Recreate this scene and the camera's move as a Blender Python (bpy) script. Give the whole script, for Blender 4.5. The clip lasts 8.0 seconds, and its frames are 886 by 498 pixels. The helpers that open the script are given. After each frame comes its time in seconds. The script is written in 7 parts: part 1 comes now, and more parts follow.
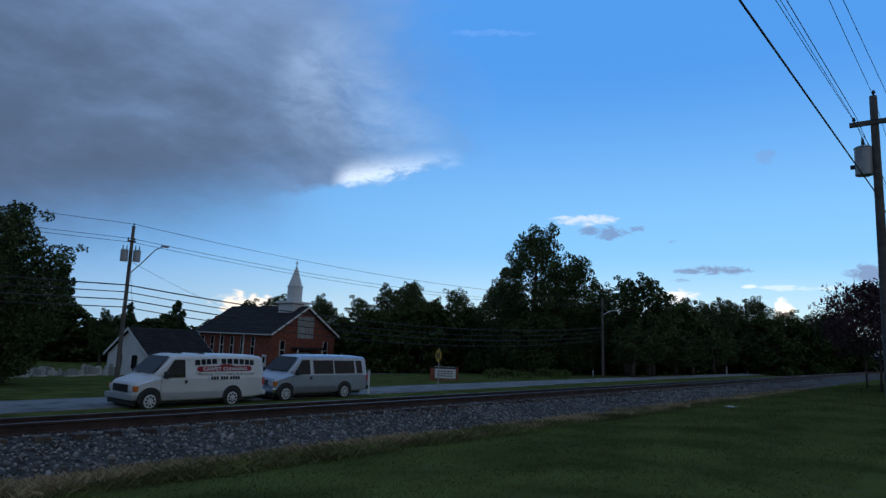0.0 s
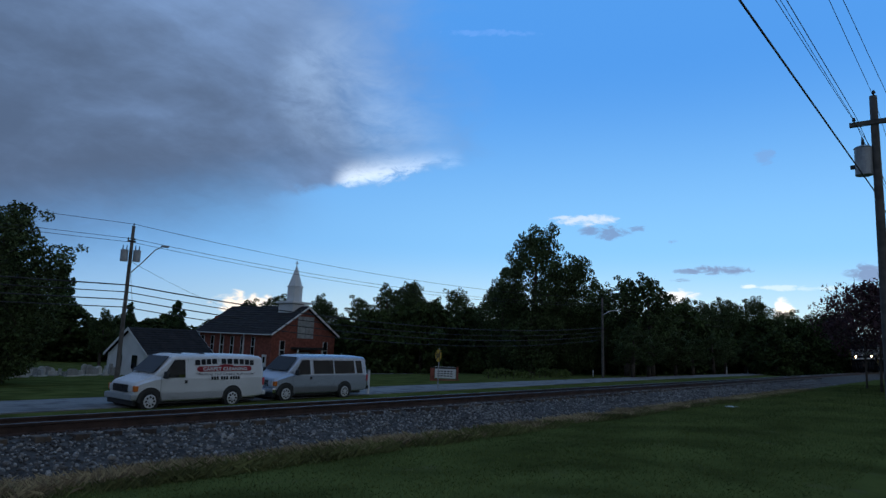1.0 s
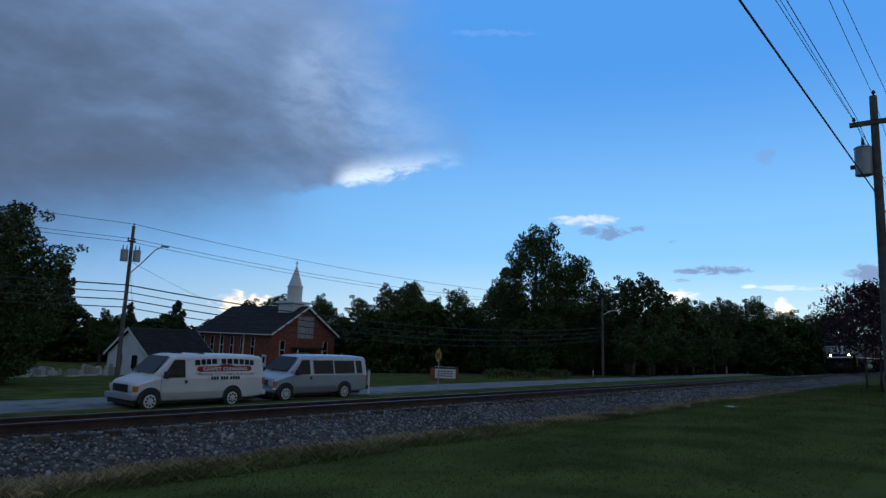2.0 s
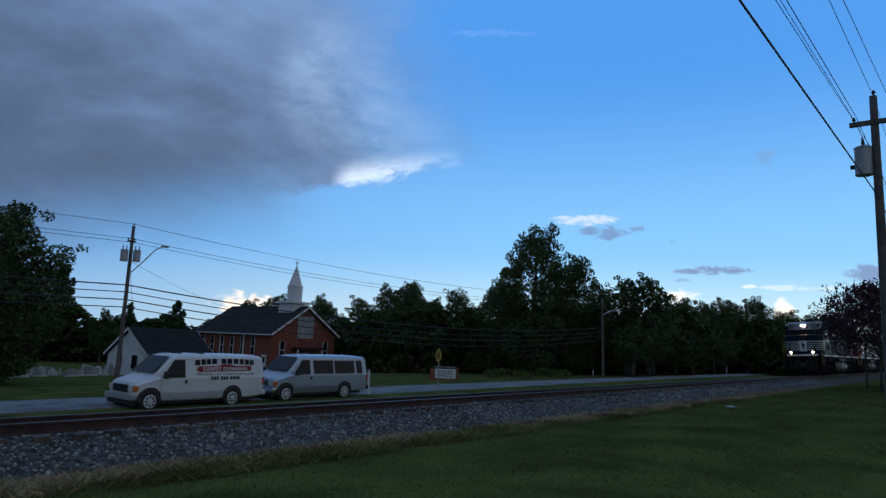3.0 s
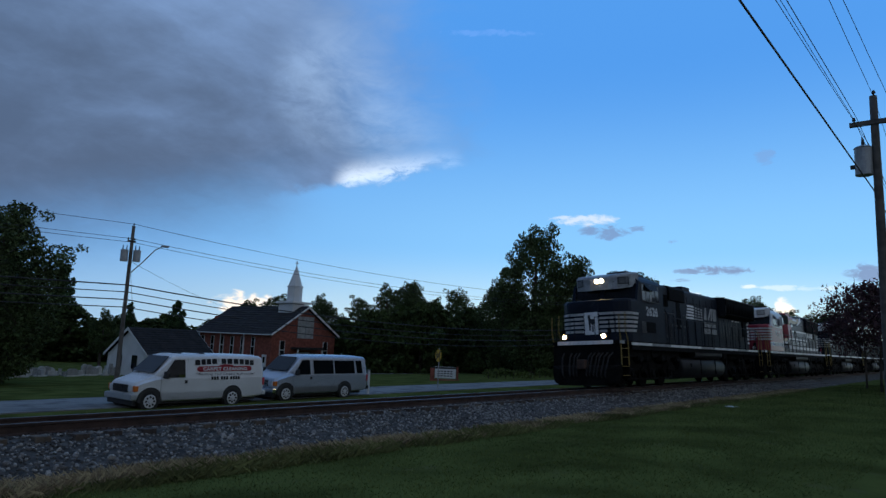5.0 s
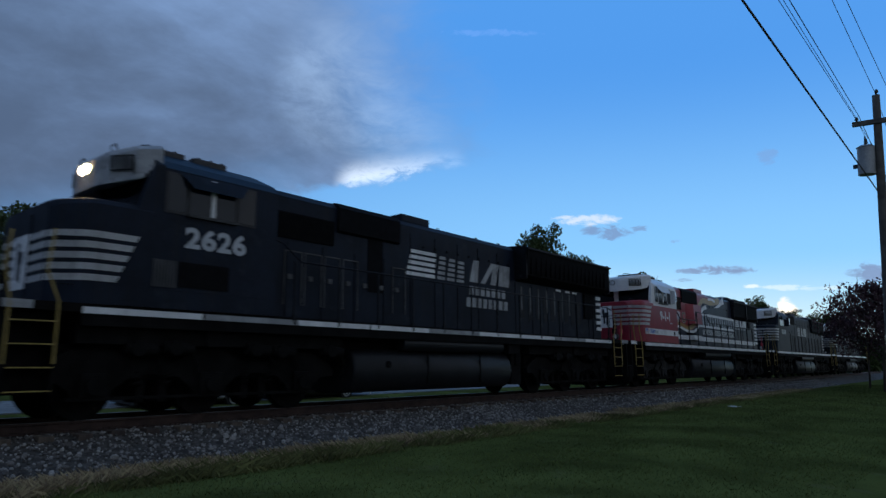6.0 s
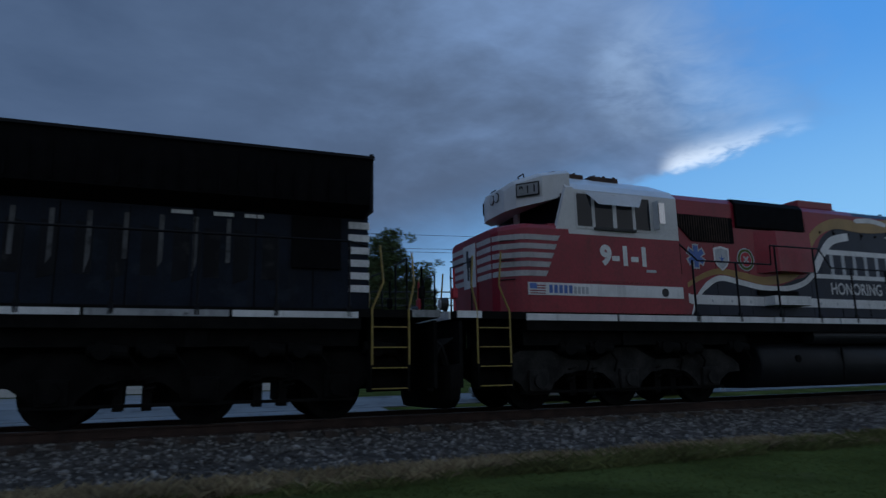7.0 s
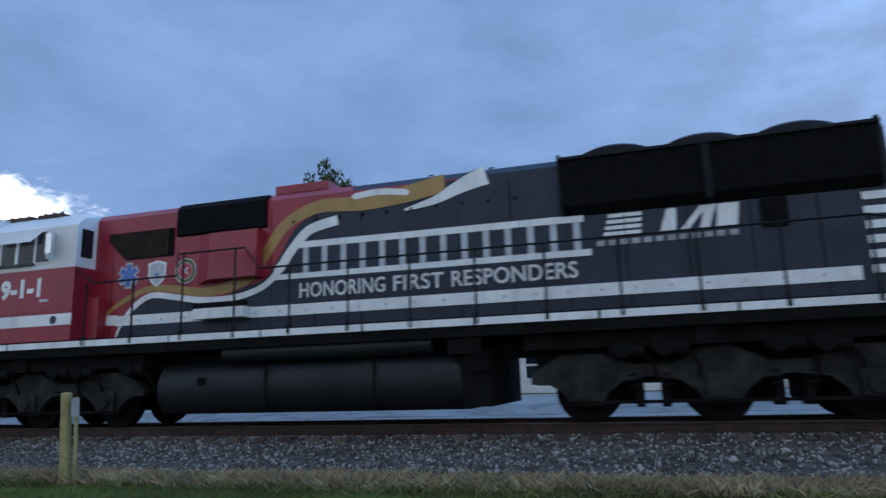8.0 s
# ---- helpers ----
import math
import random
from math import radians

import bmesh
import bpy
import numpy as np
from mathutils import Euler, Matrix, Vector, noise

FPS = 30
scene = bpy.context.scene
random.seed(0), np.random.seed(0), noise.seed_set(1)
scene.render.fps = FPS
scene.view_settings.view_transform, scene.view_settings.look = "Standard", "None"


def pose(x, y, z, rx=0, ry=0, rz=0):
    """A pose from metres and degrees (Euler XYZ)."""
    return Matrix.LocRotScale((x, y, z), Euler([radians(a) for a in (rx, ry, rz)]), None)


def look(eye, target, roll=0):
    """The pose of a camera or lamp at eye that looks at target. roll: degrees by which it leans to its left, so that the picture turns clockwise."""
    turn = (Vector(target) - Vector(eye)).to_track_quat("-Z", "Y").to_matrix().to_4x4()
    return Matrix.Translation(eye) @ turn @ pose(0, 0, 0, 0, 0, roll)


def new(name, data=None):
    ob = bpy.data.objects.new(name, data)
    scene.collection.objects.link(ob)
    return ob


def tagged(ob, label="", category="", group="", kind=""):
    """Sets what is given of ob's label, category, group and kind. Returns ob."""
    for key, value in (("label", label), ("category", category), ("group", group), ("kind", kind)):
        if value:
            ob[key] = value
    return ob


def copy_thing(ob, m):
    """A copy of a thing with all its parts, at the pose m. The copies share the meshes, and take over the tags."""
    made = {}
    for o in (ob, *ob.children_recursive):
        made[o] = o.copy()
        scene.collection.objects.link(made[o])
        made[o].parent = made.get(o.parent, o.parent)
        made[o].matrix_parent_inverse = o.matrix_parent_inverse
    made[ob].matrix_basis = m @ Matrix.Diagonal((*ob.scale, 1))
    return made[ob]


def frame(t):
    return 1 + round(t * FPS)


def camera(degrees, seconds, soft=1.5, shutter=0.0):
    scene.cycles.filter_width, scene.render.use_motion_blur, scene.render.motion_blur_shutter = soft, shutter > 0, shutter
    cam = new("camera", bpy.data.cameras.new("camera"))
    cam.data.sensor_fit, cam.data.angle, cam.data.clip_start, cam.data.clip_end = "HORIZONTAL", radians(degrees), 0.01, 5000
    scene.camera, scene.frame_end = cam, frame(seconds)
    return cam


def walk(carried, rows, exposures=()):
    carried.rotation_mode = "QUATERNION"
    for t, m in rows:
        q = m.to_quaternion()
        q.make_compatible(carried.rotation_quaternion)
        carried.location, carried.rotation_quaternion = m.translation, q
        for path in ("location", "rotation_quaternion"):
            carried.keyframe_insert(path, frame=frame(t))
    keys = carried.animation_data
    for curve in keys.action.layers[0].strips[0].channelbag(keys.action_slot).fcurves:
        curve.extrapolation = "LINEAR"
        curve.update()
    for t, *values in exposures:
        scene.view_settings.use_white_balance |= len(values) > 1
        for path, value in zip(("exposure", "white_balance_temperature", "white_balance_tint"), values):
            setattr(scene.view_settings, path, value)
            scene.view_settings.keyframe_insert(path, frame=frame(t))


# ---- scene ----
cam = camera(68.2, 8.0, soft=1.4, shutter=0.12)
EYE = (0.0, 0.0, 1.4)
TRACK_Y = 12.2
NEAR_RAIL, FAR_RAIL = -0.086, -0.180   # the near rail stands higher
CANT = -math.degrees(math.atan2(NEAR_RAIL - FAR_RAIL, 1.505))
TRACK_Z = (NEAR_RAIL + FAR_RAIL) / 2
CAMERA_TURNS = [  # seconds, yaw, pitch, roll
    (0.0, -50.62, 8.14, -2.39), (5.8, -50.62, 8.14, -2.39), (6.0, -50.43, 8.13, -2.35),
    (6.5, -46.07, 7.94, -1.96), (7.0, -21.62, 7.21, -0.24), (7.2, -9.0, 7.25, 0.82),
    (7.5, 4.81, 7.46, 1.97), (7.8, 12.82, 7.66, 2.45), (8.0, 17.16, 7.91, 2.79)]
EXPOSURES = [(0.0, 0.0), (5.8, 0.0), (6.5, -0.1), (7.0, -0.18), (7.2, -0.12), (7.5, 0.2), (8.0, 1.42)]
walk(cam, [(t, pose(*EYE, 90 + p, r, y)) for t, y, p, r in CAMERA_TURNS], EXPOSURES)

# ---------------------------------------------------------------- world
SKY_STRENGTH = 0.12
SUN_AZ, SUN_EL = -125.0, 4.0   # degrees to the left of +y, and up


def heading(az, el):
    a, e = radians(az), radians(el)
    return Vector((-math.sin(a) * math.cos(e), math.cos(a) * math.cos(e), math.sin(e)))


class Nodes:
    """A short way to write node trees."""

    def __init__(self, tree):
        self.tree = tree
        tree.nodes.clear()

    def add(self, kind, inputs=None, operation="", data_type="", blend_type=""):
        n = self.tree.nodes.new(kind)
        if operation:
            n.operation = operation
        if data_type:
            n.data_type = data_type
        if blend_type:
            n.blend_type = blend_type
        for k, v in (inputs or {}).items():
            if isinstance(v, bpy.types.NodeSocket):
                self.tree.links.new(v, n.inputs[k])
            else:
                n.inputs[k].default_value = v
        return n

    def math(self, op, a, b=0.0, c=0.0):
        return self.add("ShaderNodeMath", {0: a, 1: b, 2: c}, operation=op).outputs[0]

    def dot(self, v, d):
        return self.add("ShaderNodeVectorMath", {0: v, 1: tuple(d)}, operation="DOT_PRODUCT").outputs["Value"]

    def step(self, v, lo, hi, a=0.0, b=1.0):
        n = self.add("ShaderNodeMapRange", {0: v, 1: lo, 2: hi, 3: a, 4: b})
        n.interpolation_type = "SMOOTHSTEP"
        return n.outputs[0]

    def mix(self, f, a, b):
        n = self.add("ShaderNodeMix", data_type="RGBA")
        for k, v in ((0, f), (6, a), (7, b)):
            if isinstance(v, bpy.types.NodeSocket):
                self.tree.links.new(v, n.inputs[k])
            else:
                n.inputs[k].default_value = v if k == 0 else (*v[:3], 1.0)
        return n.outputs[2]

    def noise(self, v, scale, detail=5.0, rough=0.55, dist=0.0):
        return self.add("ShaderNodeTexNoise", {"Vector": v, "Scale": scale, "Detail": detail, "Roughness": rough, "Distortion": dist}).outputs[0]


def build_world():
    world = bpy.data.worlds.new("dusk_sky")
    scene.world = world
    world.use_nodes = True
    n = Nodes(world.node_tree)
    way = n.add("ShaderNodeTexCoord").outputs["Generated"]
    air = n.add("ShaderNodeTexSky")
    air.sky_type, air.sun_disc = "NISHITA", False
    air.sun_elevation, air.sun_rotation = radians(SUN_EL), radians(-SUN_AZ)
    air.altitude, air.air_density, air.dust_density, air.ozone_density = 50, 1.0, 0.6, 2.5
    sky = air.outputs[0]
    up = n.add("ShaderNodeSeparateXYZ", {0: way}).outputs[2]
    # blue of the zenith, pale towards the skyline
    side = n.step(n.dot(way, heading(-88, 3)), 0.30, 1.0)
    low_sky = n.mix(side, (3.0, 4.9, 7.0), (6.8, 8.6, 8.6))
    mid_sky = n.mix(side, (1.45, 3.7, 7.4), (2.5, 5.7, 9.4))
    blue = n.mix(n.step(up, 0.0, 0.15), low_sky, mid_sky)
    blue = n.mix(n.step(up, 0.10, 0.42), blue, (0.76, 3.0, 7.7))
    clear = n.mix(0.92, sky, blue)
    stretch = n.add("ShaderNodeVectorMath", {0: way, 1: (1.0, 1.0, 2.2)}, operation="MULTIPLY").outputs[0]
    big = n.math("SUBTRACT", n.noise(stretch, 2.6, 6.0, 0.6, 0.3), 0.5)
    fine = n.math("SUBTRACT", n.noise(stretch, 9.0, 7.0, 0.62, 0.6), 0.5)
    # the long bank of cloud
    tiny = n.math("SUBTRACT", n.noise(stretch, 30.0, 6.0, 0.6, 0.8), 0.5)
    tip, top, low = heading(-51.0, 14.9), heading(-43.5, 29.0), heading(-15.0, 6.0)
    n1 = (top - tip).cross(tip).normalized()
    if n1.dot(heading(-20, 20)) < 0:
        n1 = -n1
    n2 = (low - tip).cross(tip).normalized()
    if n2.dot(heading(-20, 30)) < 0:
        n2 = -n2
    wob = n.math("ADD", n.math("MULTIPLY", big, 0.22), n.math("MULTIPLY", fine, 0.16))
    s1 = n.math("ADD", n.math("ADD", n.dot(way, n1), 0.01), wob)
    s2 = n.math("ADD", n.dot(way, n2), n.math("ADD", n.math("MULTIPLY", fine, 0.035), n.math("MULTIPLY", tiny, 0.022)))
    near_tip = n.step(n.dot(way, heading(-46.5, 14.0)), 0.975, 0.997)
    crisp, soft = n.step(s2, -0.004, 0.016), n.step(s2, -0.085, 0.085)
    under = n.math("ADD", n.math("MULTIPLY", crisp, near_tip), n.math("MULTIPLY", soft, n.math("SUBTRACT", 1.0, near_tip)))
    bank = n.math("MULTIPLY", n.step(s1, -0.12, 0.15), under)
    tone = n.step(n.math("ADD", n.math("ADD", n.math("MULTIPLY", big, 1.0), n.math("MULTIPLY", fine, 0.35)), n.math("MULTIPLY", s1, -0.8)), -0.46, 0.10)
    grey = n.mix(tone, (0.80, 1.22, 2.08), (1.9, 3.1, 5.5))
    veil = n.step(n.dot(way, heading(30, 22)), 0.62, 1.0)
    grey = n.mix(veil, grey, n.mix(n.step(n.math("ADD", n.math("MULTIPLY", fine, 0.15), big), -0.4, 0.4), (0.46, 0.80, 1.55), (0.86, 1.40, 2.5)))
    # paler puffs towards the cloud's edge, and the sunlit rim of its low corner
    for az, el, a, b, amount in ((-40.3, 21.2, 0.9935, 0.9996, 0.62), (-46.0, 17.6, 0.9950, 0.9997, 0.75)):
        puff = n.math("MULTIPLY", n.step(n.dot(way, heading(az, el)), a, b), n.step(n.math("ADD", fine, n.math("MULTIPLY", tiny, 0.3)), -0.36, 0.26, 0.0, amount))
        grey = n.mix(puff, grey, (3.0, 4.5, 7.0))
    band = n.math("MULTIPLY", n.step(s2, -0.004, 0.008), n.step(s2, 0.010, 0.044, 1.0, 0.0))
    streak = n.step(n.math("ADD", fine, n.math("MULTIPLY", tiny, 0.9)), -0.20, 0.06, 0.25, 1.0)
    rim = n.math("MULTIPLY", n.math("MULTIPLY", band, streak), n.step(n.dot(way, heading(-46.4, 13.7)), 0.9938, 0.9972))
    grey = n.mix(rim, grey, (6.6, 7.9, 9.8))
    colour = n.mix(bank, clear, grey)
    # unseen broken cloud added overhead and behind as fill light, paler towards the skyline
    back = n.step(n.dot(way, (0.0, -0.9, 0.45)), 0.12, 0.6)
    dull = n.mix(n.step(n.math("ADD", big, fine), -0.35, 0.35), (1.35, 1.85, 2.75), (2.45, 3.1, 4.2))
    dull = n.mix(n.step(up, 0.1, 0.75), (2.3, 2.7, 3.3), dull)
    colour = n.mix(back, colour, dull)
    # small clouds low in the sky: heading, half-widths, colour
    for az, el, wu, wv, tint, amount in [
            (-62.4, 10.9, 0.050, 0.008, (6.3, 7.2, 8.4), 0.85), (-64.6, 9.9, 0.034, 0.012, (1.7, 2.6, 4.6), 0.8), (-67.0, 10.2, 0.018, 0.004, (1.7, 2.6, 4.6), 0.7),
            (-73.3, 6.7, 0.034, 0.007, (1.9, 2.6, 4.3), 0.9), (-71.0, 6.6, 0.022, 0.004, (1.9, 2.6, 4.3), 0.8), (-70.6, 5.9, 0.016, 0.003, (1.9, 2.6, 4.3), 0.8),
            (-76.9, 15.5, 0.012, 0.010, (1.8, 3.2, 6.0), 0.55), (-83.4, 6.2, 0.026, 0.014, (1.9, 2.6, 4.4), 0.85), (-70.0, 9.1, 0.008, 0.004, (2.0, 3.0, 5.2), 0.6),
            (-33.4, 2.6, 0.036, 0.016, (9.5, 8.6, 7.6), 1.0), (-78.0, 3.6, 0.013, 0.014, (10.0, 9.4, 8.4), 1.0),
            (-70.2, 4.5, 0.030, 0.010, (8.8, 8.6, 8.4), 0.9), (-75.5, 5.4, 0.010, 0.003, (8.6, 9.0, 9.2), 0.7), (-79.0, 5.3, 0.045, 0.004, (8.0, 8.8, 9.2), 0.5), (-53.4, 26.5, 0.07, 0.005, (1.6, 3.6, 8.4), 0.45),
            (53.0, 10.0, 0.13, 0.06, (7.0, 7.4, 8.2), 1.0)]:
        c = heading(az, el)
        e = Vector((0, 0, 1)).cross(c).normalized()
        u = n.math("POWER", n.math("ABSOLUTE", n.math("DIVIDE", n.dot(way, e), wu)), 2.0)
        v = n.math("POWER", n.math("ABSOLUTE", n.math("DIVIDE", n.dot(way, c.cross(e)), wv)), 2.0)
        r = n.math("ADD", n.math("ADD", u, v), n.math("MULTIPLY", n.math("ADD", fine, n.math("MULTIPLY", tiny, 1.3)), -4.2 if wu < 0.1 else -1.6))
        m = n.math("MULTIPLY", n.step(r, 0.0, 1.25, 1.0, 0.0), n.step(n.dot(way, c), 0.5, 0.8, 0.0, amount))
        colour = n.mix(m, colour, tint)
    ground = n.step(up, -0.03, 0.0)
    colour = n.mix(ground, (0.35, 0.42, 0.4), colour)
    bg = n.add("ShaderNodeBackground", {"Color": colour, "Strength": SKY_STRENGTH})
    n.add("ShaderNodeOutputWorld", {0: bg.outputs[0]})


build_world()
sun_data = bpy.data.lights.new("sun", "SUN")
sun_data.energy, sun_data.angle, sun_data.color = 0.03, radians(45), (1.0, 0.82, 0.62)
sun = new("sun", sun_data)
sun.matrix_world = look(heading(SUN_AZ, SUN_EL + 4) * 100, (0, 0, 0))


# ---------------------------------------------------------------- materials
def material(name, colour, rough=0.6, metal=0.0, vary=0.25, scale=3.0, bump=0.0, grain=60.0, second=None, spots=0.5, random_tone=0.0, island=0.0, emit=None, power=0.0, glass=False, streaks=0.0, spec=0.5):
    m = bpy.data.materials.new(name)
    m.use_nodes = True
    n = Nodes(m.node_tree)
    where = n.add("ShaderNodeTexCoord").outputs["Object"]
    large = n.noise(where, scale, 4.0)
    small = n.noise(where, grain, 3.0, 0.6)
    dark = [c * (1 - vary) for c in colour]
    light = [min(1.0, c * (1 + vary)) for c in colour]
    col = n.mix(n.step(large, 0.3, 0.7), dark, light)
    if second:
        col = n.mix(n.step(n.noise(where, scale * 2.3, 5.0), spots, spots + 0.16), col, second)
    if streaks:
        long = n.add("ShaderNodeVectorMath", {0: where, 1: (9.0, 9.0, 0.55)}, operation="MULTIPLY").outputs[0]
        col = n.mix(n.math("MULTIPLY", n.step(n.noise(long, 1.0, 4.0), 0.5, 0.72), streaks), col, [c * 0.35 + 0.012 for c in colour])
    fine = n.mix(n.step(small, 0.2, 0.8), (0.8, 0.8, 0.8), (1.2, 1.2, 1.2))
    mult = n.add("ShaderNodeMix", data_type="RGBA", blend_type="MULTIPLY")
    mult.inputs[0].default_value = 1.0 if vary else 0.0
    n.tree.links.new(col, mult.inputs[6])
    n.tree.links.new(fine, mult.inputs[7])
    col = mult.outputs[2]
    if random_tone or island:
        seed = n.add("ShaderNodeObjectInfo").outputs["Random"] if random_tone else n.add("ShaderNodeNewGeometry").outputs["Random Per Island"]
        amount = random_tone or island
        tone = n.add("ShaderNodeHueSaturation", {"Color": col, "Value": n.step(seed, 0.0, 1.0, 1 - amount, 1 + amount), "Hue": n.step(seed, 0.0, 1.0, 0.5 - amount * 0.03, 0.5 + amount * 0.03)})
        col = tone.outputs[0]
    b = n.add("ShaderNodeBsdfPrincipled", {"Base Color": col, "Metallic": metal, "Specular IOR Level": spec})
    n.tree.links.new(n.step(small, 0.0, 1.0, max(0.02, rough - 0.08), min(1.0, rough + 0.08)), b.inputs["Roughness"])
    if bump:
        bn = n.add("ShaderNodeBump", {"Strength": bump, "Distance": 0.02, "Height": small})
        n.tree.links.new(bn.outputs[0], b.inputs["Normal"])
    if emit:
        b.inputs["Emission Color"].default_value, b.inputs["Emission Strength"].default_value = (*emit, 1.0), power
    if glass:
        b.inputs["Transmission Weight"].default_value = 0.0
        b.inputs["Coat Weight"].default_value = 0.12
    n.add("ShaderNodeOutputMaterial", {0: b.outputs[0]})
    return m


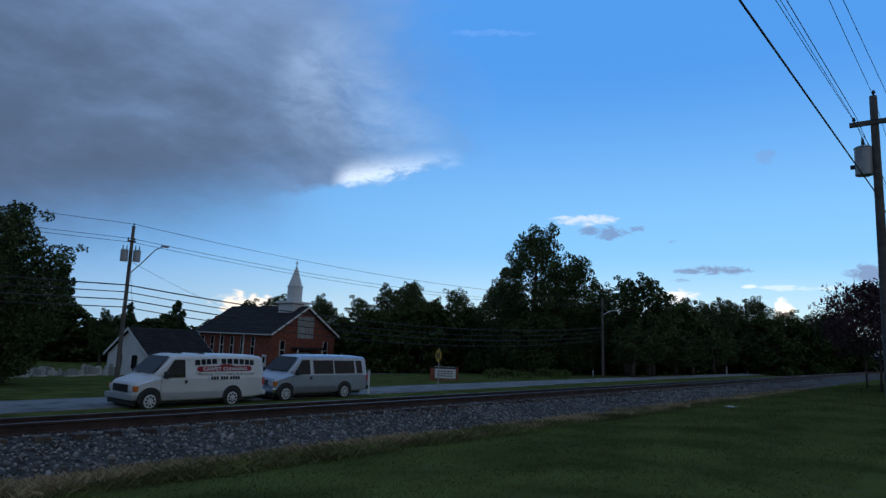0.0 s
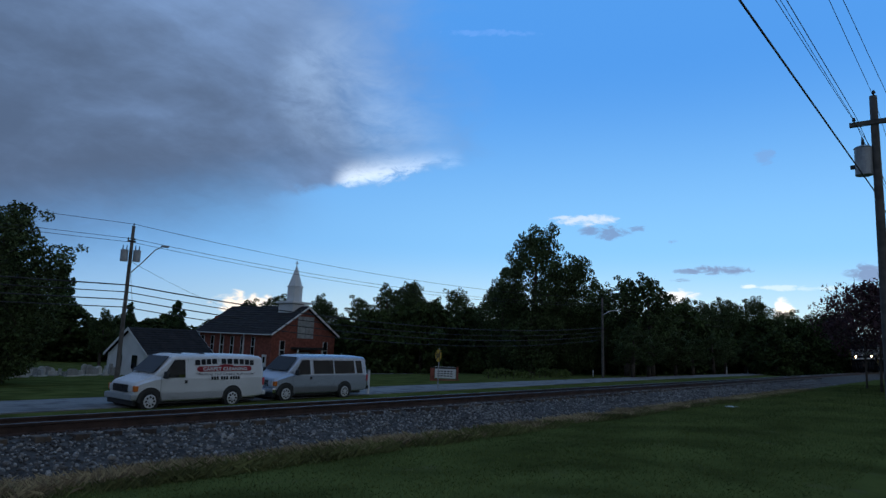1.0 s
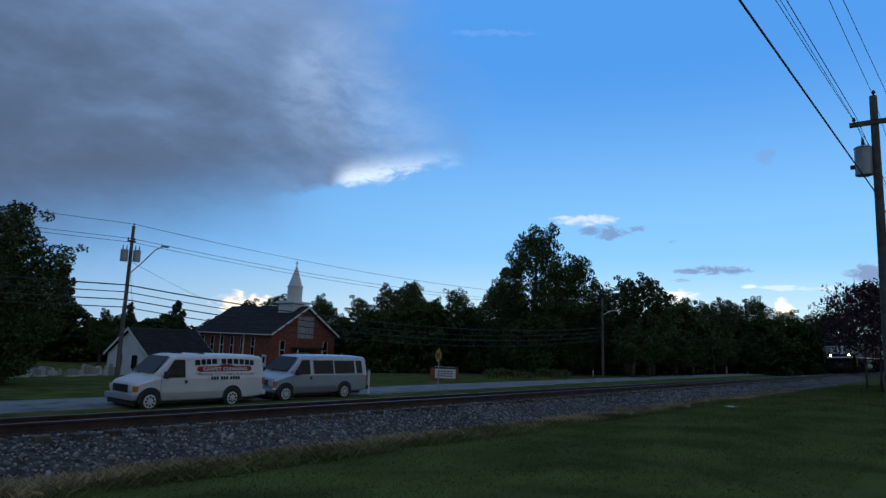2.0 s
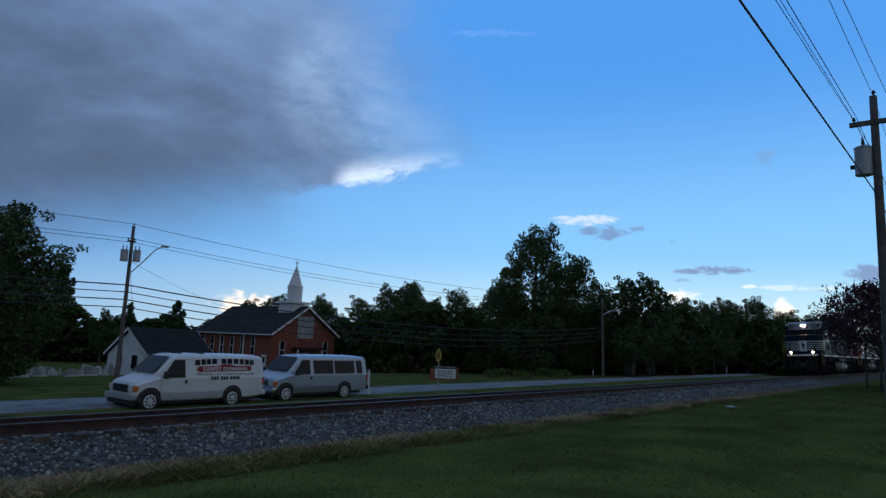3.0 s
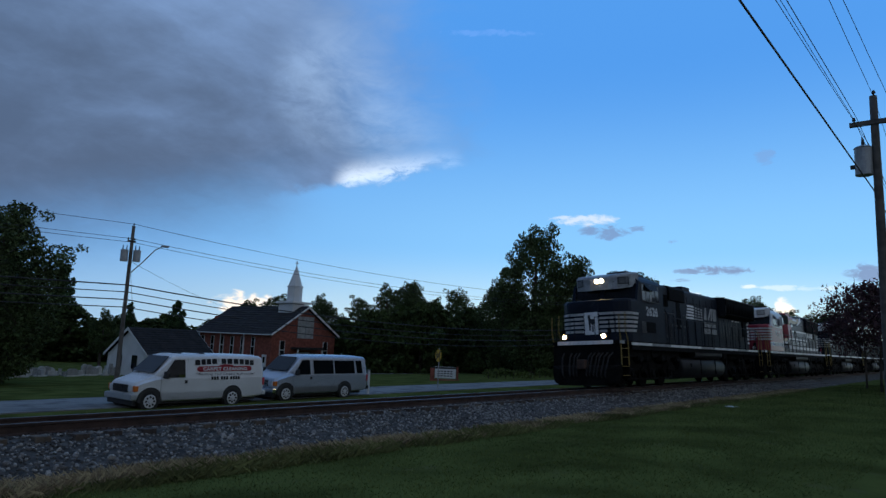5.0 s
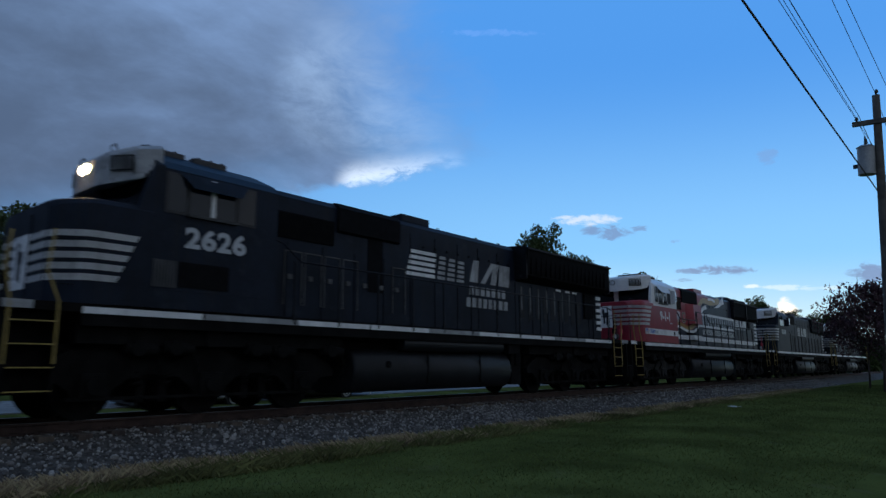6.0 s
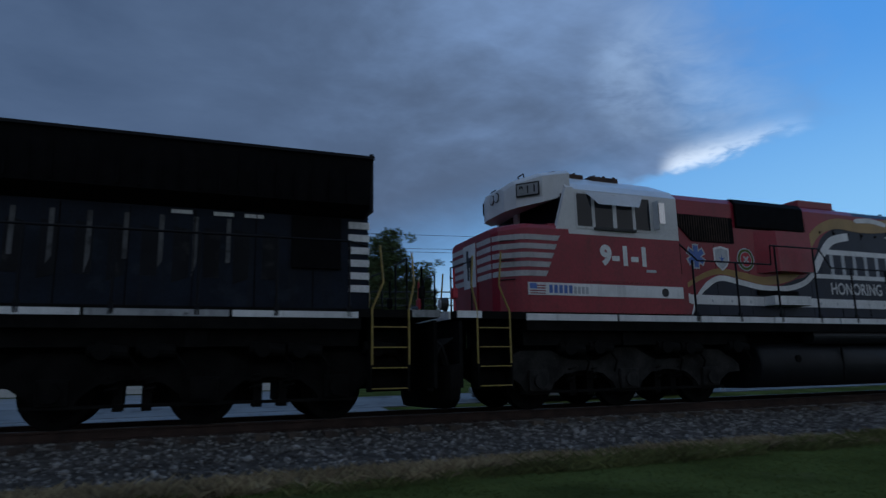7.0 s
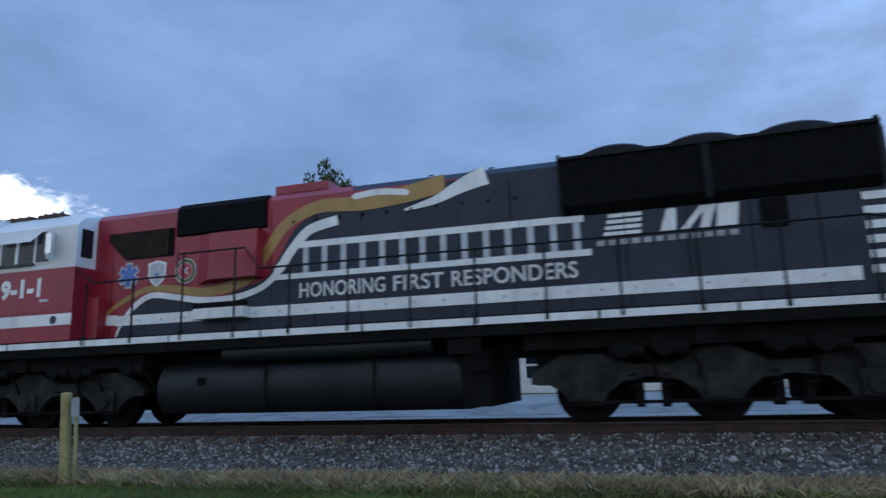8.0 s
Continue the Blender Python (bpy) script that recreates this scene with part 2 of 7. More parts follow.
M = {
    "lawn": material("mown_grass", (0.076, 0.089, 0.026), 1.0, spec=0.0, vary=0.35, scale=0.6, bump=0.6, grain=40, second=(0.10, 0.105, 0.045), spots=0.6),
    "field": material("far_grass", (0.07, 0.10, 0.02), 1.0, spec=0.08, vary=0.3, scale=0.25, bump=0.4, grain=12, second=(0.11, 0.10, 0.05), spots=0.62),
    "blade": material("grass_blades", (0.100, 0.124, 0.036), 0.9, spec=0.1, vary=0.3, scale=0.5, island=0.35),
    "dry": material("dry_grass", (0.33, 0.26, 0.16), 0.9, spec=0.1, vary=0.3, scale=0.7, island=0.35),
    "rank": material("tall_grass", (0.135, 0.14, 0.055), 0.9, spec=0.1, vary=0.3, scale=0.7, island=0.35),
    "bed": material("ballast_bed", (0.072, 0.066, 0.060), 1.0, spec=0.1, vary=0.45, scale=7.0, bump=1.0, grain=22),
    "stone": material("ballast_stone", (0.178, 0.168, 0.158), 0.95, spec=0.15, vary=0.3, scale=5.0, bump=0.3, island=0.65),
    "stone_single": material("ballast_stone_single", (0.215, 0.203, 0.19), 0.95, spec=0.15, vary=0.3, scale=9.0, bump=0.3, random_tone=0.6),
    "rail": material("rusty_rail_steel", (0.055, 0.032, 0.025), 0.8, 0.2, vary=0.3, scale=4.0, bump=0.3),
    "railtop": material("polished_rail_head", (0.14, 0.14, 0.145), 0.5, 1.0, vary=0.08, scale=3.0),
    "tie": material("weathered_tie", (0.075, 0.055, 0.042), 0.9, vary=0.35, scale=5.0, bump=0.5, random_tone=0.4),
    "asphalt": material("worn_asphalt", (0.20, 0.20, 0.195), 0.95, spec=0.15, vary=0.15, scale=0.5, bump=0.3, grain=50, second=(0.115, 0.115, 0.115)),
    "concrete": material("pale_concrete", (0.21, 0.21, 0.205), 0.9, vary=0.15, scale=0.6, bump=0.3, grain=30),
    "black": material("grimy_black_paint", (0.006, 0.007, 0.010), 0.5, spec=0.15, vary=0.35, scale=1.2, grain=25, second=(0.030, 0.030, 0.031), spots=0.58, streaks=0.4),
    "hood": material("weathered_black_hood", (0.0080, 0.0125, 0.023), 0.55, spec=0.14, vary=0.35, scale=1.0, grain=25, second=(0.017, 0.024, 0.036), spots=0.57, streaks=0.5),
    "navy": material("clean_dark_navy_paint", (0.011, 0.018, 0.036), 0.45, spec=0.35, vary=0.2, scale=1.2, grain=25, streaks=0.2),
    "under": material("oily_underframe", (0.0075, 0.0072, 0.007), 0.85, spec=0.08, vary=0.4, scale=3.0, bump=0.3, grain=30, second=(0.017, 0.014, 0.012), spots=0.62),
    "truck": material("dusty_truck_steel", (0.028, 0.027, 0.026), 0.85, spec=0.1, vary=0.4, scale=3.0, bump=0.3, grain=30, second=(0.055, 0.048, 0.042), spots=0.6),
    "tank": material("dull_black_tank", (0.009, 0.010, 0.012), 0.5, spec=0.25, vary=0.3, scale=1.5, grain=20, second=(0.036, 0.034, 0.031), spots=0.62),
    "grille": material("black_grille", (0.005, 0.005, 0.006), 0.85, spec=0.1, vary=0.3, scale=6.0, grain=40),
    "white": material("white_stripe_paint", (0.72, 0.72, 0.72), 0.45, vary=0.1, scale=2.0, second=(0.5, 0.49, 0.47), spots=0.66, streaks=0.25),
    "faded": material("faded_white_paint", (0.30, 0.31, 0.32), 0.5, vary=0.25, scale=3.0, second=(0.06, 0.065, 0.07), spots=0.6, streaks=0.5),
    "cabwhite": material("white_cab_paint", (0.62, 0.62, 0.62), 0.35, vary=0.08, scale=1.5, second=(0.5, 0.49, 0.47), spots=0.66),
    "red": material("red_cab_paint", (0.26, 0.011, 0.027), 0.35, vary=0.12, scale=1.3, grain=25, second=(0.20, 0.007, 0.016), spots=0.60, streaks=0.2),
    "gold": material("gold_paint", (0.33, 0.19, 0.05), 0.35, vary=0.12, scale=2.0),
    "stakeyellow": material("faded_yellow_post", (0.30, 0.25, 0.10), 0.6, vary=0.25, scale=6.0, second=(0.2, 0.17, 0.09), spots=0.58),
    "worn": material("worn_grey_paint", (0.075, 0.078, 0.082), 0.5, vary=0.4, scale=2.5, second=(0.02, 0.022, 0.026), spots=0.5, streaks=0.6),
    "yellow": material("yellow_rail_paint", (0.30, 0.21, 0.05), 0.5, vary=0.2, scale=6.0),
    "blue": material("blue_emblem_paint", (0.06, 0.14, 0.42), 0.4, vary=0.1, scale=5.0),
    "silver": material("silver_emblem_paint", (0.42, 0.44, 0.47), 0.4, vary=0.1, scale=5.0),
    "cabglass": material("dark_cab_glass", (0.008, 0.011, 0.016), 0.06, spec=0.35, vary=0.0, glass=True),
    "steel": material("bare_steel", (0.2, 0.19, 0.18), 0.45, 0.8, vary=0.2, scale=4.0),
    "rust": material("rusty_brown", (0.05, 0.028, 0.02), 0.85, vary=0.4, scale=3.0, bump=0.3),
    "lamp": material("lit_lamp", (1, 0.9, 0.7), 0.3, vary=0.0, emit=(1.0, 0.74, 0.42), power=70.0),
    "ditch": material("lit_ditch_lamp", (1, 0.9, 0.7), 0.3, vary=0.0, emit=(1.0, 0.60, 0.30), power=30.0),
    "lens": material("unlit_lens", (0.55, 0.56, 0.58), 0.1, vary=0.0),
    "vanwhite": material("white_van_paint", (0.60, 0.61, 0.62), 0.28, vary=0.05, scale=1.0, second=(0.60, 0.60, 0.59), spots=0.68),
    "vansilver": material("silver_blue_van_paint", (0.38, 0.43, 0.50), 0.28, 0.35, vary=0.05, scale=1.0),
    "vanlow": material("grey_lower_van_paint", (0.30, 0.32, 0.34), 0.4, 0.2, vary=0.08, scale=1.0),
    "vanglass": material("tinted_van_glass", (0.012, 0.016, 0.020), 0.05, spec=0.4, vary=0.0, glass=True),
    "tyre": material("rubber", (0.018, 0.018, 0.018), 0.85, vary=0.2, scale=8.0, bump=0.2),
    "chrome": material("chrome", (0.72, 0.72, 0.73), 0.18, 1.0, vary=0.05, scale=5.0),
    "trim": material("dark_plastic", (0.022, 0.022, 0.024), 0.6, vary=0.15, scale=5.0),
    "amber": material("amber_lens", (0.60, 0.16, 0.03), 0.25, vary=0.0),
    "ink": material("black_lettering", (0.012, 0.013, 0.02), 0.5, vary=0.0),
    "redink": material("red_lettering", (0.46, 0.03, 0.05), 0.5, vary=0.05),
    "brick": material("red_brick", (0.23, 0.065, 0.042), 0.9, vary=0.25, scale=2.0, bump=0.3, random_tone=0.25),
    "mortar": material("brick_wall", (0.22, 0.064, 0.043), 0.9, vary=0.3, scale=3.0, bump=0.4, grain=14),
    "shingle": material("dark_shingles", (0.026, 0.025, 0.026), 0.95, spec=0.15, vary=0.25, scale=1.5, bump=0.5, grain=9, random_tone=0.25),
    "siding": material("white_siding", (0.62, 0.63, 0.63), 0.55, vary=0.06, scale=1.0, random_tone=0.06),
    "wood": material("weathered_pole_wood", (0.10, 0.088, 0.078), 0.85, vary=0.3, scale=4.0, bump=0.4, streaks=0.3),
    "galv": material("grey_galvanised", (0.33, 0.34, 0.35), 0.5, 0.3, vary=0.12, scale=5.0),
    "wire": material("dark_wire", (0.02, 0.02, 0.022), 0.7, vary=0.0),
    "bark": material("bark", (0.07, 0.055, 0.042), 0.95, vary=0.35, scale=4.0, bump=0.6),
    "leaf": material("oak_leaves", (0.062, 0.084, 0.032), 0.85, spec=0.15, vary=0.3, scale=0.4, island=0.4),
    "leafdark": material("dark_woods_leaves", (0.042, 0.060, 0.018), 0.85, spec=0.15, vary=0.3, scale=0.3, island=0.4),
    "pine": material("pine_needles", (0.042, 0.070, 0.028), 0.85, spec=0.15, vary=0.3, scale=0.5, island=0.35),
    "myrtle": material("purple_myrtle_leaves", (0.072, 0.038, 0.042), 0.85, spec=0.15, vary=0.3, scale=0.6, island=0.4),
    "stonegrave": material("grey_gravestone", (0.36, 0.36, 0.35), 0.8, vary=0.2, scale=2.0, random_tone=0.35),
    "signyellow": material("sign_yellow", (0.60, 0.36, 0.03), 0.5, vary=0.05, scale=4.0),
    "hedge": material("hedge_leaves", (0.085, 0.11, 0.03), 0.85, spec=0.15, vary=0.3, scale=1.0, island=0.35),
}


# ---------------------------------------------------------------- mesh helpers
def mesh_object(name, bm, mat, parent=None, label="", smooth=False):
    me = bpy.data.meshes.new(name)
    bm.normal_update()
    bm.to_mesh(me)
    bm.free()
    if smooth:
        me.polygons.foreach_set("use_smooth", [True] * len(me.polygons))
    me.materials.append(mat)
    ob = new(name, me)
    if parent:
        ob.parent = parent
    if label:
        ob["label"] = label
    return ob


def part(name, bm, mat, parent, label="", smooth=False):
    return mesh_object(name, bm, M[mat], parent, label, smooth)


def thing(name, label, category, at=None, group="", kind=""):
    ob = new(name)
    ob.empty_display_size = 0.2
    if at is not None:
        ob.matrix_world = at
    return tagged(ob, label, category, group, kind)


def box(bm, x0, x1, y0, y1, z0, z1):
    v = [bm.verts.new((x, y, z)) for x in (x0, x1) for y in (y0, y1) for z in (z0, z1)]
    for f in ((0, 1, 3, 2), (4, 6, 7, 5), (0, 4, 5, 1), (2, 3, 7, 6), (0, 2, 6, 4), (1, 5, 7, 3)):
        bm.faces.new([v[i] for i in f])
    return v


def boxes(*rows):
    bm = bmesh.new()
    for r in rows:
        box(bm, *r)
    return bm


def softbox(bm, x0, x1, y0, y1, z0, z1, b=0.03):
    n = bmesh.new()
    box(n, x0, x1, y0, y1, z0, z1)
    bmesh.ops.bevel(n, geom=n.edges[:], offset=b, segments=2, affect="EDGES", profile=0.6)
    join(bm, n)


def join(bm, other):
    me = bpy.data.meshes.new("tmp")
    other.to_mesh(me)
    other.free()
    bm.from_mesh(me)
    bpy.data.meshes.remove(me)


def cyl(bm, a, b, r, r2=None, seg=12, caps=True):
    a, b = Vector(a), Vector(b)
    r2 = r if r2 is None else r2
    q = (b - a).to_track_quat("Z", "Y")
    rings = []
    for c, rad in ((a, r), (b, r2)):
        rings.append([bm.verts.new(c + q @ Vector((rad * math.cos(i * math.tau / seg), rad * math.sin(i * math.tau / seg), 0))) for i in range(seg)])
    for i in range(seg):
        j = (i + 1) % seg
        bm.faces.new((rings[0][i], rings[0][j], rings[1][j], rings[1][i]))
    if caps:
        bm.faces.new(rings[0][::-1])
        bm.faces.new(rings[1])


def tube(bm, points, r, seg=6):
    """A round bar along a bent line, in one piece."""
    pts = [Vector(p) for p in points]
    rings = []
    for i, p in enumerate(pts):
        d = (pts[min(i + 1, len(pts) - 1)] - pts[max(i - 1, 0)]).normalized()
        q = d.to_track_quat("Z", "Y")
        rings.append([bm.verts.new(p + q @ Vector((r * math.cos(k * math.tau / seg), r * math.sin(k * math.tau / seg), 0))) for k in range(seg)])
    for a, c in zip(rings, rings[1:]):
        turn = min(range(seg), key=lambda s: sum((a[k].co - c[(k + s) % seg].co).length for k in range(seg)))
        for k in range(seg):
            j = (k + 1) % seg
            bm.faces.new((a[k], a[j], c[(j + turn) % seg], c[(k + turn) % seg]))
    bm.faces.new(rings[0][::-1])
    bm.faces.new(rings[-1])


def prism(bm, outline, y0, y1):
    """A flat shape in x and z, pulled from y0 to y1."""
    a = [bm.verts.new((x, y0, z)) for x, z in outline]
    b = [bm.verts.new((x, y1, z)) for x, z in outline]
    n = len(a)
    bm.faces.new(a)
    bm.faces.new(b[::-1])
    for i in range(n):
        j = (i + 1) % n
        bm.faces.new((a[i], b[i], b[j], a[j]))


def loft(bm, sections):
    """Skins rows of (x, [(y, z), ...]) into a closed hull."""
    rings = [[bm.verts.new((x, y, z)) for y, z in ring] for x, ring in sections]
    n = len(rings[0])
    for a, b in zip(rings, rings[1:]):
        for i in range(n):
            j = (i + 1) % n
            bm.faces.new((a[i], a[j], b[j], b[i]))
    bm.faces.new(rings[0][::-1])
    bm.faces.new(rings[-1])
    bmesh.ops.recalc_face_normals(bm, faces=bm.faces[:])


def mirror(half):
    """A ring from its +y half, listed from the bottom up."""
    return half + [(-y, z) for y, z in reversed(half)]


def lettering(words, size, m, mat, parent, name="lettering", spread=1.0, bold=0.0, align="LEFT", width=0.0):
    """Upright lettering on a side that faces -y; m places its lower left corner."""
    cu = bpy.data.curves.new(name, "FONT")
    cu.body, cu.size, cu.extrude, cu.offset, cu.space_character, cu.align_x = words, size, 0.002, bold, spread, align
    tmp = new("tmp", cu)
    dep = bpy.context.evaluated_depsgraph_get()
    me = bpy.data.meshes.new_from_object(tmp.evaluated_get(dep))
    bpy.data.objects.remove(tmp)
    if width:
        xs = [v.co.x for v in me.vertices]
        me.transform(Matrix.Diagonal((width / (max(xs) - min(xs)), 1, 1, 1)))
    me.materials.clear()
    me.materials.append(M[mat])
    ob = new(name, me)
    ob.parent = parent
    ob.matrix_local = m
    return ob


FACING = pose(0, 0, 0, 90, 0, 0)   # lettering laid on a side that faces -y


# ---------------------------------------------------------------- ground and track
def far_level(y):
    return -1.2 - max(0.0, min(y, 75.0) - 26.0) * 0.049


def ground_level(y):
    """The lie of the land across the track."""
    keys = [(-400, -0.2), (5.0, -0.30), (8.3, -0.52), (9.3, -0.62), (15.4, -0.98), (18.5, -1.2), (26, -1.2), (75, far_level(75)), (1500, -3.6)]
    for (a, za), (b, zb) in zip(keys, keys[1:]):
        if y <= b:
            return za + (zb - za) * max(0.0, (y - a) / (b - a))
    return keys[-1][1]


def sheet(name, xs, ys, level, mat, bumps=0.0):
    verts = [(x, y, level(x, y) + bumps * noise.noise((x * 0.35, y * 0.35, 3.0))) for x in xs for y in ys]
    n = len(ys)
    faces = [(i * n + j, (i + 1) * n + j, (i + 1) * n + j + 1, i * n + j + 1) for i in range(len(xs) - 1) for j in range(n - 1)]
    me = bpy.data.meshes.new(name)
    me.from_pydata(verts, [], faces)
    me.polygons.foreach_set("use_smooth", [True] * len(faces))
    me.materials.append(mat)
    return new(name, me)


def steps(a, b, d):
    n = max(1, round((b - a) / d))
    return [a + (b - a) * i / n for i in range(n + 1)]


def build_ground():
    xs = [-1500, -700, -300, -120] + steps(-50, 130, 1.5) + [180, 260, 400, 800, 2000]
    ys = [-900, -300, -100, -40] + steps(-12, 30, 0.6) + steps(34, 80, 4) + [120, 250, 600, 1500]
    tagged(sheet("ground", xs, ys, lambda x, y: ground_level(y), M["lawn"], 0.012), "green mown grass lawn rolling along the railway", "grass", kind="structure")
    road = lambda x, y: far_level(y) + 0.03
    slope = 0.035
    for name, near, wide, x0, x1, mat, words in (
            ("road", 22.0, 3.3, -150, 420, "asphalt", "worn grey asphalt road beside the railway"),):
        verts, faces = [], []
        stations = steps(x0, x1, 10)
        for x in stations:
            y = near + slope * x if x < 60 else near + slope * 60 + 0.0 * x
            for dy, dz in ((0, -0.25), (0, 0.03), (wide, 0.05), (2 * wide * 0.5 + 0.02, -0.25)):
                verts.append((x, y + dy, far_level(y + dy) + dz))
        for i in range(len(stations) - 1):
            for j in range(3):
                faces.append((i * 4 + j, (i + 1) * 4 + j, (i + 1) * 4 + j + 1, i * 4 + j + 1))
        me = bpy.data.meshes.new(name)
        me.from_pydata(verts, [], faces)
        me.materials.append(M[mat])
        tagged(new(name, me), words, "road", kind="structure")
    # drive to the church, and the lot beside the white house
    bm = bmesh.new()
    for x0, x1, y0, y1 in ((50, 130, 47, 51),):
        rows = [[bm.verts.new((x, y - (x - 66) * 0.32 + 8, far_level(y - (x - 66) * 0.32 + 8) + 0.035)) for y in (y0, y1)] for x in steps(x0, x1, 5)]
        for a, b in zip(rows, rows[1:]):
            bm.faces.new((a[0], b[0], b[1], a[1]))
    tagged(mesh_object("driveway", bm, M["asphalt"]), "grey asphalt drive across the church lawn", "driveway", kind="structure")
    bm = bmesh.new()
    rows = [[bm.verts.new((x, y, far_level(y) + 0.02)) for y in steps(17.6 + 0.035 * x, 34, 4)] for x in steps(-45, 6.5, 5)]
    for a, b in zip(rows, rows[1:]):
        for j in range(len(a) - 1):
            bm.faces.new((a[j], b[j], b[j + 1], a[j + 1]))
    tagged(mesh_object("pavement", bm, M["concrete"]), "pale concrete lot before the white house", "pavement", kind="structure")


BED = [(8.9, -0.66), (9.6, -0.57), (10.8, -0.33), (11.1, -0.265), (13.3, -0.38), (13.6, -0.44), (15.4, -1.0)]


def bed_level(y):
    for (a, za), (b, zb) in zip(BED, BED[1:]):
        if a <= y <= b:
            return za + (zb - za) * (y - a) / (b - a)
    return -0.7


def stone_mesh(i):
    rng = random.Random(i)
    bm = bmesh.new()
    bmesh.ops.create_icosphere(bm, subdivisions=1, radius=1.0)
    for v in bm.verts:
        v.co *= rng.uniform(0.7, 1.15)
        v.co.z *= 0.75
    return bm


def stones_joined(name, places, mat, parent):
    """Many stones in one mesh. places: (x, y, z, size)."""
    kinds = []
    for i in range(6):
        bm = stone_mesh(i)
        bm.verts.ensure_lookup_table()
        kinds.append((np.array([v.co[:] for v in bm.verts]), np.array([[v.index for v in f.verts] for f in bm.faces])))
        bm.free()
    allv, allf, base = [], [], 0
    rng = np.random.default_rng(4)
    for k, (x, y, z, s) in enumerate(places):
        v, f = kinds[k % 6]
        a, b = rng.uniform(0, 6.28, 2)
        rz = np.array([[math.cos(a), -math.sin(a), 0], [math.sin(a), math.cos(a), 0], [0, 0, 1]])
        rx = np.array([[1, 0, 0], [0, math.cos(b), -math.sin(b)], [0, math.sin(b), math.cos(b)]])
        allv.append(v @ (rz @ rx).T * s * rng.uniform(0.8, 1.2, 3) + (x, y, z))
        allf.append(f + base)
        base += len(v)
    return soup(name, np.concatenate(allv), np.concatenate(allf), mat, parent)


def soup(name, verts, tris, mat, parent=None):
    """A mesh object from arrays of points and of faces with equally many corners."""
    me = bpy.data.meshes.new(name)
    k = tris.shape[1]
    me.vertices.add(len(verts))
    me.vertices.foreach_set("co", np.ascontiguousarray(verts, dtype=np.float32).ravel())
    me.loops.add(tris.size)
    me.loops.foreach_set("vertex_index", np.ascontiguousarray(tris, dtype=np.int32).ravel())
    me.polygons.add(len(tris))
    me.polygons.foreach_set("loop_start", np.arange(0, tris.size, k, dtype=np.int32))
    me.update(calc_edges=True)
    me.materials.append(M[mat])
    ob = new(name, me)
    if parent:
        ob.parent = parent
    return ob


def build_track():
    bed = thing("ballast_bed", "bed of grey crushed stone under the railway track", "ballast", kind="structure")
    xs = steps(-60, 200, 1.0) + [300, 500, 900]
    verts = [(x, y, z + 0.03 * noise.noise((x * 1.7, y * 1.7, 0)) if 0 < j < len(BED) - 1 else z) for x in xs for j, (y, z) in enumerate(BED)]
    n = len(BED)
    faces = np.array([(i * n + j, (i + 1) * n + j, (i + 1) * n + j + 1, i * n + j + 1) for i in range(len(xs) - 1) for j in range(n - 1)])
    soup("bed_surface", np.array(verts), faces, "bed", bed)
    rng = random.Random(7)
    places = []
    for _ in range(33000):
        x = rng.uniform(-16, 16) if rng.random() < 0.55 else rng.uniform(14, 60)
        y = rng.uniform(8.75, 11.35) if rng.random() < 0.9 else rng.uniform(13, 15)
        s = rng.uniform(0.014, 0.034) * (1.0 if x < 25 else 1.2)
        places.append((x, y, bed_level(y) + s * 0.35, s))
    tagged(stones_joined("crushed_stone", places, "stone", bed), kind="stuff")
    shapes = []
    for i in range(6):
        me = bpy.data.meshes.new("stone")
        bm = stone_mesh(20 + i)
        bm.to_mesh(me)
        bm.free()
        me.materials.append(M["stone_single"])
        shapes.append(me)
    for i in range(280):
        x, y = rng.uniform(-9, 14), rng.uniform(8.6, 10.6)
        s = rng.uniform(0.035, 0.062)
        ob = new("stone", shapes[i % 6])
        ob.parent = bed
        ob.matrix_local = pose(x, y, bed_level(y) + s * 0.4, rng.uniform(0, 360), rng.uniform(0, 360), 0) @ Matrix.Diagonal((s * 1.2, s, s, 1))
    track = thing("railroad_track", "single railway track of rusty steel rails on timber ties", "railway track", kind="structure")
    for y, z in ((TRACK_Y - 0.7525, NEAR_RAIL), (TRACK_Y + 0.7525, FAR_RAIL)):
        bm = bmesh.new()
        ring = mirror([(0.075, -0.172), (0.075, -0.158), (0.012, -0.14), (0.012, -0.045), (0.036, -0.036), (0.037, -0.006)])
        loft(bm, [(x, [(y + a, z + b) for a, b in ring]) for x in (-200, 0, 60, 200, 900)])
        rail = part("rail", bm, "rail", track, "rusty steel rail")
        part("rail_head", boxes((-200, 900, y - 0.033, y + 0.033, z - 0.006, z)), "railtop", rail, "polished running surface")
    me = bpy.data.meshes.new("tie")
    bm = bmesh.new()
    softbox(bm, -0.11, 0.11, -1.3, 1.3, -0.34, -0.175, 0.015)
    bm.to_mesh(me)
    bm.free()
    me.materials.append(M["tie"])
    plate = bpy.data.meshes.new("tie_plate")
    bm = bmesh.new()
    for y in (-0.7525, 0.7525):
        box(bm, -0.09, 0.09, y - 0.17, y + 0.17, -0.176, -0.165)
        for dx in (-0.05, 0.05):
            cyl(bm, (dx, y - 0.1, -0.17), (dx, y - 0.1, -0.14), 0.014, seg=6)
    bm.to_mesh(plate)
    bm.free()
    plate.materials.append(M["rust"])
    for i in range(150):
        ob = new("tie", me)
        ob.parent = track
        ob.matrix_local = pose(-18 + i * 0.55 + rng.uniform(-0.03, 0.03), TRACK_Y + rng.uniform(-0.04, 0.04), TRACK_Z, CANT, 0, rng.uniform(-0.15, 0.15))
        if i < 100:
            pl = new("tie_plate", plate)
            pl.parent = ob


build_ground()


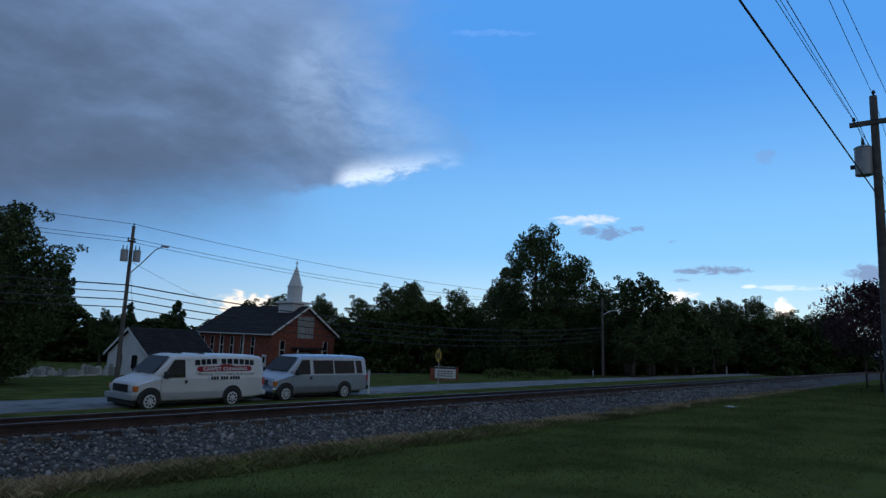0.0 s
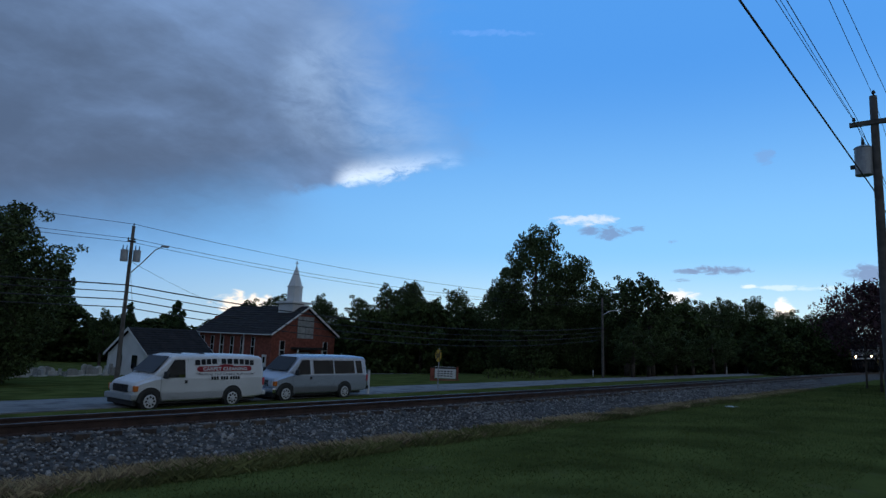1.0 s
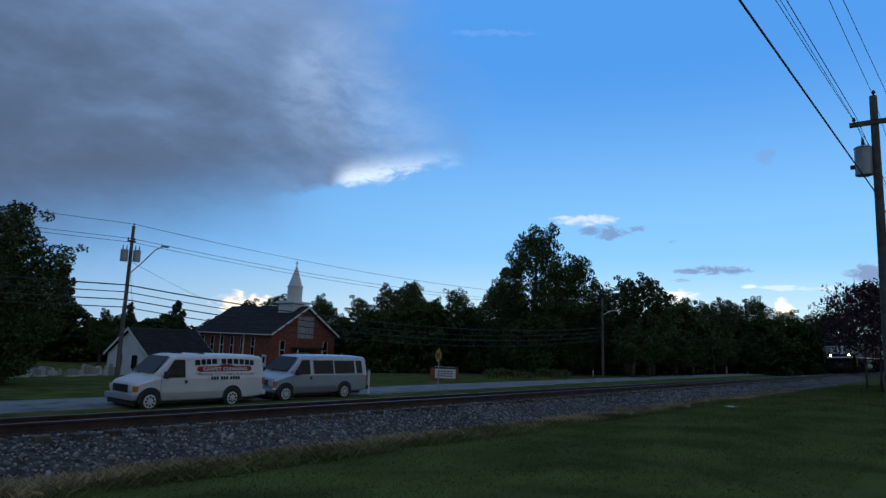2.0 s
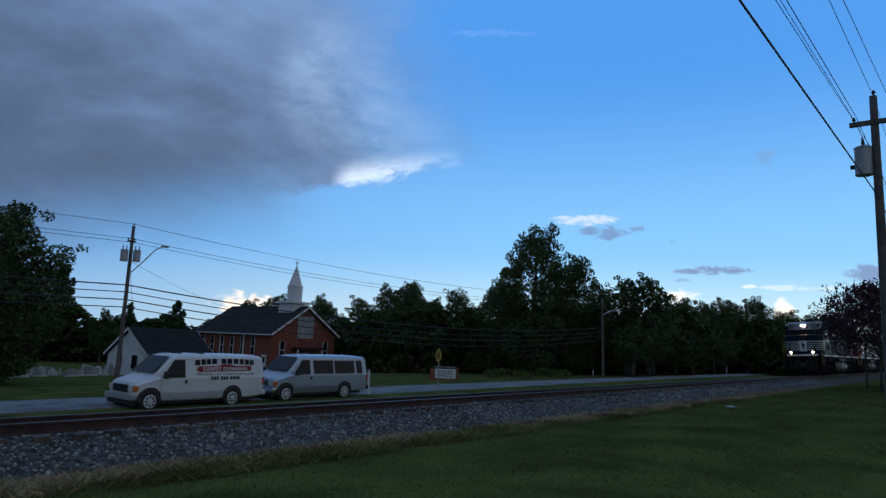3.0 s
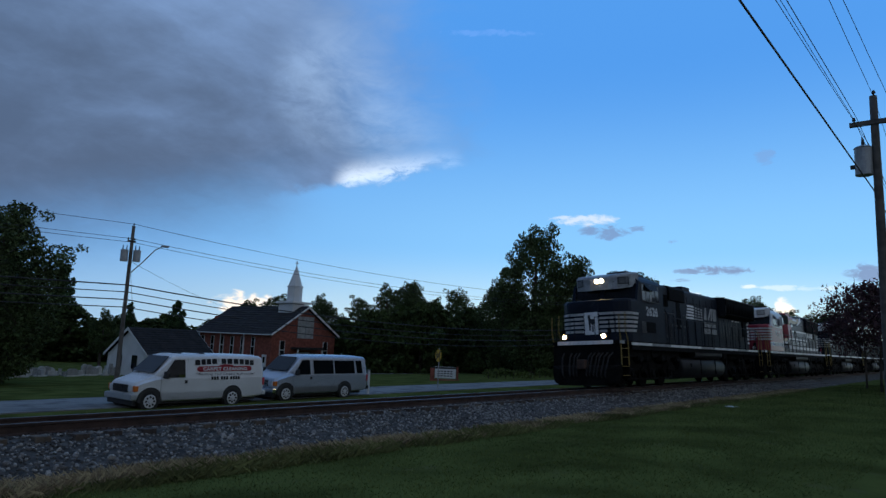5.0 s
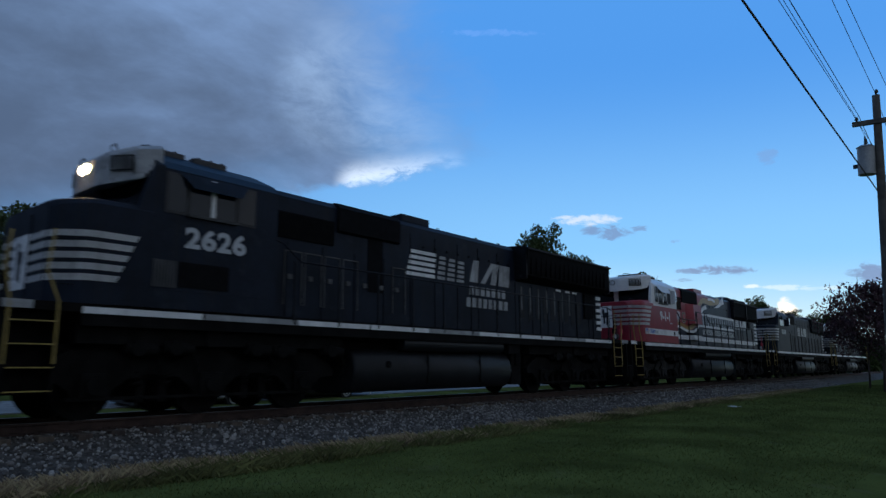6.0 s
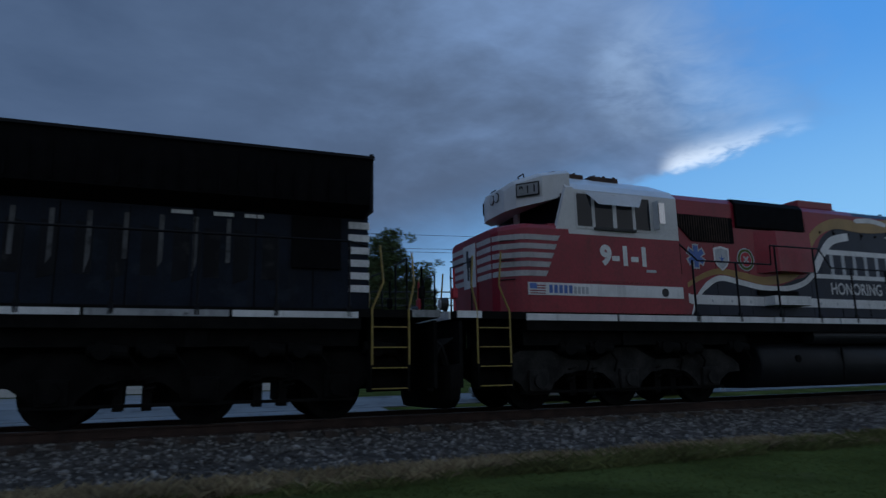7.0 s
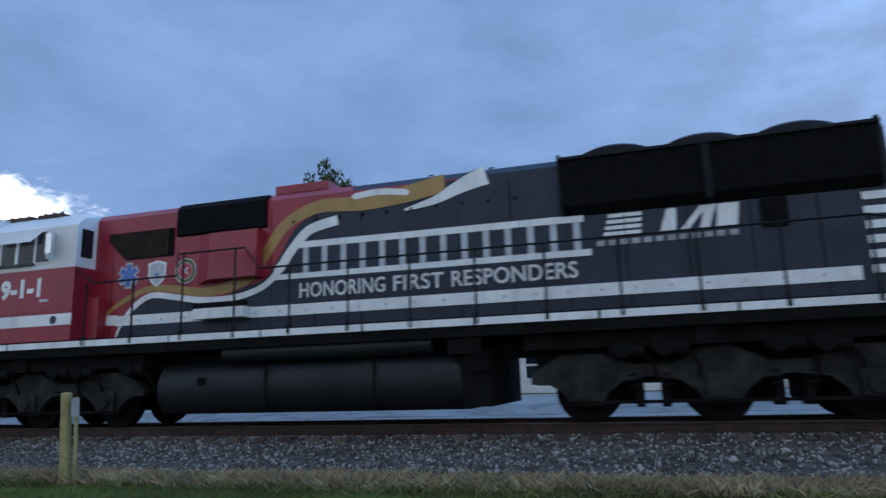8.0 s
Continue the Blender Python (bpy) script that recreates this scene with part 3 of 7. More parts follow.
# ---------------------------------------------------------------- locomotives
def arc(cx, cz, r, a0, a1, n=8):
    return [(cx + r * math.cos(radians(a0 + (a1 - a0) * i / n)), cz + r * math.sin(radians(a0 + (a1 - a0) * i / n))) for i in range(n + 1)]


def panel(outline, depth, parent, mat, name="painted_panel", label="", y=-0.956):
    bm = bmesh.new()
    prism(bm, outline, y - depth, y + 0.02)
    bmesh.ops.recalc_face_normals(bm, faces=bm.faces[:])
    return part(name, bm, mat, parent, label)


def ribbon(line, widths):
    """An outline round a bent line of (x, z)."""
    upper, lower = [], []
    for i, (x, z) in enumerate(line):
        a, b = line[max(0, i - 1)], line[min(len(line) - 1, i + 1)]
        d = math.hypot(b[0] - a[0], b[1] - a[1])
        nx, nz = -(b[1] - a[1]) / d, (b[0] - a[0]) / d
        w = widths[i] / 2
        upper.append((x + nx * w, z + nz * w))
        lower.append((x - nx * w, z - nz * w))
    return upper + lower[::-1]


def smooth_line(pts, n=6):
    out = []
    for i in range(len(pts) - 1):
        p0, p1, p2, p3 = pts[max(0, i - 1)], pts[i], pts[i + 1], pts[min(len(pts) - 1, i + 2)]
        for k in range(n):
            t = k / n
            out.append(tuple(0.5 * (2 * b + (c - a) * t + (2 * a - 5 * b + 4 * c - d) * t * t + (3 * b - a - 3 * c + d) * t ** 3) for a, b, c, d in zip(p0, p1, p2, p3)))
    return out + [tuple(pts[-1])]


def wheelset_mesh():
    bm = bmesh.new()
    for s in (-1, 1):
        cyl(bm, (0, s * 0.70, 0), (0, s * 0.82, 0), 0.508, seg=32)
        cyl(bm, (0, s * 0.66, 0), (0, s * 0.70, 0), 0.535, seg=32)
        cyl(bm, (0, s * 0.82, 0), (0, s * 0.84, 0), 0.40, 0.36, seg=24)
        cyl(bm, (0, s * 0.84, 0), (0, s * 0.90, 0), 0.15, seg=16)
        for a in (0, 90, 180, 270):
            cx, cz = 0.27 * math.cos(radians(a)), 0.27 * math.sin(radians(a))
            cyl(bm, (cx, s * 0.82, cz), (cx, s * 0.845, cz), 0.06, seg=8)
    cyl(bm, (0, -1.0, 0), (0, 1.0, 0), 0.09, seg=12)
    return bm


WHEELSETS = []
LAST = [""]
AXLES = (0.35, 2.42, 4.55, 14.15, 16.2, 18.25)
SHARED = {}


def shared_part(key, name, make, mat, parent, label=""):
    """A part on mesh data that alike parts share."""
    if key not in SHARED:
        ob = part(name, make(), mat, parent, label)
        SHARED[key] = ob.data
        return ob
    ob = new(name, SHARED[key])
    ob.parent = parent
    if label:
        ob["label"] = label
    return ob


def truck(loco, x0):
    """A three-axle truck whose axles lie at x0 and 2.07 and 4.15 m behind."""
    def frame_mesh():
        bm = bmesh.new()
        for y0, y1 in ((-1.16, -1.02), (1.02, 1.16)):
            top = [(-0.88, 0.76), (-0.72, 0.88), (-0.34, 1.07), (0.30, 1.07), (0.72, 0.90), (1.35, 0.88), (1.66, 1.02), (1.86, 1.13), (2.28, 1.13), (2.48, 1.02), (2.8, 0.88), (3.42, 0.90), (3.85, 1.07), (4.48, 1.07), (4.87, 0.88), (5.03, 0.76)]
            low = [(5.03, 0.62), (4.72, 0.60), (4.50, 0.46), (4.40, 0.28), (3.90, 0.28), (3.80, 0.46), (3.56, 0.64), (3.1, 0.70), (2.66, 0.64), (2.42, 0.46), (2.32, 0.28), (1.82, 0.28), (1.72, 0.46), (1.48, 0.64), (1.04, 0.70), (0.60, 0.64), (0.35, 0.46), (0.25, 0.28), (-0.25, 0.28), (-0.35, 0.46), (-0.57, 0.60), (-0.88, 0.62)]
            prism(bm, top + low, y0, y1)
            for ax in (0, 2.07, 4.15):
                softbox(bm, ax - 0.22, ax + 0.22, y0 - 0.10 if y0 < 0 else y1, y0 if y0 < 0 else y1 + 0.10, 0.34, 0.72, 0.05)
                cyl(bm, (ax, y0 - 0.16 if y0 < 0 else y1 + 0.16, 0.52), (ax, y0 if y0 < 0 else y1, 0.52), 0.13, seg=14)
            for hx in (0.9, 1.1, 1.3, 2.9, 3.1, 3.3):
                cyl(bm, (hx, y0 - 0.01 if y0 < 0 else y1 + 0.01, 0.76), (hx, y0, 0.76), 0.045, seg=10)
        bmesh.ops.recalc_face_normals(bm, faces=bm.faces[:])
        return bm

    def brake_mesh():
        bm = bmesh.new()
        cyl(bm, (0, -1.42, 0.0), (0.0, -1.12, 0.0), 0.13, seg=14)
        cyl(bm, (-0.2, -1.3, 0.02), (0.35, -1.3, -0.02), 0.10, seg=12)
        tube(bm, [(0.3, -1.25, 0), (0.5, -1.25, -0.25), (0.5, -1.15, -0.45)], 0.025)
        return bm

    def spring_mesh():
        bm = bmesh.new()
        pts = [(0.085 * math.cos(a * 0.9), 0.085 * math.sin(a * 0.9) - 1.1, 0.012 * a) for a in range(26)]
        tube(bm, pts, 0.017, 5)
        return bm

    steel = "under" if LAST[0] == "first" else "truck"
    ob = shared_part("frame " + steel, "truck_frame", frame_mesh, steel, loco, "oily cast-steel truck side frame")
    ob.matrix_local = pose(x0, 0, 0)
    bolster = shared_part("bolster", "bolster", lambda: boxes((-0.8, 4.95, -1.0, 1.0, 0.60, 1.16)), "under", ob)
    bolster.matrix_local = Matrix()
    for bx, bz in ((0.62, 1.10), (1.28, 1.12), (2.92, 1.12), (3.52, 1.10), (4.80, 1.12)):
        b = shared_part("brake", "brake_cylinder", brake_mesh, "under", ob)
        b.matrix_local = pose(bx, 0, bz)
    for sx in (0.75, 1.28, 2.85, 3.38):
        sp = shared_part("spring", "coil_spring", spring_mesh, "under", ob)
        sp.matrix_local = pose(sx, 0, 0.5)
    rod = shared_part("rod", "brake_rod", lambda: boxes((-0.4, 4.5, -1.22, -1.18, 0.30, 0.35)), "under", ob)
    rod.matrix_local = pose(0, 0, 0)
    for dx in (0.05, 1.22, 2.15, 3.3):
        mo = shared_part("motor", "traction_motor", lambda: boxes((0.0, 0.80, -0.62, 0.62, 0.30, 0.95)), "under", ob)
        mo.matrix_local = pose(dx, 0, 0)
    for dx in (0.85, 1.25, 2.9, 3.3):
        sh = shared_part("shoe", "brake_hanger", lambda: boxes((-0.07, 0.07, -1.05, -0.66, 0.24, 0.75)), "under", ob)
        sh.matrix_local = pose(dx, 0, 0)
    for dx in (0, 2.07, 4.15):
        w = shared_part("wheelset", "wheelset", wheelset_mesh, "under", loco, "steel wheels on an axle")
        w.matrix_local = pose(x0 + dx, 0, 0.508)
        WHEELSETS.append((w, x0 + dx))


def steps_and_rails(loco, x, front):
    """The step well and yellow handrails at one corner of the platform."""
    s = -1 if front else 1
    for side in (-1, 1):
        y = side * 1.47
        for k in range(4):
            z = 0.45 + k * 0.33
            st = part("step", boxes((min(x, x + s * 0.62), max(x, x + s * 0.62), min(y, y - side * 0.25), max(y, y - side * 0.25), z, z + 0.03)), "under", loco)
            part("step_edge", boxes((min(x, x + s * 0.62), max(x, x + s * 0.62), y - 0.010, y + 0.010, z + 0.012, z + 0.030)), "yellow", st, "yellow step edge")
        part("step_well", boxes((min(x + s * 0.63, x + s * 0.67), max(x + s * 0.63, x + s * 0.67), min(y, y - side * 0.28), max(y, y - side * 0.28), 0.42, 1.72), (min(x, x - s * 0.03), max(x, x - s * 0.03), min(y, y - side * 0.28), max(y, y - side * 0.28), 0.42, 1.72), (min(x, x + s * 0.66), max(x, x + s * 0.66), min(y - side * 0.27, y - side * 0.30), max(y - side * 0.27, y - side * 0.30), 0.42, 1.72)), "under", loco)
        for dx, top in ((0.0, 2.72), (s * 0.66, 2.62)):
            bm = bmesh.new()
            pts = [(x + dx, y, 0.85), (x + dx, y, 1.75), (x + dx + s * (0.10 if dx else 0.20), y, 2.2), (x + dx + s * (0.06 if dx else 0.14), y, top + 0.10)]
            tube(bm, pts, 0.019, 8)
            part("grab_rail", bm, "yellow", loco, "yellow grab rail")
    for sd in (-1, 1):
        bm = bmesh.new()
        tube(bm, [(x + s * 0.68, sd * 1.3, 1.75), (x + s * 0.68, sd * 1.3, 2.65), (x + s * 0.74, sd * 0.45, 2.65), (x + s * 0.74, sd * 0.45, 1.75)], 0.018)
        part("end_rail", bm, "black", loco)


def coupler_end(loco, x, front, plow):
    s = -1 if front else 1
    bm = bmesh.new()
    box(bm, min(x, x + s * 0.9), max(x, x + s * 0.9), -0.13, 0.13, 0.78, 1.0)
    softbox(bm, min(x + s * 0.75, x + s * 1.08), max(x + s * 0.75, x + s * 1.08), -0.2, 0.16, 0.70, 1.06, 0.05)
    part("coupler", bm, "rust", loco, "rusty knuckle coupler")
    part("drawbar_box", boxes((min(x, x + s * 0.55), max(x, x + s * 0.55), -0.45, 0.45, 0.6, 1.6)), "under", loco)
    for y in (-1.0, 1.0):
        bm = bmesh.new()
        cyl(bm, (x + s * 0.45, y, 1.7), (x + s * 0.45, y, 2.55), 0.022, seg=8)
        softbox(bm, x + s * 0.45 - 0.05, x + s * 0.45 + 0.05, y - 0.07, y + 0.07, 2.0, 2.2, 0.03)
        part("cable_stand", bm, "redink" if LAST[0] == "second" else "under", loco)
    part("pilot", boxes((min(x + s * 0.5, x + s * 0.56), max(x + s * 0.5, x + s * 0.56), -1.45, 1.45, 0.45, 1.58)), "under", loco)
    if plow:
        bm = bmesh.new()
        ring = lambda w, z0, z1: [(-w * 0.82, z0), (w * 0.82, z0), (w * 0.96, z0 + 0.14), (w, z0 + 0.34), (w, z1), (-w, z1), (-w, z0 + 0.34), (-w * 0.96, z0 + 0.14)]
        loft(bm, [(x + s * 0.56, ring(1.47, 0.12, 0.85)), (x + s * 0.72, ring(1.40, 0.10, 0.80)), (x + s * 0.86, ring(1.05, 0.10, 0.70)), (x + s * 0.96, ring(0.55, 0.10, 0.60))])
        part("plow", bm, "under", loco, "grimy dark snow plow")
    for y in (-1.15, -0.95, -0.75, -0.6, -0.4, -0.25, 0.25, 0.4, 0.6, 0.95):
        bm = bmesh.new()
        tube(bm, [(x + s * 0.56, y, 1.3), (x + s * 0.8, y * 0.95, 1.15), (x + s * 0.95, y * 0.9, 0.75), (x + s * 1.0, y * 0.85, 0.5), (x + s * 0.9, y * 0.85, 0.4)], 0.03, 6)
        part("air_hose", bm, "tyre", loco)


def number_strokes(text, size, at_m, mat, loco, name="road_number", bold=0.02, width=0.0):
    return lettering(text, size, at_m @ FACING, mat, loco, name, 1.08, bold, width=width)


def emblem_stripes(x, z, w, h, n, slant, loco, mat, y=-0.956):
    pitch = h / (n - 0.4)
    for i in range(n):
        z1 = z + h - i * pitch
        z0 = z1 - pitch * 0.6
        a, b = slant * (z0 - z), slant * (z1 - z)
        panel([(x + a, z0), (x + w + a * 0.3, z0), (x + w + b * 0.3, z1), (x + b, z1)], 0.004, loco, mat, "stripe", "white horizontal stripe", y)


def emblem_block(x, z, w, h, loco, mat, y=-0.956):
    """Railway emblem as plain slanted shapes."""
    for a, b, c, d in ((0.0, 0.2, 0.1, 0.22), (0.26, 0.36, 0.52, 0.62), (0.5, 0.62, 0.58, 0.72), (0.7, 0.96, 0.74, 1.0)):
        panel([(x + w * a, z), (x + w * b, z), (x + w * d, z + h), (x + w * c, z + h)], 0.004, loco, mat, "emblem_shape", "plain white emblem shape", y)


def bars(x, z, w, h, n, loco, mat, y=-0.956, name="lettering_bar"):
    """Unread lettering as plain bars."""
    each = w / n
    for i in range(n):
        panel([(x + i * each, z), (x + i * each + each * 0.68, z), (x + i * each + each * 0.72, z + h), (x + i * each + each * 0.04, z + h)], 0.003, loco, mat, name, "", y)


def locomotive(style, label):
    """Origin on the rail, under the front end of the side sill; +x runs to the rear, the seen side faces -y."""
    loco = thing("locomotive", label, "locomotive", group="locomotives of the train")
    first = style == "first"
    LAST[0] = style
    bodycol = {"first": "hood", "second": "navy", "third": "hood"}[style]
    END = 18.65
    HE = END + (0.26 if first else 0.35)   # rear face of the hood
    RE = 18.84 if first else 18.85         # rear end of the radiator
    CR = 3.55 if first else 3.72         # rear wall of the cab
    f = -0.45      # front of the nose
    pf = -1.12 if first else -1.42     # front of the platform
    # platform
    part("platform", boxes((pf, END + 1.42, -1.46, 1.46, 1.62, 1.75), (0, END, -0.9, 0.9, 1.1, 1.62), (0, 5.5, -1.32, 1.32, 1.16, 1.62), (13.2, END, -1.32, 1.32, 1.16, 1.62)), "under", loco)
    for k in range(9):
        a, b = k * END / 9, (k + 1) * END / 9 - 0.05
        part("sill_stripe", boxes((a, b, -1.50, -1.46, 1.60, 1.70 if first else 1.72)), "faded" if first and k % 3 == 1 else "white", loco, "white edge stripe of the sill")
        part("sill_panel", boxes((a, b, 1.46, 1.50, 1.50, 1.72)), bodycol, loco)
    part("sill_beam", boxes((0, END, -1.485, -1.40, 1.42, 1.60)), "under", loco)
    part("end_stripe", boxes((pf - 0.04, pf, -1.2, 1.2, 1.62, 1.76)), "white", loco, "white front edge of the platform")
    for x0, x1 in ((pf + 0.02, -0.40 if first else -0.62), (END + 0.92, END + 1.44)):
        part("platform_lip", boxes((x0, x1 - 0.3 if x0 < 0 else x1, -1.485, -1.465, 1.63, 1.75)), "faded" if first else "white", loco, "pale lip of the end platform")
    part("rear_platform_edge", boxes((END + 1.42, END + 1.45, -1.2, 1.2, 1.63, 1.75)), "faded", loco, "pale rear edge of the platform")
    # nose
    nosecol = "red" if style == "second" else "hood"
    plan = lambda x, w, z: (x, mirror([(w, 1.75), (w, z - 0.11), (w - 0.05, z - 0.03), (w - 0.16, z)]))
    bm = bmesh.new()
    loft(bm, [plan(f, 0.98, 3.34), plan(f + 0.08, 1.14, 3.37), plan(f + 0.40, 1.44, 3.40), plan(f + 0.55, 1.49, 3.41), plan(1.0, 1.50, 3.42)])
    nose = part("nose", bm, nosecol, loco, "red nose" if style == "second" else "black nose")
    part("nose_door", boxes((f - 0.02, f + 0.01, -0.32, 0.32, 1.85, 3.2)), nosecol, nose)
    # nose stripes, on the front, the bevelled corner and the side
    corner = [(f - 0.005, 0.94), (f + 0.075, 1.145), (f + 0.395, 1.445), (f + 0.54, 1.494)]
    stripe_top = 2.87 if first else 3.18
    nz = 5
    for i in range(nz):
        z1 = stripe_top - i * 0.168
        z0 = z1 - 0.102
        reach = 0.74 - i * 0.072
        for side in (-1, 1):
            bm = bmesh.new()
            line = [(f - 0.006, 0.33)] + corner + [(reach, 1.504)]
            lo = [bm.verts.new((x - 0.006, side * (y + 0.006), z0)) for x, y in line]
            hi = [bm.verts.new((x - 0.006, side * (y + 0.006), z1)) for x, y in line[:-1]] + [bm.verts.new((reach + 0.05, side * 1.51, z1))]
            for k in range(len(line) - 1):
                bm.faces.new((lo[k], lo[k + 1], hi[k + 1], hi[k]))
            bmesh.ops.solidify(bm, geom=bm.faces[:], thickness=0.008)
            bmesh.ops.recalc_face_normals(bm, faces=bm.faces[:])
            part("nose_stripe", bm, "white", nose, "white stripe across the nose")
    bm = bmesh.new()
    box(bm, f - 0.03, f, -0.30, 0.30, stripe_top - 0.85, stripe_top + 0.02)
    part("nose_emblem", bm, "white", nose, "white panel with a plain dark emblem")
    bm = bmesh.new()
    for y0, z0, y1, z1 in ((-0.1, 2.5, -0.03, 2.85), (0.02, 2.55, 0.1, 2.85), (-0.14, 2.8, 0.12, 3.0), (0.04, 2.95, 0.14, 3.15)):
        box(bm, f - 0.037, f - 0.03, y0, y1, z0 + stripe_top - 3.24, z1 + stripe_top - 3.24)
    part("emblem_shape", bm, "ink", nose)
    for k in range(3):
        for sd in (-1, 1):
            bm = bmesh.new()
            z = stripe_top - 0.12 - k * 0.36
            tube(bm, [(f + 0.10, sd * 1.18, z), (f + 0.06, sd * 1.24, z), (f + 0.28, sd * 1.42, z), (f + 0.30, sd * 1.36, z)], 0.012)
            part("grab_iron", bm, "black", nose)
    for sd in (-1, 1):
        bm = bmesh.new()
        tube(bm, [(f + 0.35, sd * 0.9, 3.38), (f + 0.35, sd * 0.9, 3.47), (f + 0.9, sd * 0.9, 3.48), (f + 0.9, sd * 0.9, 3.38)], 0.014)
        part("nose_top_rail", bm, "black", nose)
    # cab
    cabcol = {"first": "hood", "second": "cabwhite", "third": "hood"}[style]
    side = lambda x, w, z, top, inset: (x, mirror([(w, z), (w, 4.12), (w - 0.16, 4.28), (w - inset, top)]))
    bm = bmesh.new()
    loft(bm, [side(1.02, 1.49, 3.24, 4.46, 0.5), side(1.15, 1.495, 3.24, 4.52, 0.55), side(CR - 0.25, 1.495, 3.24, 4.50, 0.55), side(CR, 1.495, 3.24, 4.38, 0.5)])
    cab = part("cab", bm, cabcol, loco, {"first": "black cab", "second": "white upper cab", "third": "black cab"}[style])
    bm = bmesh.new()
    box(bm, 0.78, CR, -1.493, 1.493, 1.75, 3.24)
    part("cab_lower", bm, "red" if style == "second" else "hood", loco, "red lower cab side" if style == "second" else "")
    # brow with headlights and number boards
    bm = bmesh.new()
    ring = lambda x, w, a, b: (x, mirror([(w, a), (w, b - 0.08), (w - 0.12, b)]))
    bs = 0.26 if first else 0.0   # how far back the brow sits
    loft(bm, [ring(0.16 + bs, 0.42, 3.84, 4.34), ring(0.26 + bs, 0.76, 3.85, 4.42), ring(0.64 + bs * 0.6, 1.20, 3.90, 4.50), ring(1.14, 1.42, 4.03, 4.54)])
    brow = part("brow", bm, "faded" if first else "cabwhite", cab, "pale brow over the windshield")
    for y in (-0.11, 0.11):
        bm = bmesh.new()
        cyl(bm, (0.17 + bs, y, 4.20), (0.125 + bs, y, 4.20), 0.085, seg=16)
        part("headlight", bm, "lamp" if first else "lens", cab, "lit headlight" if first else "unlit headlight")
        bm = bmesh.new()
        cyl(bm, (0.17 + bs, y, 4.20), (0.14 + bs, y, 4.20), 0.105, seg=16)
        part("headlight_rim", bm, "trim", cab)
    for sd in (-1, 1):
        a, b = Vector((0.27 + bs, sd * 0.78, 0)), Vector((0.60 + bs * 0.62, sd * 1.165, 0))
        d = (b - a).normalized()
        out = Vector((d.y * sd, -d.x * sd, 0)) * -1.0
        if out.x > 0:
            out = -out
        for name, e, z0, z1, proud, mt in (("number_board", 0.0, 4.04, 4.32, 0.03, "trim"), ("number_glass", 0.03, 4.07, 4.29, 0.038, "faded" if first else "cabwhite")):
            bm = bmesh.new()
            p, q = a + d * e + out * proud, b - d * e + out * proud
            bm.faces.new([bm.verts.new(v) for v in ((p.x, p.y, z0), (q.x, q.y, z0), (q.x, q.y, z1), (p.x, p.y, z1))])
            bmesh.ops.solidify(bm, geom=bm.faces[:], thickness=0.02)
            bmesh.ops.recalc_face_normals(bm, faces=bm.faces[:])
            part(name, bm, mt, cab, "dark-framed number board" if mt == "trim" else "pale number glass")
        if style == "second" and sd < 0:
            p = a + d * 0.08 + out * 0.062
            lettering("9 1 1", 0.20, pose(p.x, p.y, 4.11, 0, 0, math.degrees(math.atan2(d.y, d.x))) @ FACING, "ink", cab, "road_number", 1.0, 0.006, width=0.34)
    # windshield: two raked panes
    for sd in (-1, 1):
        bm = bmesh.new()
        pts = [(0.66, sd * 0.10, 3.43), (0.86, sd * 1.40, 3.43), (0.92, sd * 1.34, 4.0), (0.72, sd * 0.10, 4.0)]
        bm.faces.new([bm.verts.new(p) for p in pts])
        bmesh.ops.solidify(bm, geom=bm.faces[:], thickness=0.02)
        part("windshield_pane", bm, "cabglass", cab, "dark glass pane")
        bm = bmesh.new()
        prism(bm, [(0.72, 3.30), (1.12, 3.26), (1.16, 4.16), (0.99, 4.14)], sd * 1.44 - 0.05, sd * 1.44 + 0.05)
        part("corner_post", bm, cabcol, cab)
    part("windshield_post", boxes((0.64, 0.74, -0.09, 0.09, 3.40, 4.0)), cabcol, cab)
    part("cowl", boxes((0.60, 0.88, -1.40, 1.40, 3.40, 3.435)), nosecol, cab)
    part("cab_interior", boxes((0.95, 1.0, -1.38, 1.38, 3.43, 4.05)), "grille", cab)
    for y in (-0.75, 0.55):
        bm = bmesh.new()
        tube(bm, [(0.50 + bs * 0.5, y, 4.44), (0.46 + bs * 0.5, y, 4.56), (0.50 + bs * 0.5, y + 0.3, 4.58), (0.54 + bs * 0.5, y + 0.3, 4.46)], 0.014)
        part("brow_rail", bm, "black", cab)
    # side windows
    frames = [(1.22, 1.56), (1.64, 2.09), (2.11, 2.55), (2.63, 2.99)]
    for x0, x1 in frames:
        w = part("window", boxes((x0 - 0.035, x1 + 0.035, -1.508, -1.49, 3.36, 4.07)), "cabwhite" if style == "second" else "trim", cab, "side window")
        part("pane", boxes((x0, x1, -1.515, -1.50, 3.40, 4.04)), "cabglass", w, "dark glass pane")
    part("window_post", boxes((2.055, 2.145, -1.53, -1.50, 3.38, 4.06)), "cabwhite", cab, "pale post between the panes")
    bm = bmesh.new()
    bm.faces.new([bm.verts.new(p) for p in ((1.40, -1.50, 4.10), (2.85, -1.50, 4.10), (2.62, -1.66, 3.82), (1.64, -1.66, 3.82))])
    bmesh.ops.solidify(bm, geom=bm.faces[:], thickness=0.015)
    part("sun_visor", bm, cabcol, cab, "tilted sun shade over the windows")
    part("arm_rest", boxes((1.6, 2.6, -1.56, -1.50, 3.34, 3.39)), "trim", cab)
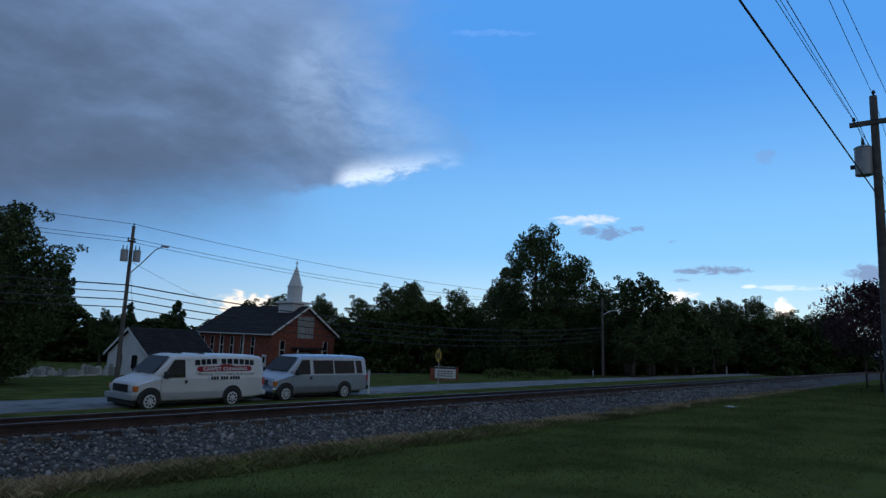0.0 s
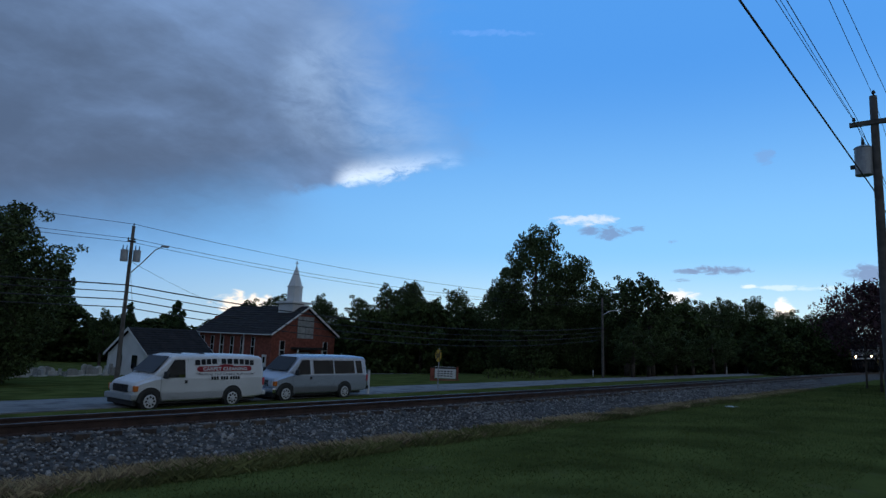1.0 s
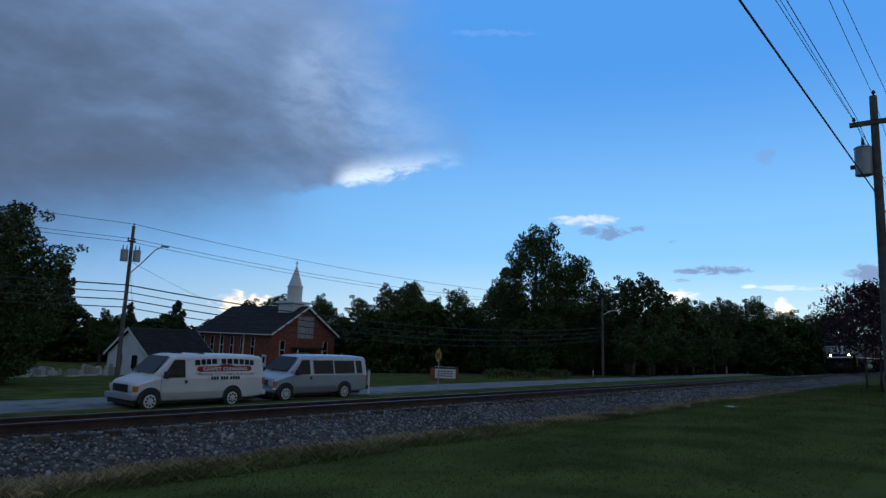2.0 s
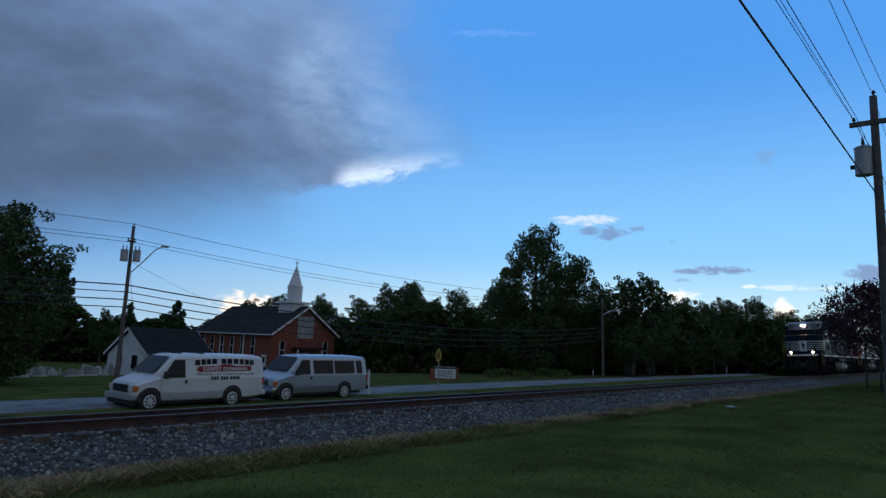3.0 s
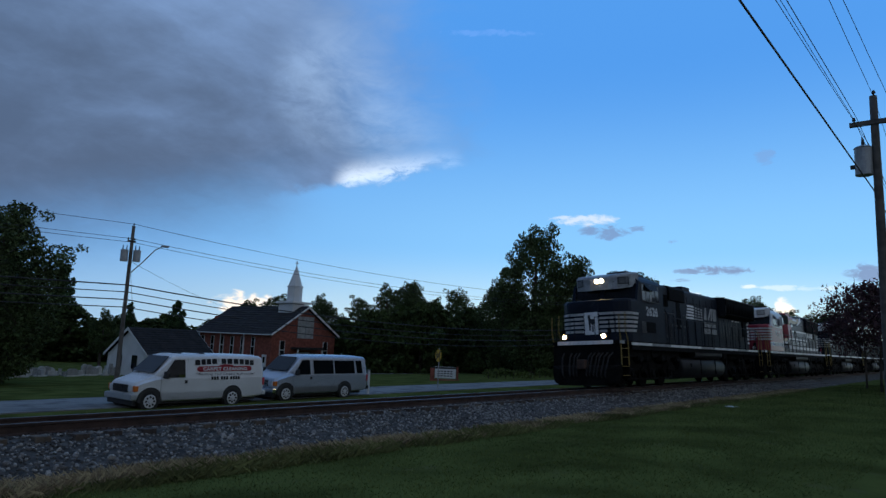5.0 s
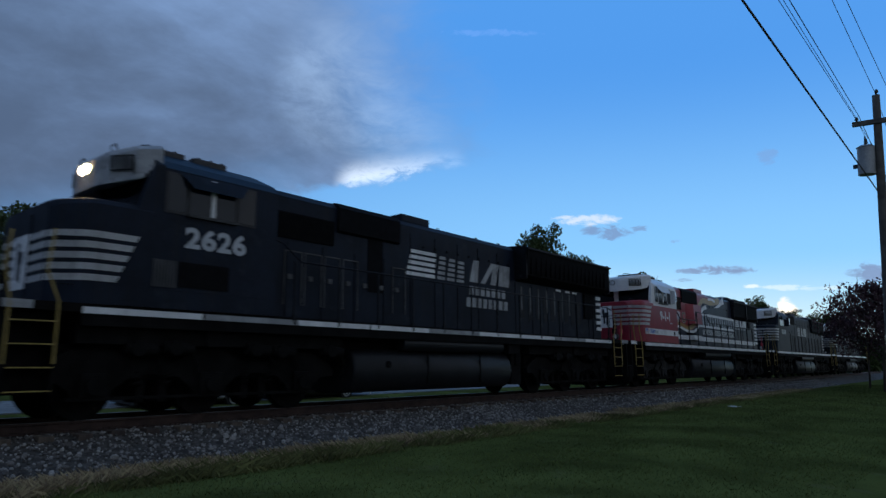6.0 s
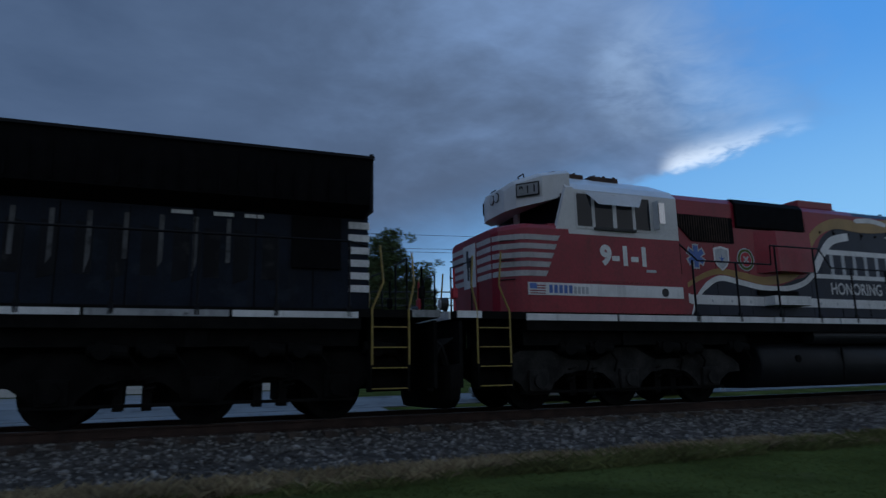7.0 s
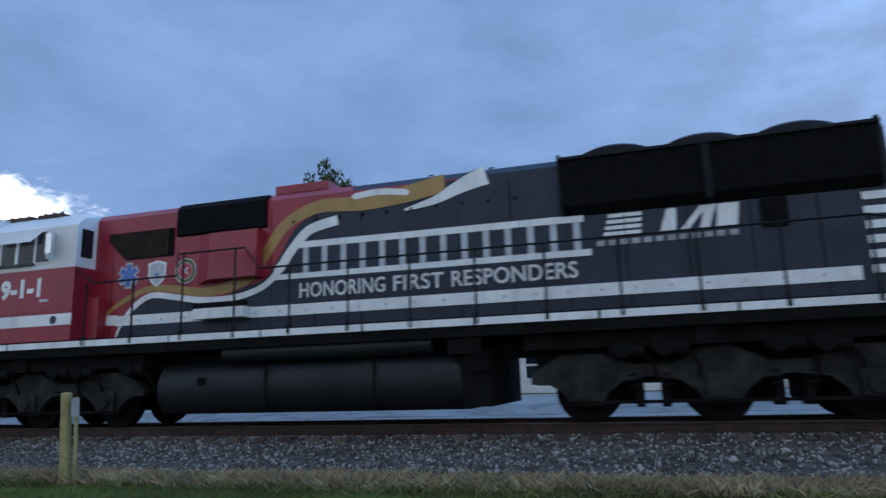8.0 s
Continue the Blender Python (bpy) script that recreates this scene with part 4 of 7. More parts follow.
    if not first:
        mir = part("mirror", boxes((3.09, 3.13, -1.68, -1.50, 3.42, 4.0)), cabcol, cab)
        part("mirror_glass", boxes((3.085, 3.23, -1.70, -1.685, 3.52, 3.94)), "chrome", mir, "mirror that shines with the sky")
    for x0, x1 in ((0.95, 1.78), (1.95, 2.66)):
        bm = bmesh.new()
        softbox(bm, x0, x1, -0.98, -0.1, 4.42, 4.60, 0.03)
        for k in range(3):
            cyl(bm, (x0 + 0.15 + k * 0.25, -0.9, 4.58), (x0 + 0.15 + k * 0.25, -0.9, 4.635), 0.03, seg=8)
        part("roof_unit", bm, "rust" if style == "second" else "trim", cab, "roof-top air unit")
    # long hood
    hood_ring = lambda x, w=0.95, z=4.44: (x, mirror([(w, 1.75), (w, z - 0.16), (w - 0.10, z - 0.04), (w - 0.30, z)]))
    bm = bmesh.new()
    loft(bm, [hood_ring(3.55), hood_ring(HE)])
    hood = part("long_hood", bm, bodycol, loco, "long engine hood")
    if style == "second":
        bm = bmesh.new()
        loft(bm, [(x, mirror([(0.957, 4.20), (0.957, 4.285), (0.857, 4.405), (0.655, 4.446)])) for x in (3.56, 9.9)])
        part("hood_roof", bm, "red", hood, "red roof of the hood")
    bm = bmesh.new()
    prism(bm, [(3.92, 3.96), (5.5, 3.96), (5.5, 3.42), (3.92, 3.42)] if first else [(4.08, 3.96), (5.78, 3.96), (5.78, 3.38), (4.55, 3.38), (4.08, 3.80)], -0.985, -0.90)
    grille = part("intake_grille", bm, "grille", hood, "black inlet grille")
    for k in range(22):
        x = (3.98 if first else 4.14) + k * 0.07
        part("slat", boxes((x, x + 0.02, -1.0, -0.985, 3.44 if first else max(3.40, 3.80 - (x - 4.08) * 0.85), 3.94)), "rust" if style == "second" else "grille", grille)
    bm = bmesh.new()
    loft(bm, [(x, mirror([(0.95, 3.74), (1.03, 3.78), (1.03, 4.30), (0.92, 4.42), (0.6, 4.46)])) for x in ((5.60, 7.66) if first else (5.88, 8.02))])
    part("brake_grille", bm, "grille", hood, "black brake-resistor grille")
    bm = bmesh.new()
    softbox(bm, 7.9 if first else 8.12, 9.0 if first else 9.34, -0.85, 0.85, 4.40, 4.60, 0.03)
    part("hood_hatch", bm, "red" if style == "second" else bodycol, hood)
    rx0 = 13.05 if first else 13.95
    bm = bmesh.new()
    loft(bm, [(x, mirror([(0.96, 3.36), (1.36 if first else 1.10, 3.52), (1.46 if first else 1.15, 4.32), (1.2 if first else 0.95, 4.42), (0.5, 4.47)])) for x in (rx0, RE)])
    rad = part("radiator", bm, "grille", hood, "flared black radiator")
    part("radiator_lip", boxes((rx0 - 0.02, RE + 0.05, -1.50 if first else -1.19, -1.40 if first else -1.10, 4.30, 4.35), (rx0 - 0.03, rx0 + 0.02, -1.4 if first else -1.12, -0.9, 3.4, 4.42), (RE - 0.01, RE + 0.05, -1.4 if first else -1.12, -0.9, 3.4, 4.42)), "black", rad)
    if not first:
        part("radiator_post", boxes((16.3, 16.42, -1.17, -1.10, 3.42, 4.36)), "black", rad)
        for x in (14.9, 16.4, 17.9):
            bm = bmesh.new()
            cyl(bm, (x, 0, 4.40), (x, 0, 4.60), 0.74, 0.72, seg=28)
            cyl(bm, (x, 0, 4.60), (x, 0, 4.68), 0.72, 0.55, seg=28)
            cyl(bm, (x, 0, 4.68), (x, 0, 4.70), 0.55, 0.3, seg=28)
            part("cooling_fan", bm, "black", hood, "round cooling fan housing")
    else:
        for k in range(18):
            x = 13.3 + k * 0.3
            part("radiator_rib", boxes((x, x + 0.02, -1.44, -1.36, 3.56, 4.3)), "grille", rad)
    # door seams, latches and lift lugs of the hood
    for k in range(15):
        x = 4.2 + k * 0.98
        part("door_seam", boxes((x, x + 0.014, -0.962, -0.95, 1.80, 3.33 if 3.9 < x < 8 or x > rx0 - 0.1 else 4.1)), "grille", hood)
    for k in range(10):
        x = 8.6 + k * 0.5
        part("latch", boxes((x, x + 0.05, -0.975, -0.95, 3.78, 3.83)), "grille", hood)
    for x in (6.1, 7.7, 9.6, 11.4, 12.6):
        bm = bmesh.new()
        tube(bm, [(x, -0.62, 4.40), (x, -0.62, 4.5), (x + 0.08, -0.62, 4.5), (x + 0.08, -0.62, 4.40)], 0.018)
        part("lift_lug", bm, bodycol, hood)
    # handrails
    RAIL = 2.86
    for k in range(13):
        x = 4.05 + k * 1.2
        bm = bmesh.new()
        cyl(bm, (x, -1.47, 1.70), (x, -1.47, RAIL + (0.42 if style == "second" and k in (2, 3) else 0.0)), 0.022, seg=8)
        box(bm, x - 0.04, x + 0.04, -1.50, -1.45, 1.62, 1.80)
        part("rail_post", bm, "black", loco)
    bm = bmesh.new()
    tube(bm, [(3.55, -1.45, 3.22), (3.75, -1.46, 3.18), (4.2, -1.47, RAIL)] + ([(6.30, -1.47, RAIL), (6.32, -1.47, RAIL + 0.42), (7.85, -1.47, RAIL + 0.42), (8.2, -1.47, RAIL)] if style == "second" else []) + [(18.45, -1.47, RAIL), (18.75, -1.47, RAIL - 0.07)], 0.019, 8)
    part("handrail", bm, "black", loco)
    bm = bmesh.new()
    tube(bm, [(4.05, 1.47, 2.72), (18.45, 1.47, 2.72)], 0.019, 8)
    for k in range(13):
        cyl(bm, (4.05 + k * 1.2, 1.47, 1.7), (4.05 + k * 1.2, 1.47, 2.72), 0.02, seg=6)
    part("far_handrail", bm, "black", loco)
    # rear end of the hood
    for i in range(6):
        z1 = 3.30 - i * 0.22
        part("end_hood_stripe", boxes((18.55, HE + 0.02, -0.975, 0.975, z1 - 0.12, z1)), "white", hood, "white stripe round the rear of the hood")
    if first:
        bm = bmesh.new()
        prism(bm, arc(HE, 3.98, 0.16, -90, 90), -0.18, 0.12)
        part("rear_lamp", bm, "trim", hood)
        part("number_board", boxes((HE, HE + 0.012, -0.66, 0.66, 3.33, 3.68)), "trim", hood, "dark number board")
        lettering("2626", 0.34, pose(HE + 0.016, -0.56, 3.39, 90, 0, 90), "white", hood, "road_number", 1.0, 0.0, width=1.14)
        part("board_rim", boxes((HE, HE + 0.016, -0.70, 0.70, 3.68, 3.70), (HE, HE + 0.016, -0.70, 0.70, 3.31, 3.33), (HE, HE + 0.016, -0.70, -0.68, 3.33, 3.68), (HE, HE + 0.016, 0.68, 0.70, 3.33, 3.68)), "white", hood, "white rim of the number board")
    # fuel tank, air reservoir, gear below the sill
    bm = bmesh.new()
    ring = mirror([(0.75, 0.24)] + [(1.05 + 0.34 * math.cos(radians(a)), 0.72 + 0.47 * math.sin(radians(a))) for a in range(-80, 91, 10)] + [(0.9, 1.2)])
    loft(bm, [(5.85, [(y * 0.96, 0.25 + (z - 0.25) * 0.96) for y, z in ring]), (5.93, ring), (12.0, ring), (12.12, [(y * 0.96, 0.25 + (z - 0.25) * 0.96) for y, z in ring])])
    tankp = part("fuel_tank", bm, "tank", loco, "long dull black fuel tank", smooth=True)
    part("tank_end", boxes((12.12, 12.62, -1.34, 1.34, 0.30, 1.22)), "under", tankp)
    es = tankp.modifiers.new("edges", "BEVEL")
    es.width, es.segments, es.limit_method, es.angle_limit = 0.03, 2, "ANGLE", radians(50)
    bm = bmesh.new()
    cyl(bm, (6.9, -1.41, 0.85), (6.9, -1.36, 0.85), 0.08, seg=12)
    part("filler_cap", bm, "under", tankp)
    for x in (8.3, 10.5):
        part("tank_strap", boxes((x, x + 0.04, -1.40, -1.36, 0.4, 1.1)), "under", tankp)
    bm = bmesh.new()
    cyl(bm, (7.4, -1.28, 1.33), (11.6, -1.28, 1.33), 0.17, seg=24)
    part("air_reservoir", bm, "tank", loco)
    part("equipment_box", boxes((11.9, 12.5, -1.42, -1.1, 1.15, 1.55), (12.3, 12.55, -1.4, -1.2, 0.85, 1.15)), "under", loco)
    for x0, x1 in ((5.0, 7.4), (12.5, 18.0), (0.5, 4.8)):
        bm = bmesh.new()
        tube(bm, [(x0, -1.3, 1.45), ((x0 + x1) / 2, -1.3, 1.40), (x1, -1.3, 1.45)], 0.03)
        part("pipe", bm, "under", loco)
    for x0 in (2.2, 15.9):
        part("sand_filler", boxes((x0, x0 + 0.32, -1.4, -1.2, 1.15, 1.5)), "under", loco)
    truck(loco, AXLES[0])
    truck(loco, AXLES[3])
    steps_and_rails(loco, -0.35, True)
    steps_and_rails(loco, END + 0.2, False)
    coupler_end(loco, -0.52 if first else -0.80, True, True)
    coupler_end(loco, END + 0.82, False, False)
    for y in (-0.85, 0.85):
        bm = bmesh.new()
        cyl(bm, (pf - 0.07, y, 1.92), (pf + 0.07, y, 1.92), 0.11, 0.12, seg=14)
        box(bm, pf, pf + 0.07, y - 0.02, y + 0.02, 1.72, 1.85)
        d = part("ditch_light", bm, "trim", loco)
        bm = bmesh.new()
        cyl(bm, (pf - 0.085, y, 1.92), (pf - 0.07, y, 1.92), 0.085, seg=14)
        part("lamp_lens", bm, "ditch" if first else "lens", d, "lit amber-white lamp" if first else "")
    LIVERY[style](loco)
    return loco


def livery_first(loco):
    number_strokes("2626", 0.48, pose(1.60, -1.497, 2.82), "silver", loco, bold=0.018, width=1.25)
    emblem_stripes(7.95, 3.05, 1.15, 0.66, 5, 0.32, loco, "white")
    for k in range(3):
        emblem_stripes(9.2 + k * 0.42, 3.05 + 0.0, 0.33, 0.62 - 0.02 * k, 5, 0.2, loco, "faded")
    emblem_block(10.65, 3.12, 2.1, 0.62, loco, "faded")
    bars(10.65, 2.76, 1.9, 0.24, 7, loco, "faded")
    bars(10.50, 2.42, 2.15, 0.26, 8, loco, "faded")
    panel([(0.9, 2.05), (3.4, 2.05), (3.4, 2.62), (0.9, 2.62)], 0.006, loco, "hood", "side_box_door", "", -1.493)
    g = panel([(1.5, 2.12), (2.5, 2.12), (2.5, 2.55), (1.5, 2.55)], 0.02, loco, "grille", "louvre", "", -1.493)
    panel([(6.6, 2.5), (7.1, 2.5), (7.1, 3.75), (6.6, 3.75)], 0.01, loco, "grille", "open_hood_door", "dark open door in the hood")
    panel([(17.55, 2.46), (18.4, 2.46), (18.4, 3.34), (17.55, 3.34)], 0.06, loco, "grille", "rear_duct")
    for k in range(7):
        x = 4.15 + k * 0.55
        if not 6.2 < x < 7.1:
            for q in ((x, x + 0.02, 2.05, 3.15), (x + 0.46, x + 0.48, 2.05, 3.15), (x, x + 0.48, 3.15, 3.17)):
                panel([(q[0], q[2]), (q[1], q[2]), (q[1], q[3]), (q[0], q[3])], 0.012, loco, "worn", "door_edge", "scuffed door edge")
        panel([(x + 0.1, 2.58), (x + 0.22, 2.58), (x + 0.22, 2.68), (x + 0.1, 2.68)], 0.02, loco, "worn", "door_latch")
    for k in range(8):
        panel([(1.05 + k * 0.055, 2.10), (1.075 + k * 0.055, 2.10), (1.075 + k * 0.055, 2.55), (1.05 + k * 0.055, 2.55)], 0.03, loco, "worn", "louvre_slat", "", -1.493)
    for k in range(7):
        x = 13.35 + k * 0.52
        panel([(x, 2.5 - 0.12 * (k % 3)), (x + 0.07, 2.5), (x + 0.07, 3.22), (x, 3.22)], 0.004, loco, "worn", "scuffed_strip", "pale scuffed strip of a hood door")
    for x in (15.6, 16.25, 16.75):
        panel([(x, 3.26), (x + 0.32, 3.26), (x + 0.32, 3.32), (x, 3.32)], 0.004, loco, "white", "notice_plate")
    for k in range(9):
        panel([(13.3 + k * 0.47, 2.25 - 0.1 * (k % 2)), (13.55 + k * 0.47, 2.25), (13.55 + k * 0.47, 3.0), (13.3 + k * 0.47, 3.05)], 0.003, loco, "black", "door_panel")


def livery_second(loco):
    y = -0.956
    number_strokes("9-1-1", 0.50, pose(1.72, -1.497, 2.695), "white", loco, bold=0.026, width=1.12)
    # lower cab: white band with flag and a worn name bar
    for x0, x1, yy in ((0.05, 0.78, -1.50), (0.78, 3.72, -1.497)):
        panel([(x0, 2.06), (x1, 2.06), (x1, 2.29), (x0, 2.29)], 0.004, loco, "white", "white_band", "", yy)
    panel([(0.08, 2.08), (0.42, 2.08), (0.42, 2.27), (0.08, 2.27)], 0.007, loco, "red", "flag", "small striped flag", -1.50)
    for k in range(4):
        panel([(0.08, 2.10 + k * 0.048), (0.42, 2.10 + k * 0.048), (0.42, 2.124 + k * 0.048), (0.08, 2.124 + k * 0.048)], 0.009, loco, "white", "flag_stripe", "", -1.50)
    panel([(0.08, 2.17), (0.23, 2.17), (0.23, 2.272), (0.08, 2.272)], 0.011, loco, "blue", "flag_canton", "", -1.50)
    bars(0.5, 2.10, 0.55, 0.15, 5, loco, "blue", -1.502)
    bars(1.05, 2.10, 0.36, 0.13, 4, loco, "silver", -1.502)
    panel([(1.25, 2.34), (2.9, 2.34), (2.9, 2.37), (1.25, 2.37)], 0.01, loco, "red", "seam", "", -1.497)
    panel([(2.82, 2.56), (3.06, 2.56), (3.06, 2.61), (2.82, 2.61)], 0.006, loco, "silver", "notice_plate", "", -1.497)
    for x, z in ((3.25, 2.17),):
        bm = bmesh.new()
        cyl(bm, (x, -1.512, z), (x, -1.497, z), 0.085, seg=16)
        part("round_badge", bm, "trim", loco)
    # red forward part of the hood, ending in a swoosh
    edge = smooth_line([(6.7, 1.76), (6.9, 2.35), (7.55, 2.62), (8.0, 2.75), (8.35, 3.2), (8.75, 3.75), (9.6, 4.02), (10.8, 4.05), (11.6, 4.20), (12.2, 4.28)])
    panel([(3.56, 1.76)] + edge + [(3.56, 4.28)], 0.003, loco, "red", "red_field", "red field of the hood")
    rim = smooth_line([(4.40, 1.80), (4.62, 2.2), (5.0, 2.50), (5.35, 2.60), (5.9, 2.52), (6.6, 2.42), (7.4, 2.44), (8.0, 2.62)])
    panel([(4.36, 1.76)] + rim + [(8.58, 2.7), (8.58, 1.76)], 0.005, loco, "navy", "dark_field", "")
    gold = smooth_line([(3.70, 1.80), (3.95, 2.15), (4.5, 2.50), (5.2, 2.74), (5.9, 2.68), (6.6, 2.58), (7.3, 2.68), (7.75, 2.9), (8.05, 3.3), (8.5, 3.80), (9.2, 4.05), (10.1, 4.02), (10.9, 4.08), (11.8, 4.22)])
    panel(ribbon(gold, [0.04 + 0.19 * min(1, i / 40) + 0.12 * max(0.0, (i - 55) / 25) for i in range(len(gold))]), 0.009, loco, "gold", "gold_swoosh", "gold swoosh line")
    white1 = smooth_line([(4.40, 1.80), (4.62, 2.2), (5.0, 2.50), (5.35, 2.60), (5.9, 2.52), (6.6, 2.42), (7.4, 2.44), (8.0, 2.62), (8.35, 2.95), (8.65, 3.32), (9.0, 3.62), (9.6, 3.75)])
    panel(ribbon(white1, [0.03 + 0.008 * i for i in range(10)] + [0.12] * (len(white1) - 30) + [0.19] * 20), 0.011, loco, "white", "white_swoosh", "white swoosh line")
    white2 = smooth_line([(9.9, 4.16), (10.5, 4.20), (11.1, 4.12)])
    panel(ribbon(white2, [0.02] + [0.12] * (len(white2) - 2) + [0.02]), 0.012, loco, "white", "white_swoosh")
    white3 = smooth_line([(11.0, 3.80), (11.6, 3.92), (12.1, 4.12), (12.6, 4.28)])
    panel(ribbon(white3, [0.04 + 0.018 * i for i in range(len(white3))]), 0.012, loco, "white", "white_swoosh")
    dark = smooth_line([(8.55, 3.12), (8.9, 3.5), (9.4, 3.66), (10.2, 3.70), (11.0, 3.72), (11.7, 3.85), (12.3, 4.15)])
    panel([(8.55, 2.2)] + dark + [(13.0, 4.2), (13.0, 2.2)], 0.006, loco, "navy", "dark_field", "dark field behind the lettering")
    # ladder of white bars, and the words
    panel([(8.75, 3.28), (14.3, 3.26), (14.3, 3.38), (8.85, 3.40)], 0.012, loco, "white", "long_stripe")
    panel([(8.15, 2.70), (14.4, 2.68), (14.4, 2.79), (8.2, 2.80)], 0.012, loco, "white", "long_stripe")
    for k in range(14):
        x = 8.85 + k * 0.405
        panel([(x, 2.79), (x + 0.115, 2.79), (x + 0.115, 3.29), (x, 3.29)], 0.011, loco, "silver", "upright_bar", "grey-white upright bar")
    for word, x, w in (("HONORING", 8.76, 1.80), ("FIRST", 10.72, 0.98), ("RESPONDERS", 11.86, 2.26)):
        lettering(word, 0.385, pose(x, y - 0.012, 2.335) @ FACING, "cabwhite", loco, "lettering", 1.03, 0.005, width=w)
    panel([(4.4, 2.02), (18.4, 1.99), (18.4, 2.20), (4.4, 2.22)], 0.014, loco, "white", "white_band", "long white band")
    panel([(3.56, 2.06), (4.4, 2.04), (4.4, 2.24), (3.56, 2.29)], 0.008, loco, "white", "white_band")
    # emblems: star of six bars, shield, round badge
    for a in (90, 30, -30):
        c, s = math.cos(radians(a)), math.sin(radians(a))
        for w, h, mt, d in ((0.085, 0.27, "silver", 0.008), (0.058, 0.235, "blue", 0.011 + 0.001 * a / 30)):
            pts = [(-h, -w), (h, -w), (h, w), (-h, w)]
            panel([(4.64 + px * c - pz * s, 3.05 + px * s + pz * c) for px, pz in pts], d, loco, mt, "star_bar", "blue star of six bars")
    shield = [(5.15, 3.26), (5.38, 3.31), (5.61, 3.26), (5.60, 2.98), (5.52, 2.86), (5.38, 2.76), (5.24, 2.86), (5.16, 2.98)]
    panel(shield, 0.012, loco, "white", "shield", "silver shield badge")
    panel([(5.38 + (px - 5.38) * 0.82, 3.04 + (pz - 3.04) * 0.82) for px, pz in shield], 0.015, loco, "silver", "shield_face")
    for r, mt, d in ((0.26, "silver", 0.012), (0.235, "hedge", 0.015), (0.18, "silver", 0.018), (0.16, "redink", 0.021)):
        panel(arc(6.10, 3.04, r, 0, 345, 23), d, loco, mt, "round_badge", "round badge")
    for a in (45, -45):
        c, s = math.cos(radians(a)), math.sin(radians(a))
        panel([(6.10 + px * c - pz * s, 3.04 + px * s + pz * c) for px, pz in ((-0.1, -0.02), (0.1, -0.02), (0.1, 0.02), (-0.1, 0.02))], 0.024 + a / 45000, loco, "silver", "badge_cross")
    for k in range(5):
        c, s = math.cos(radians(90 + 144 * k)), math.sin(radians(90 + 144 * k))
        panel([(5.38 + 0.02 * s, 3.02 - 0.02 * c), (5.38 + 0.10 * c, 3.02 + 0.10 * s), (5.38 - 0.02 * s, 3.02 + 0.02 * c)], 0.018 + 0.0004 * k, loco, "blue", "shield_star")
    panel([(6.35, 2.25), (7.6, 2.25), (7.6, 2.36), (6.35, 2.36)], 0.06, loco, "grille", "ledge")
    bm = bmesh.new()
    loft(bm, [(6.42, [(-0.96, 2.74), (-0.94, 2.74), (-0.94, 3.70), (-0.96, 3.70)]), (6.85, [(-1.24, 2.78), (-0.94, 2.78), (-0.94, 3.70), (-1.20, 3.70)]), (7.95, [(-1.24, 2.78), (-0.94, 2.78), (-0.94, 3.70), (-1.20, 3.70)])])
    part("blower_box", bm, "red", loco, "red box standing out from the hood")
    panel([(6.55, 2.02), (7.7, 2.02), (7.7, 2.22), (6.55, 2.22)], 0.30, loco, "white", "white_box", "white box on the walkway")
    # railway emblem beside the radiator
    emblem_stripes(14.62, 2.98, 0.62, 0.36, 4, 0.3, loco, "white")
    emblem_block(15.55, 2.98, 1.25, 0.36, loco, "white")
    bars(14.5, 2.82, 2.3, 0.09, 12, loco, "faded")
    panel([(17.1, 2.9), (17.5, 2.9), (17.5, 3.34), (17.1, 3.34)], 0.05, loco, "grille", "open_panel")
    for k in range(24):
        bm = bmesh.new()
        cyl(bm, (5.0 + k * 0.56, -0.975, 2.1), (5.0 + k * 0.56, -0.95, 2.1), 0.03, seg=8)
        part("door_knob", bm, "silver", loco)
    panel([(3.73, 1.78), (4.12, 1.78), (4.12, 2.6), (3.73, 2.6)], 0.25, loco, "red", "side_box", "")
    part("rear_cab_window", boxes((3.72, 3.735, -1.38, -1.08, 3.45, 4.05)), "cabglass", loco, "dark rear window of the cab")


def livery_third(loco):
    emblem_stripes(9.0, 3.0, 1.0, 0.6, 5, 0.32, loco, "faded")
    emblem_block(10.4, 3.0, 1.8, 0.6, loco, "faded")
    bars(1.6, 2.86, 1.2, 0.3, 4, loco, "faded", -1.497)


LIVERY = {"first": livery_first, "second": livery_second, "third": livery_third}
LOCO_PITCH = 21.82
TRAIN = []   # each locomotive with its place behind the first
first_loco = locomotive("first", "weathered black diesel locomotive with white nose stripes and lit headlights")
TRAIN.append((first_loco, 0.0))
TRAIN.append((locomotive("second", "red, white and dark blue diesel locomotive with gold swoosh"), LOCO_PITCH))
third = locomotive("third", "dirty black diesel locomotive at the back of the engines")
TRAIN.append((third, 2 * LOCO_PITCH))
fourth = copy_thing(third, Matrix())
TRAIN.append((fourth, 3 * LOCO_PITCH))
near = [(w, x) for w, x in WHEELSETS if w.parent == third]
WHEELSETS += list(zip([o for o in fourth.children if o.name.startswith("wheelset")], [x for _, x in near]))
for ob, back in TRAIN:
    ob.scale = (1.0, 1.0, 1.042)
    ob.location = (119.65 + back, TRACK_Y, TRACK_Z)


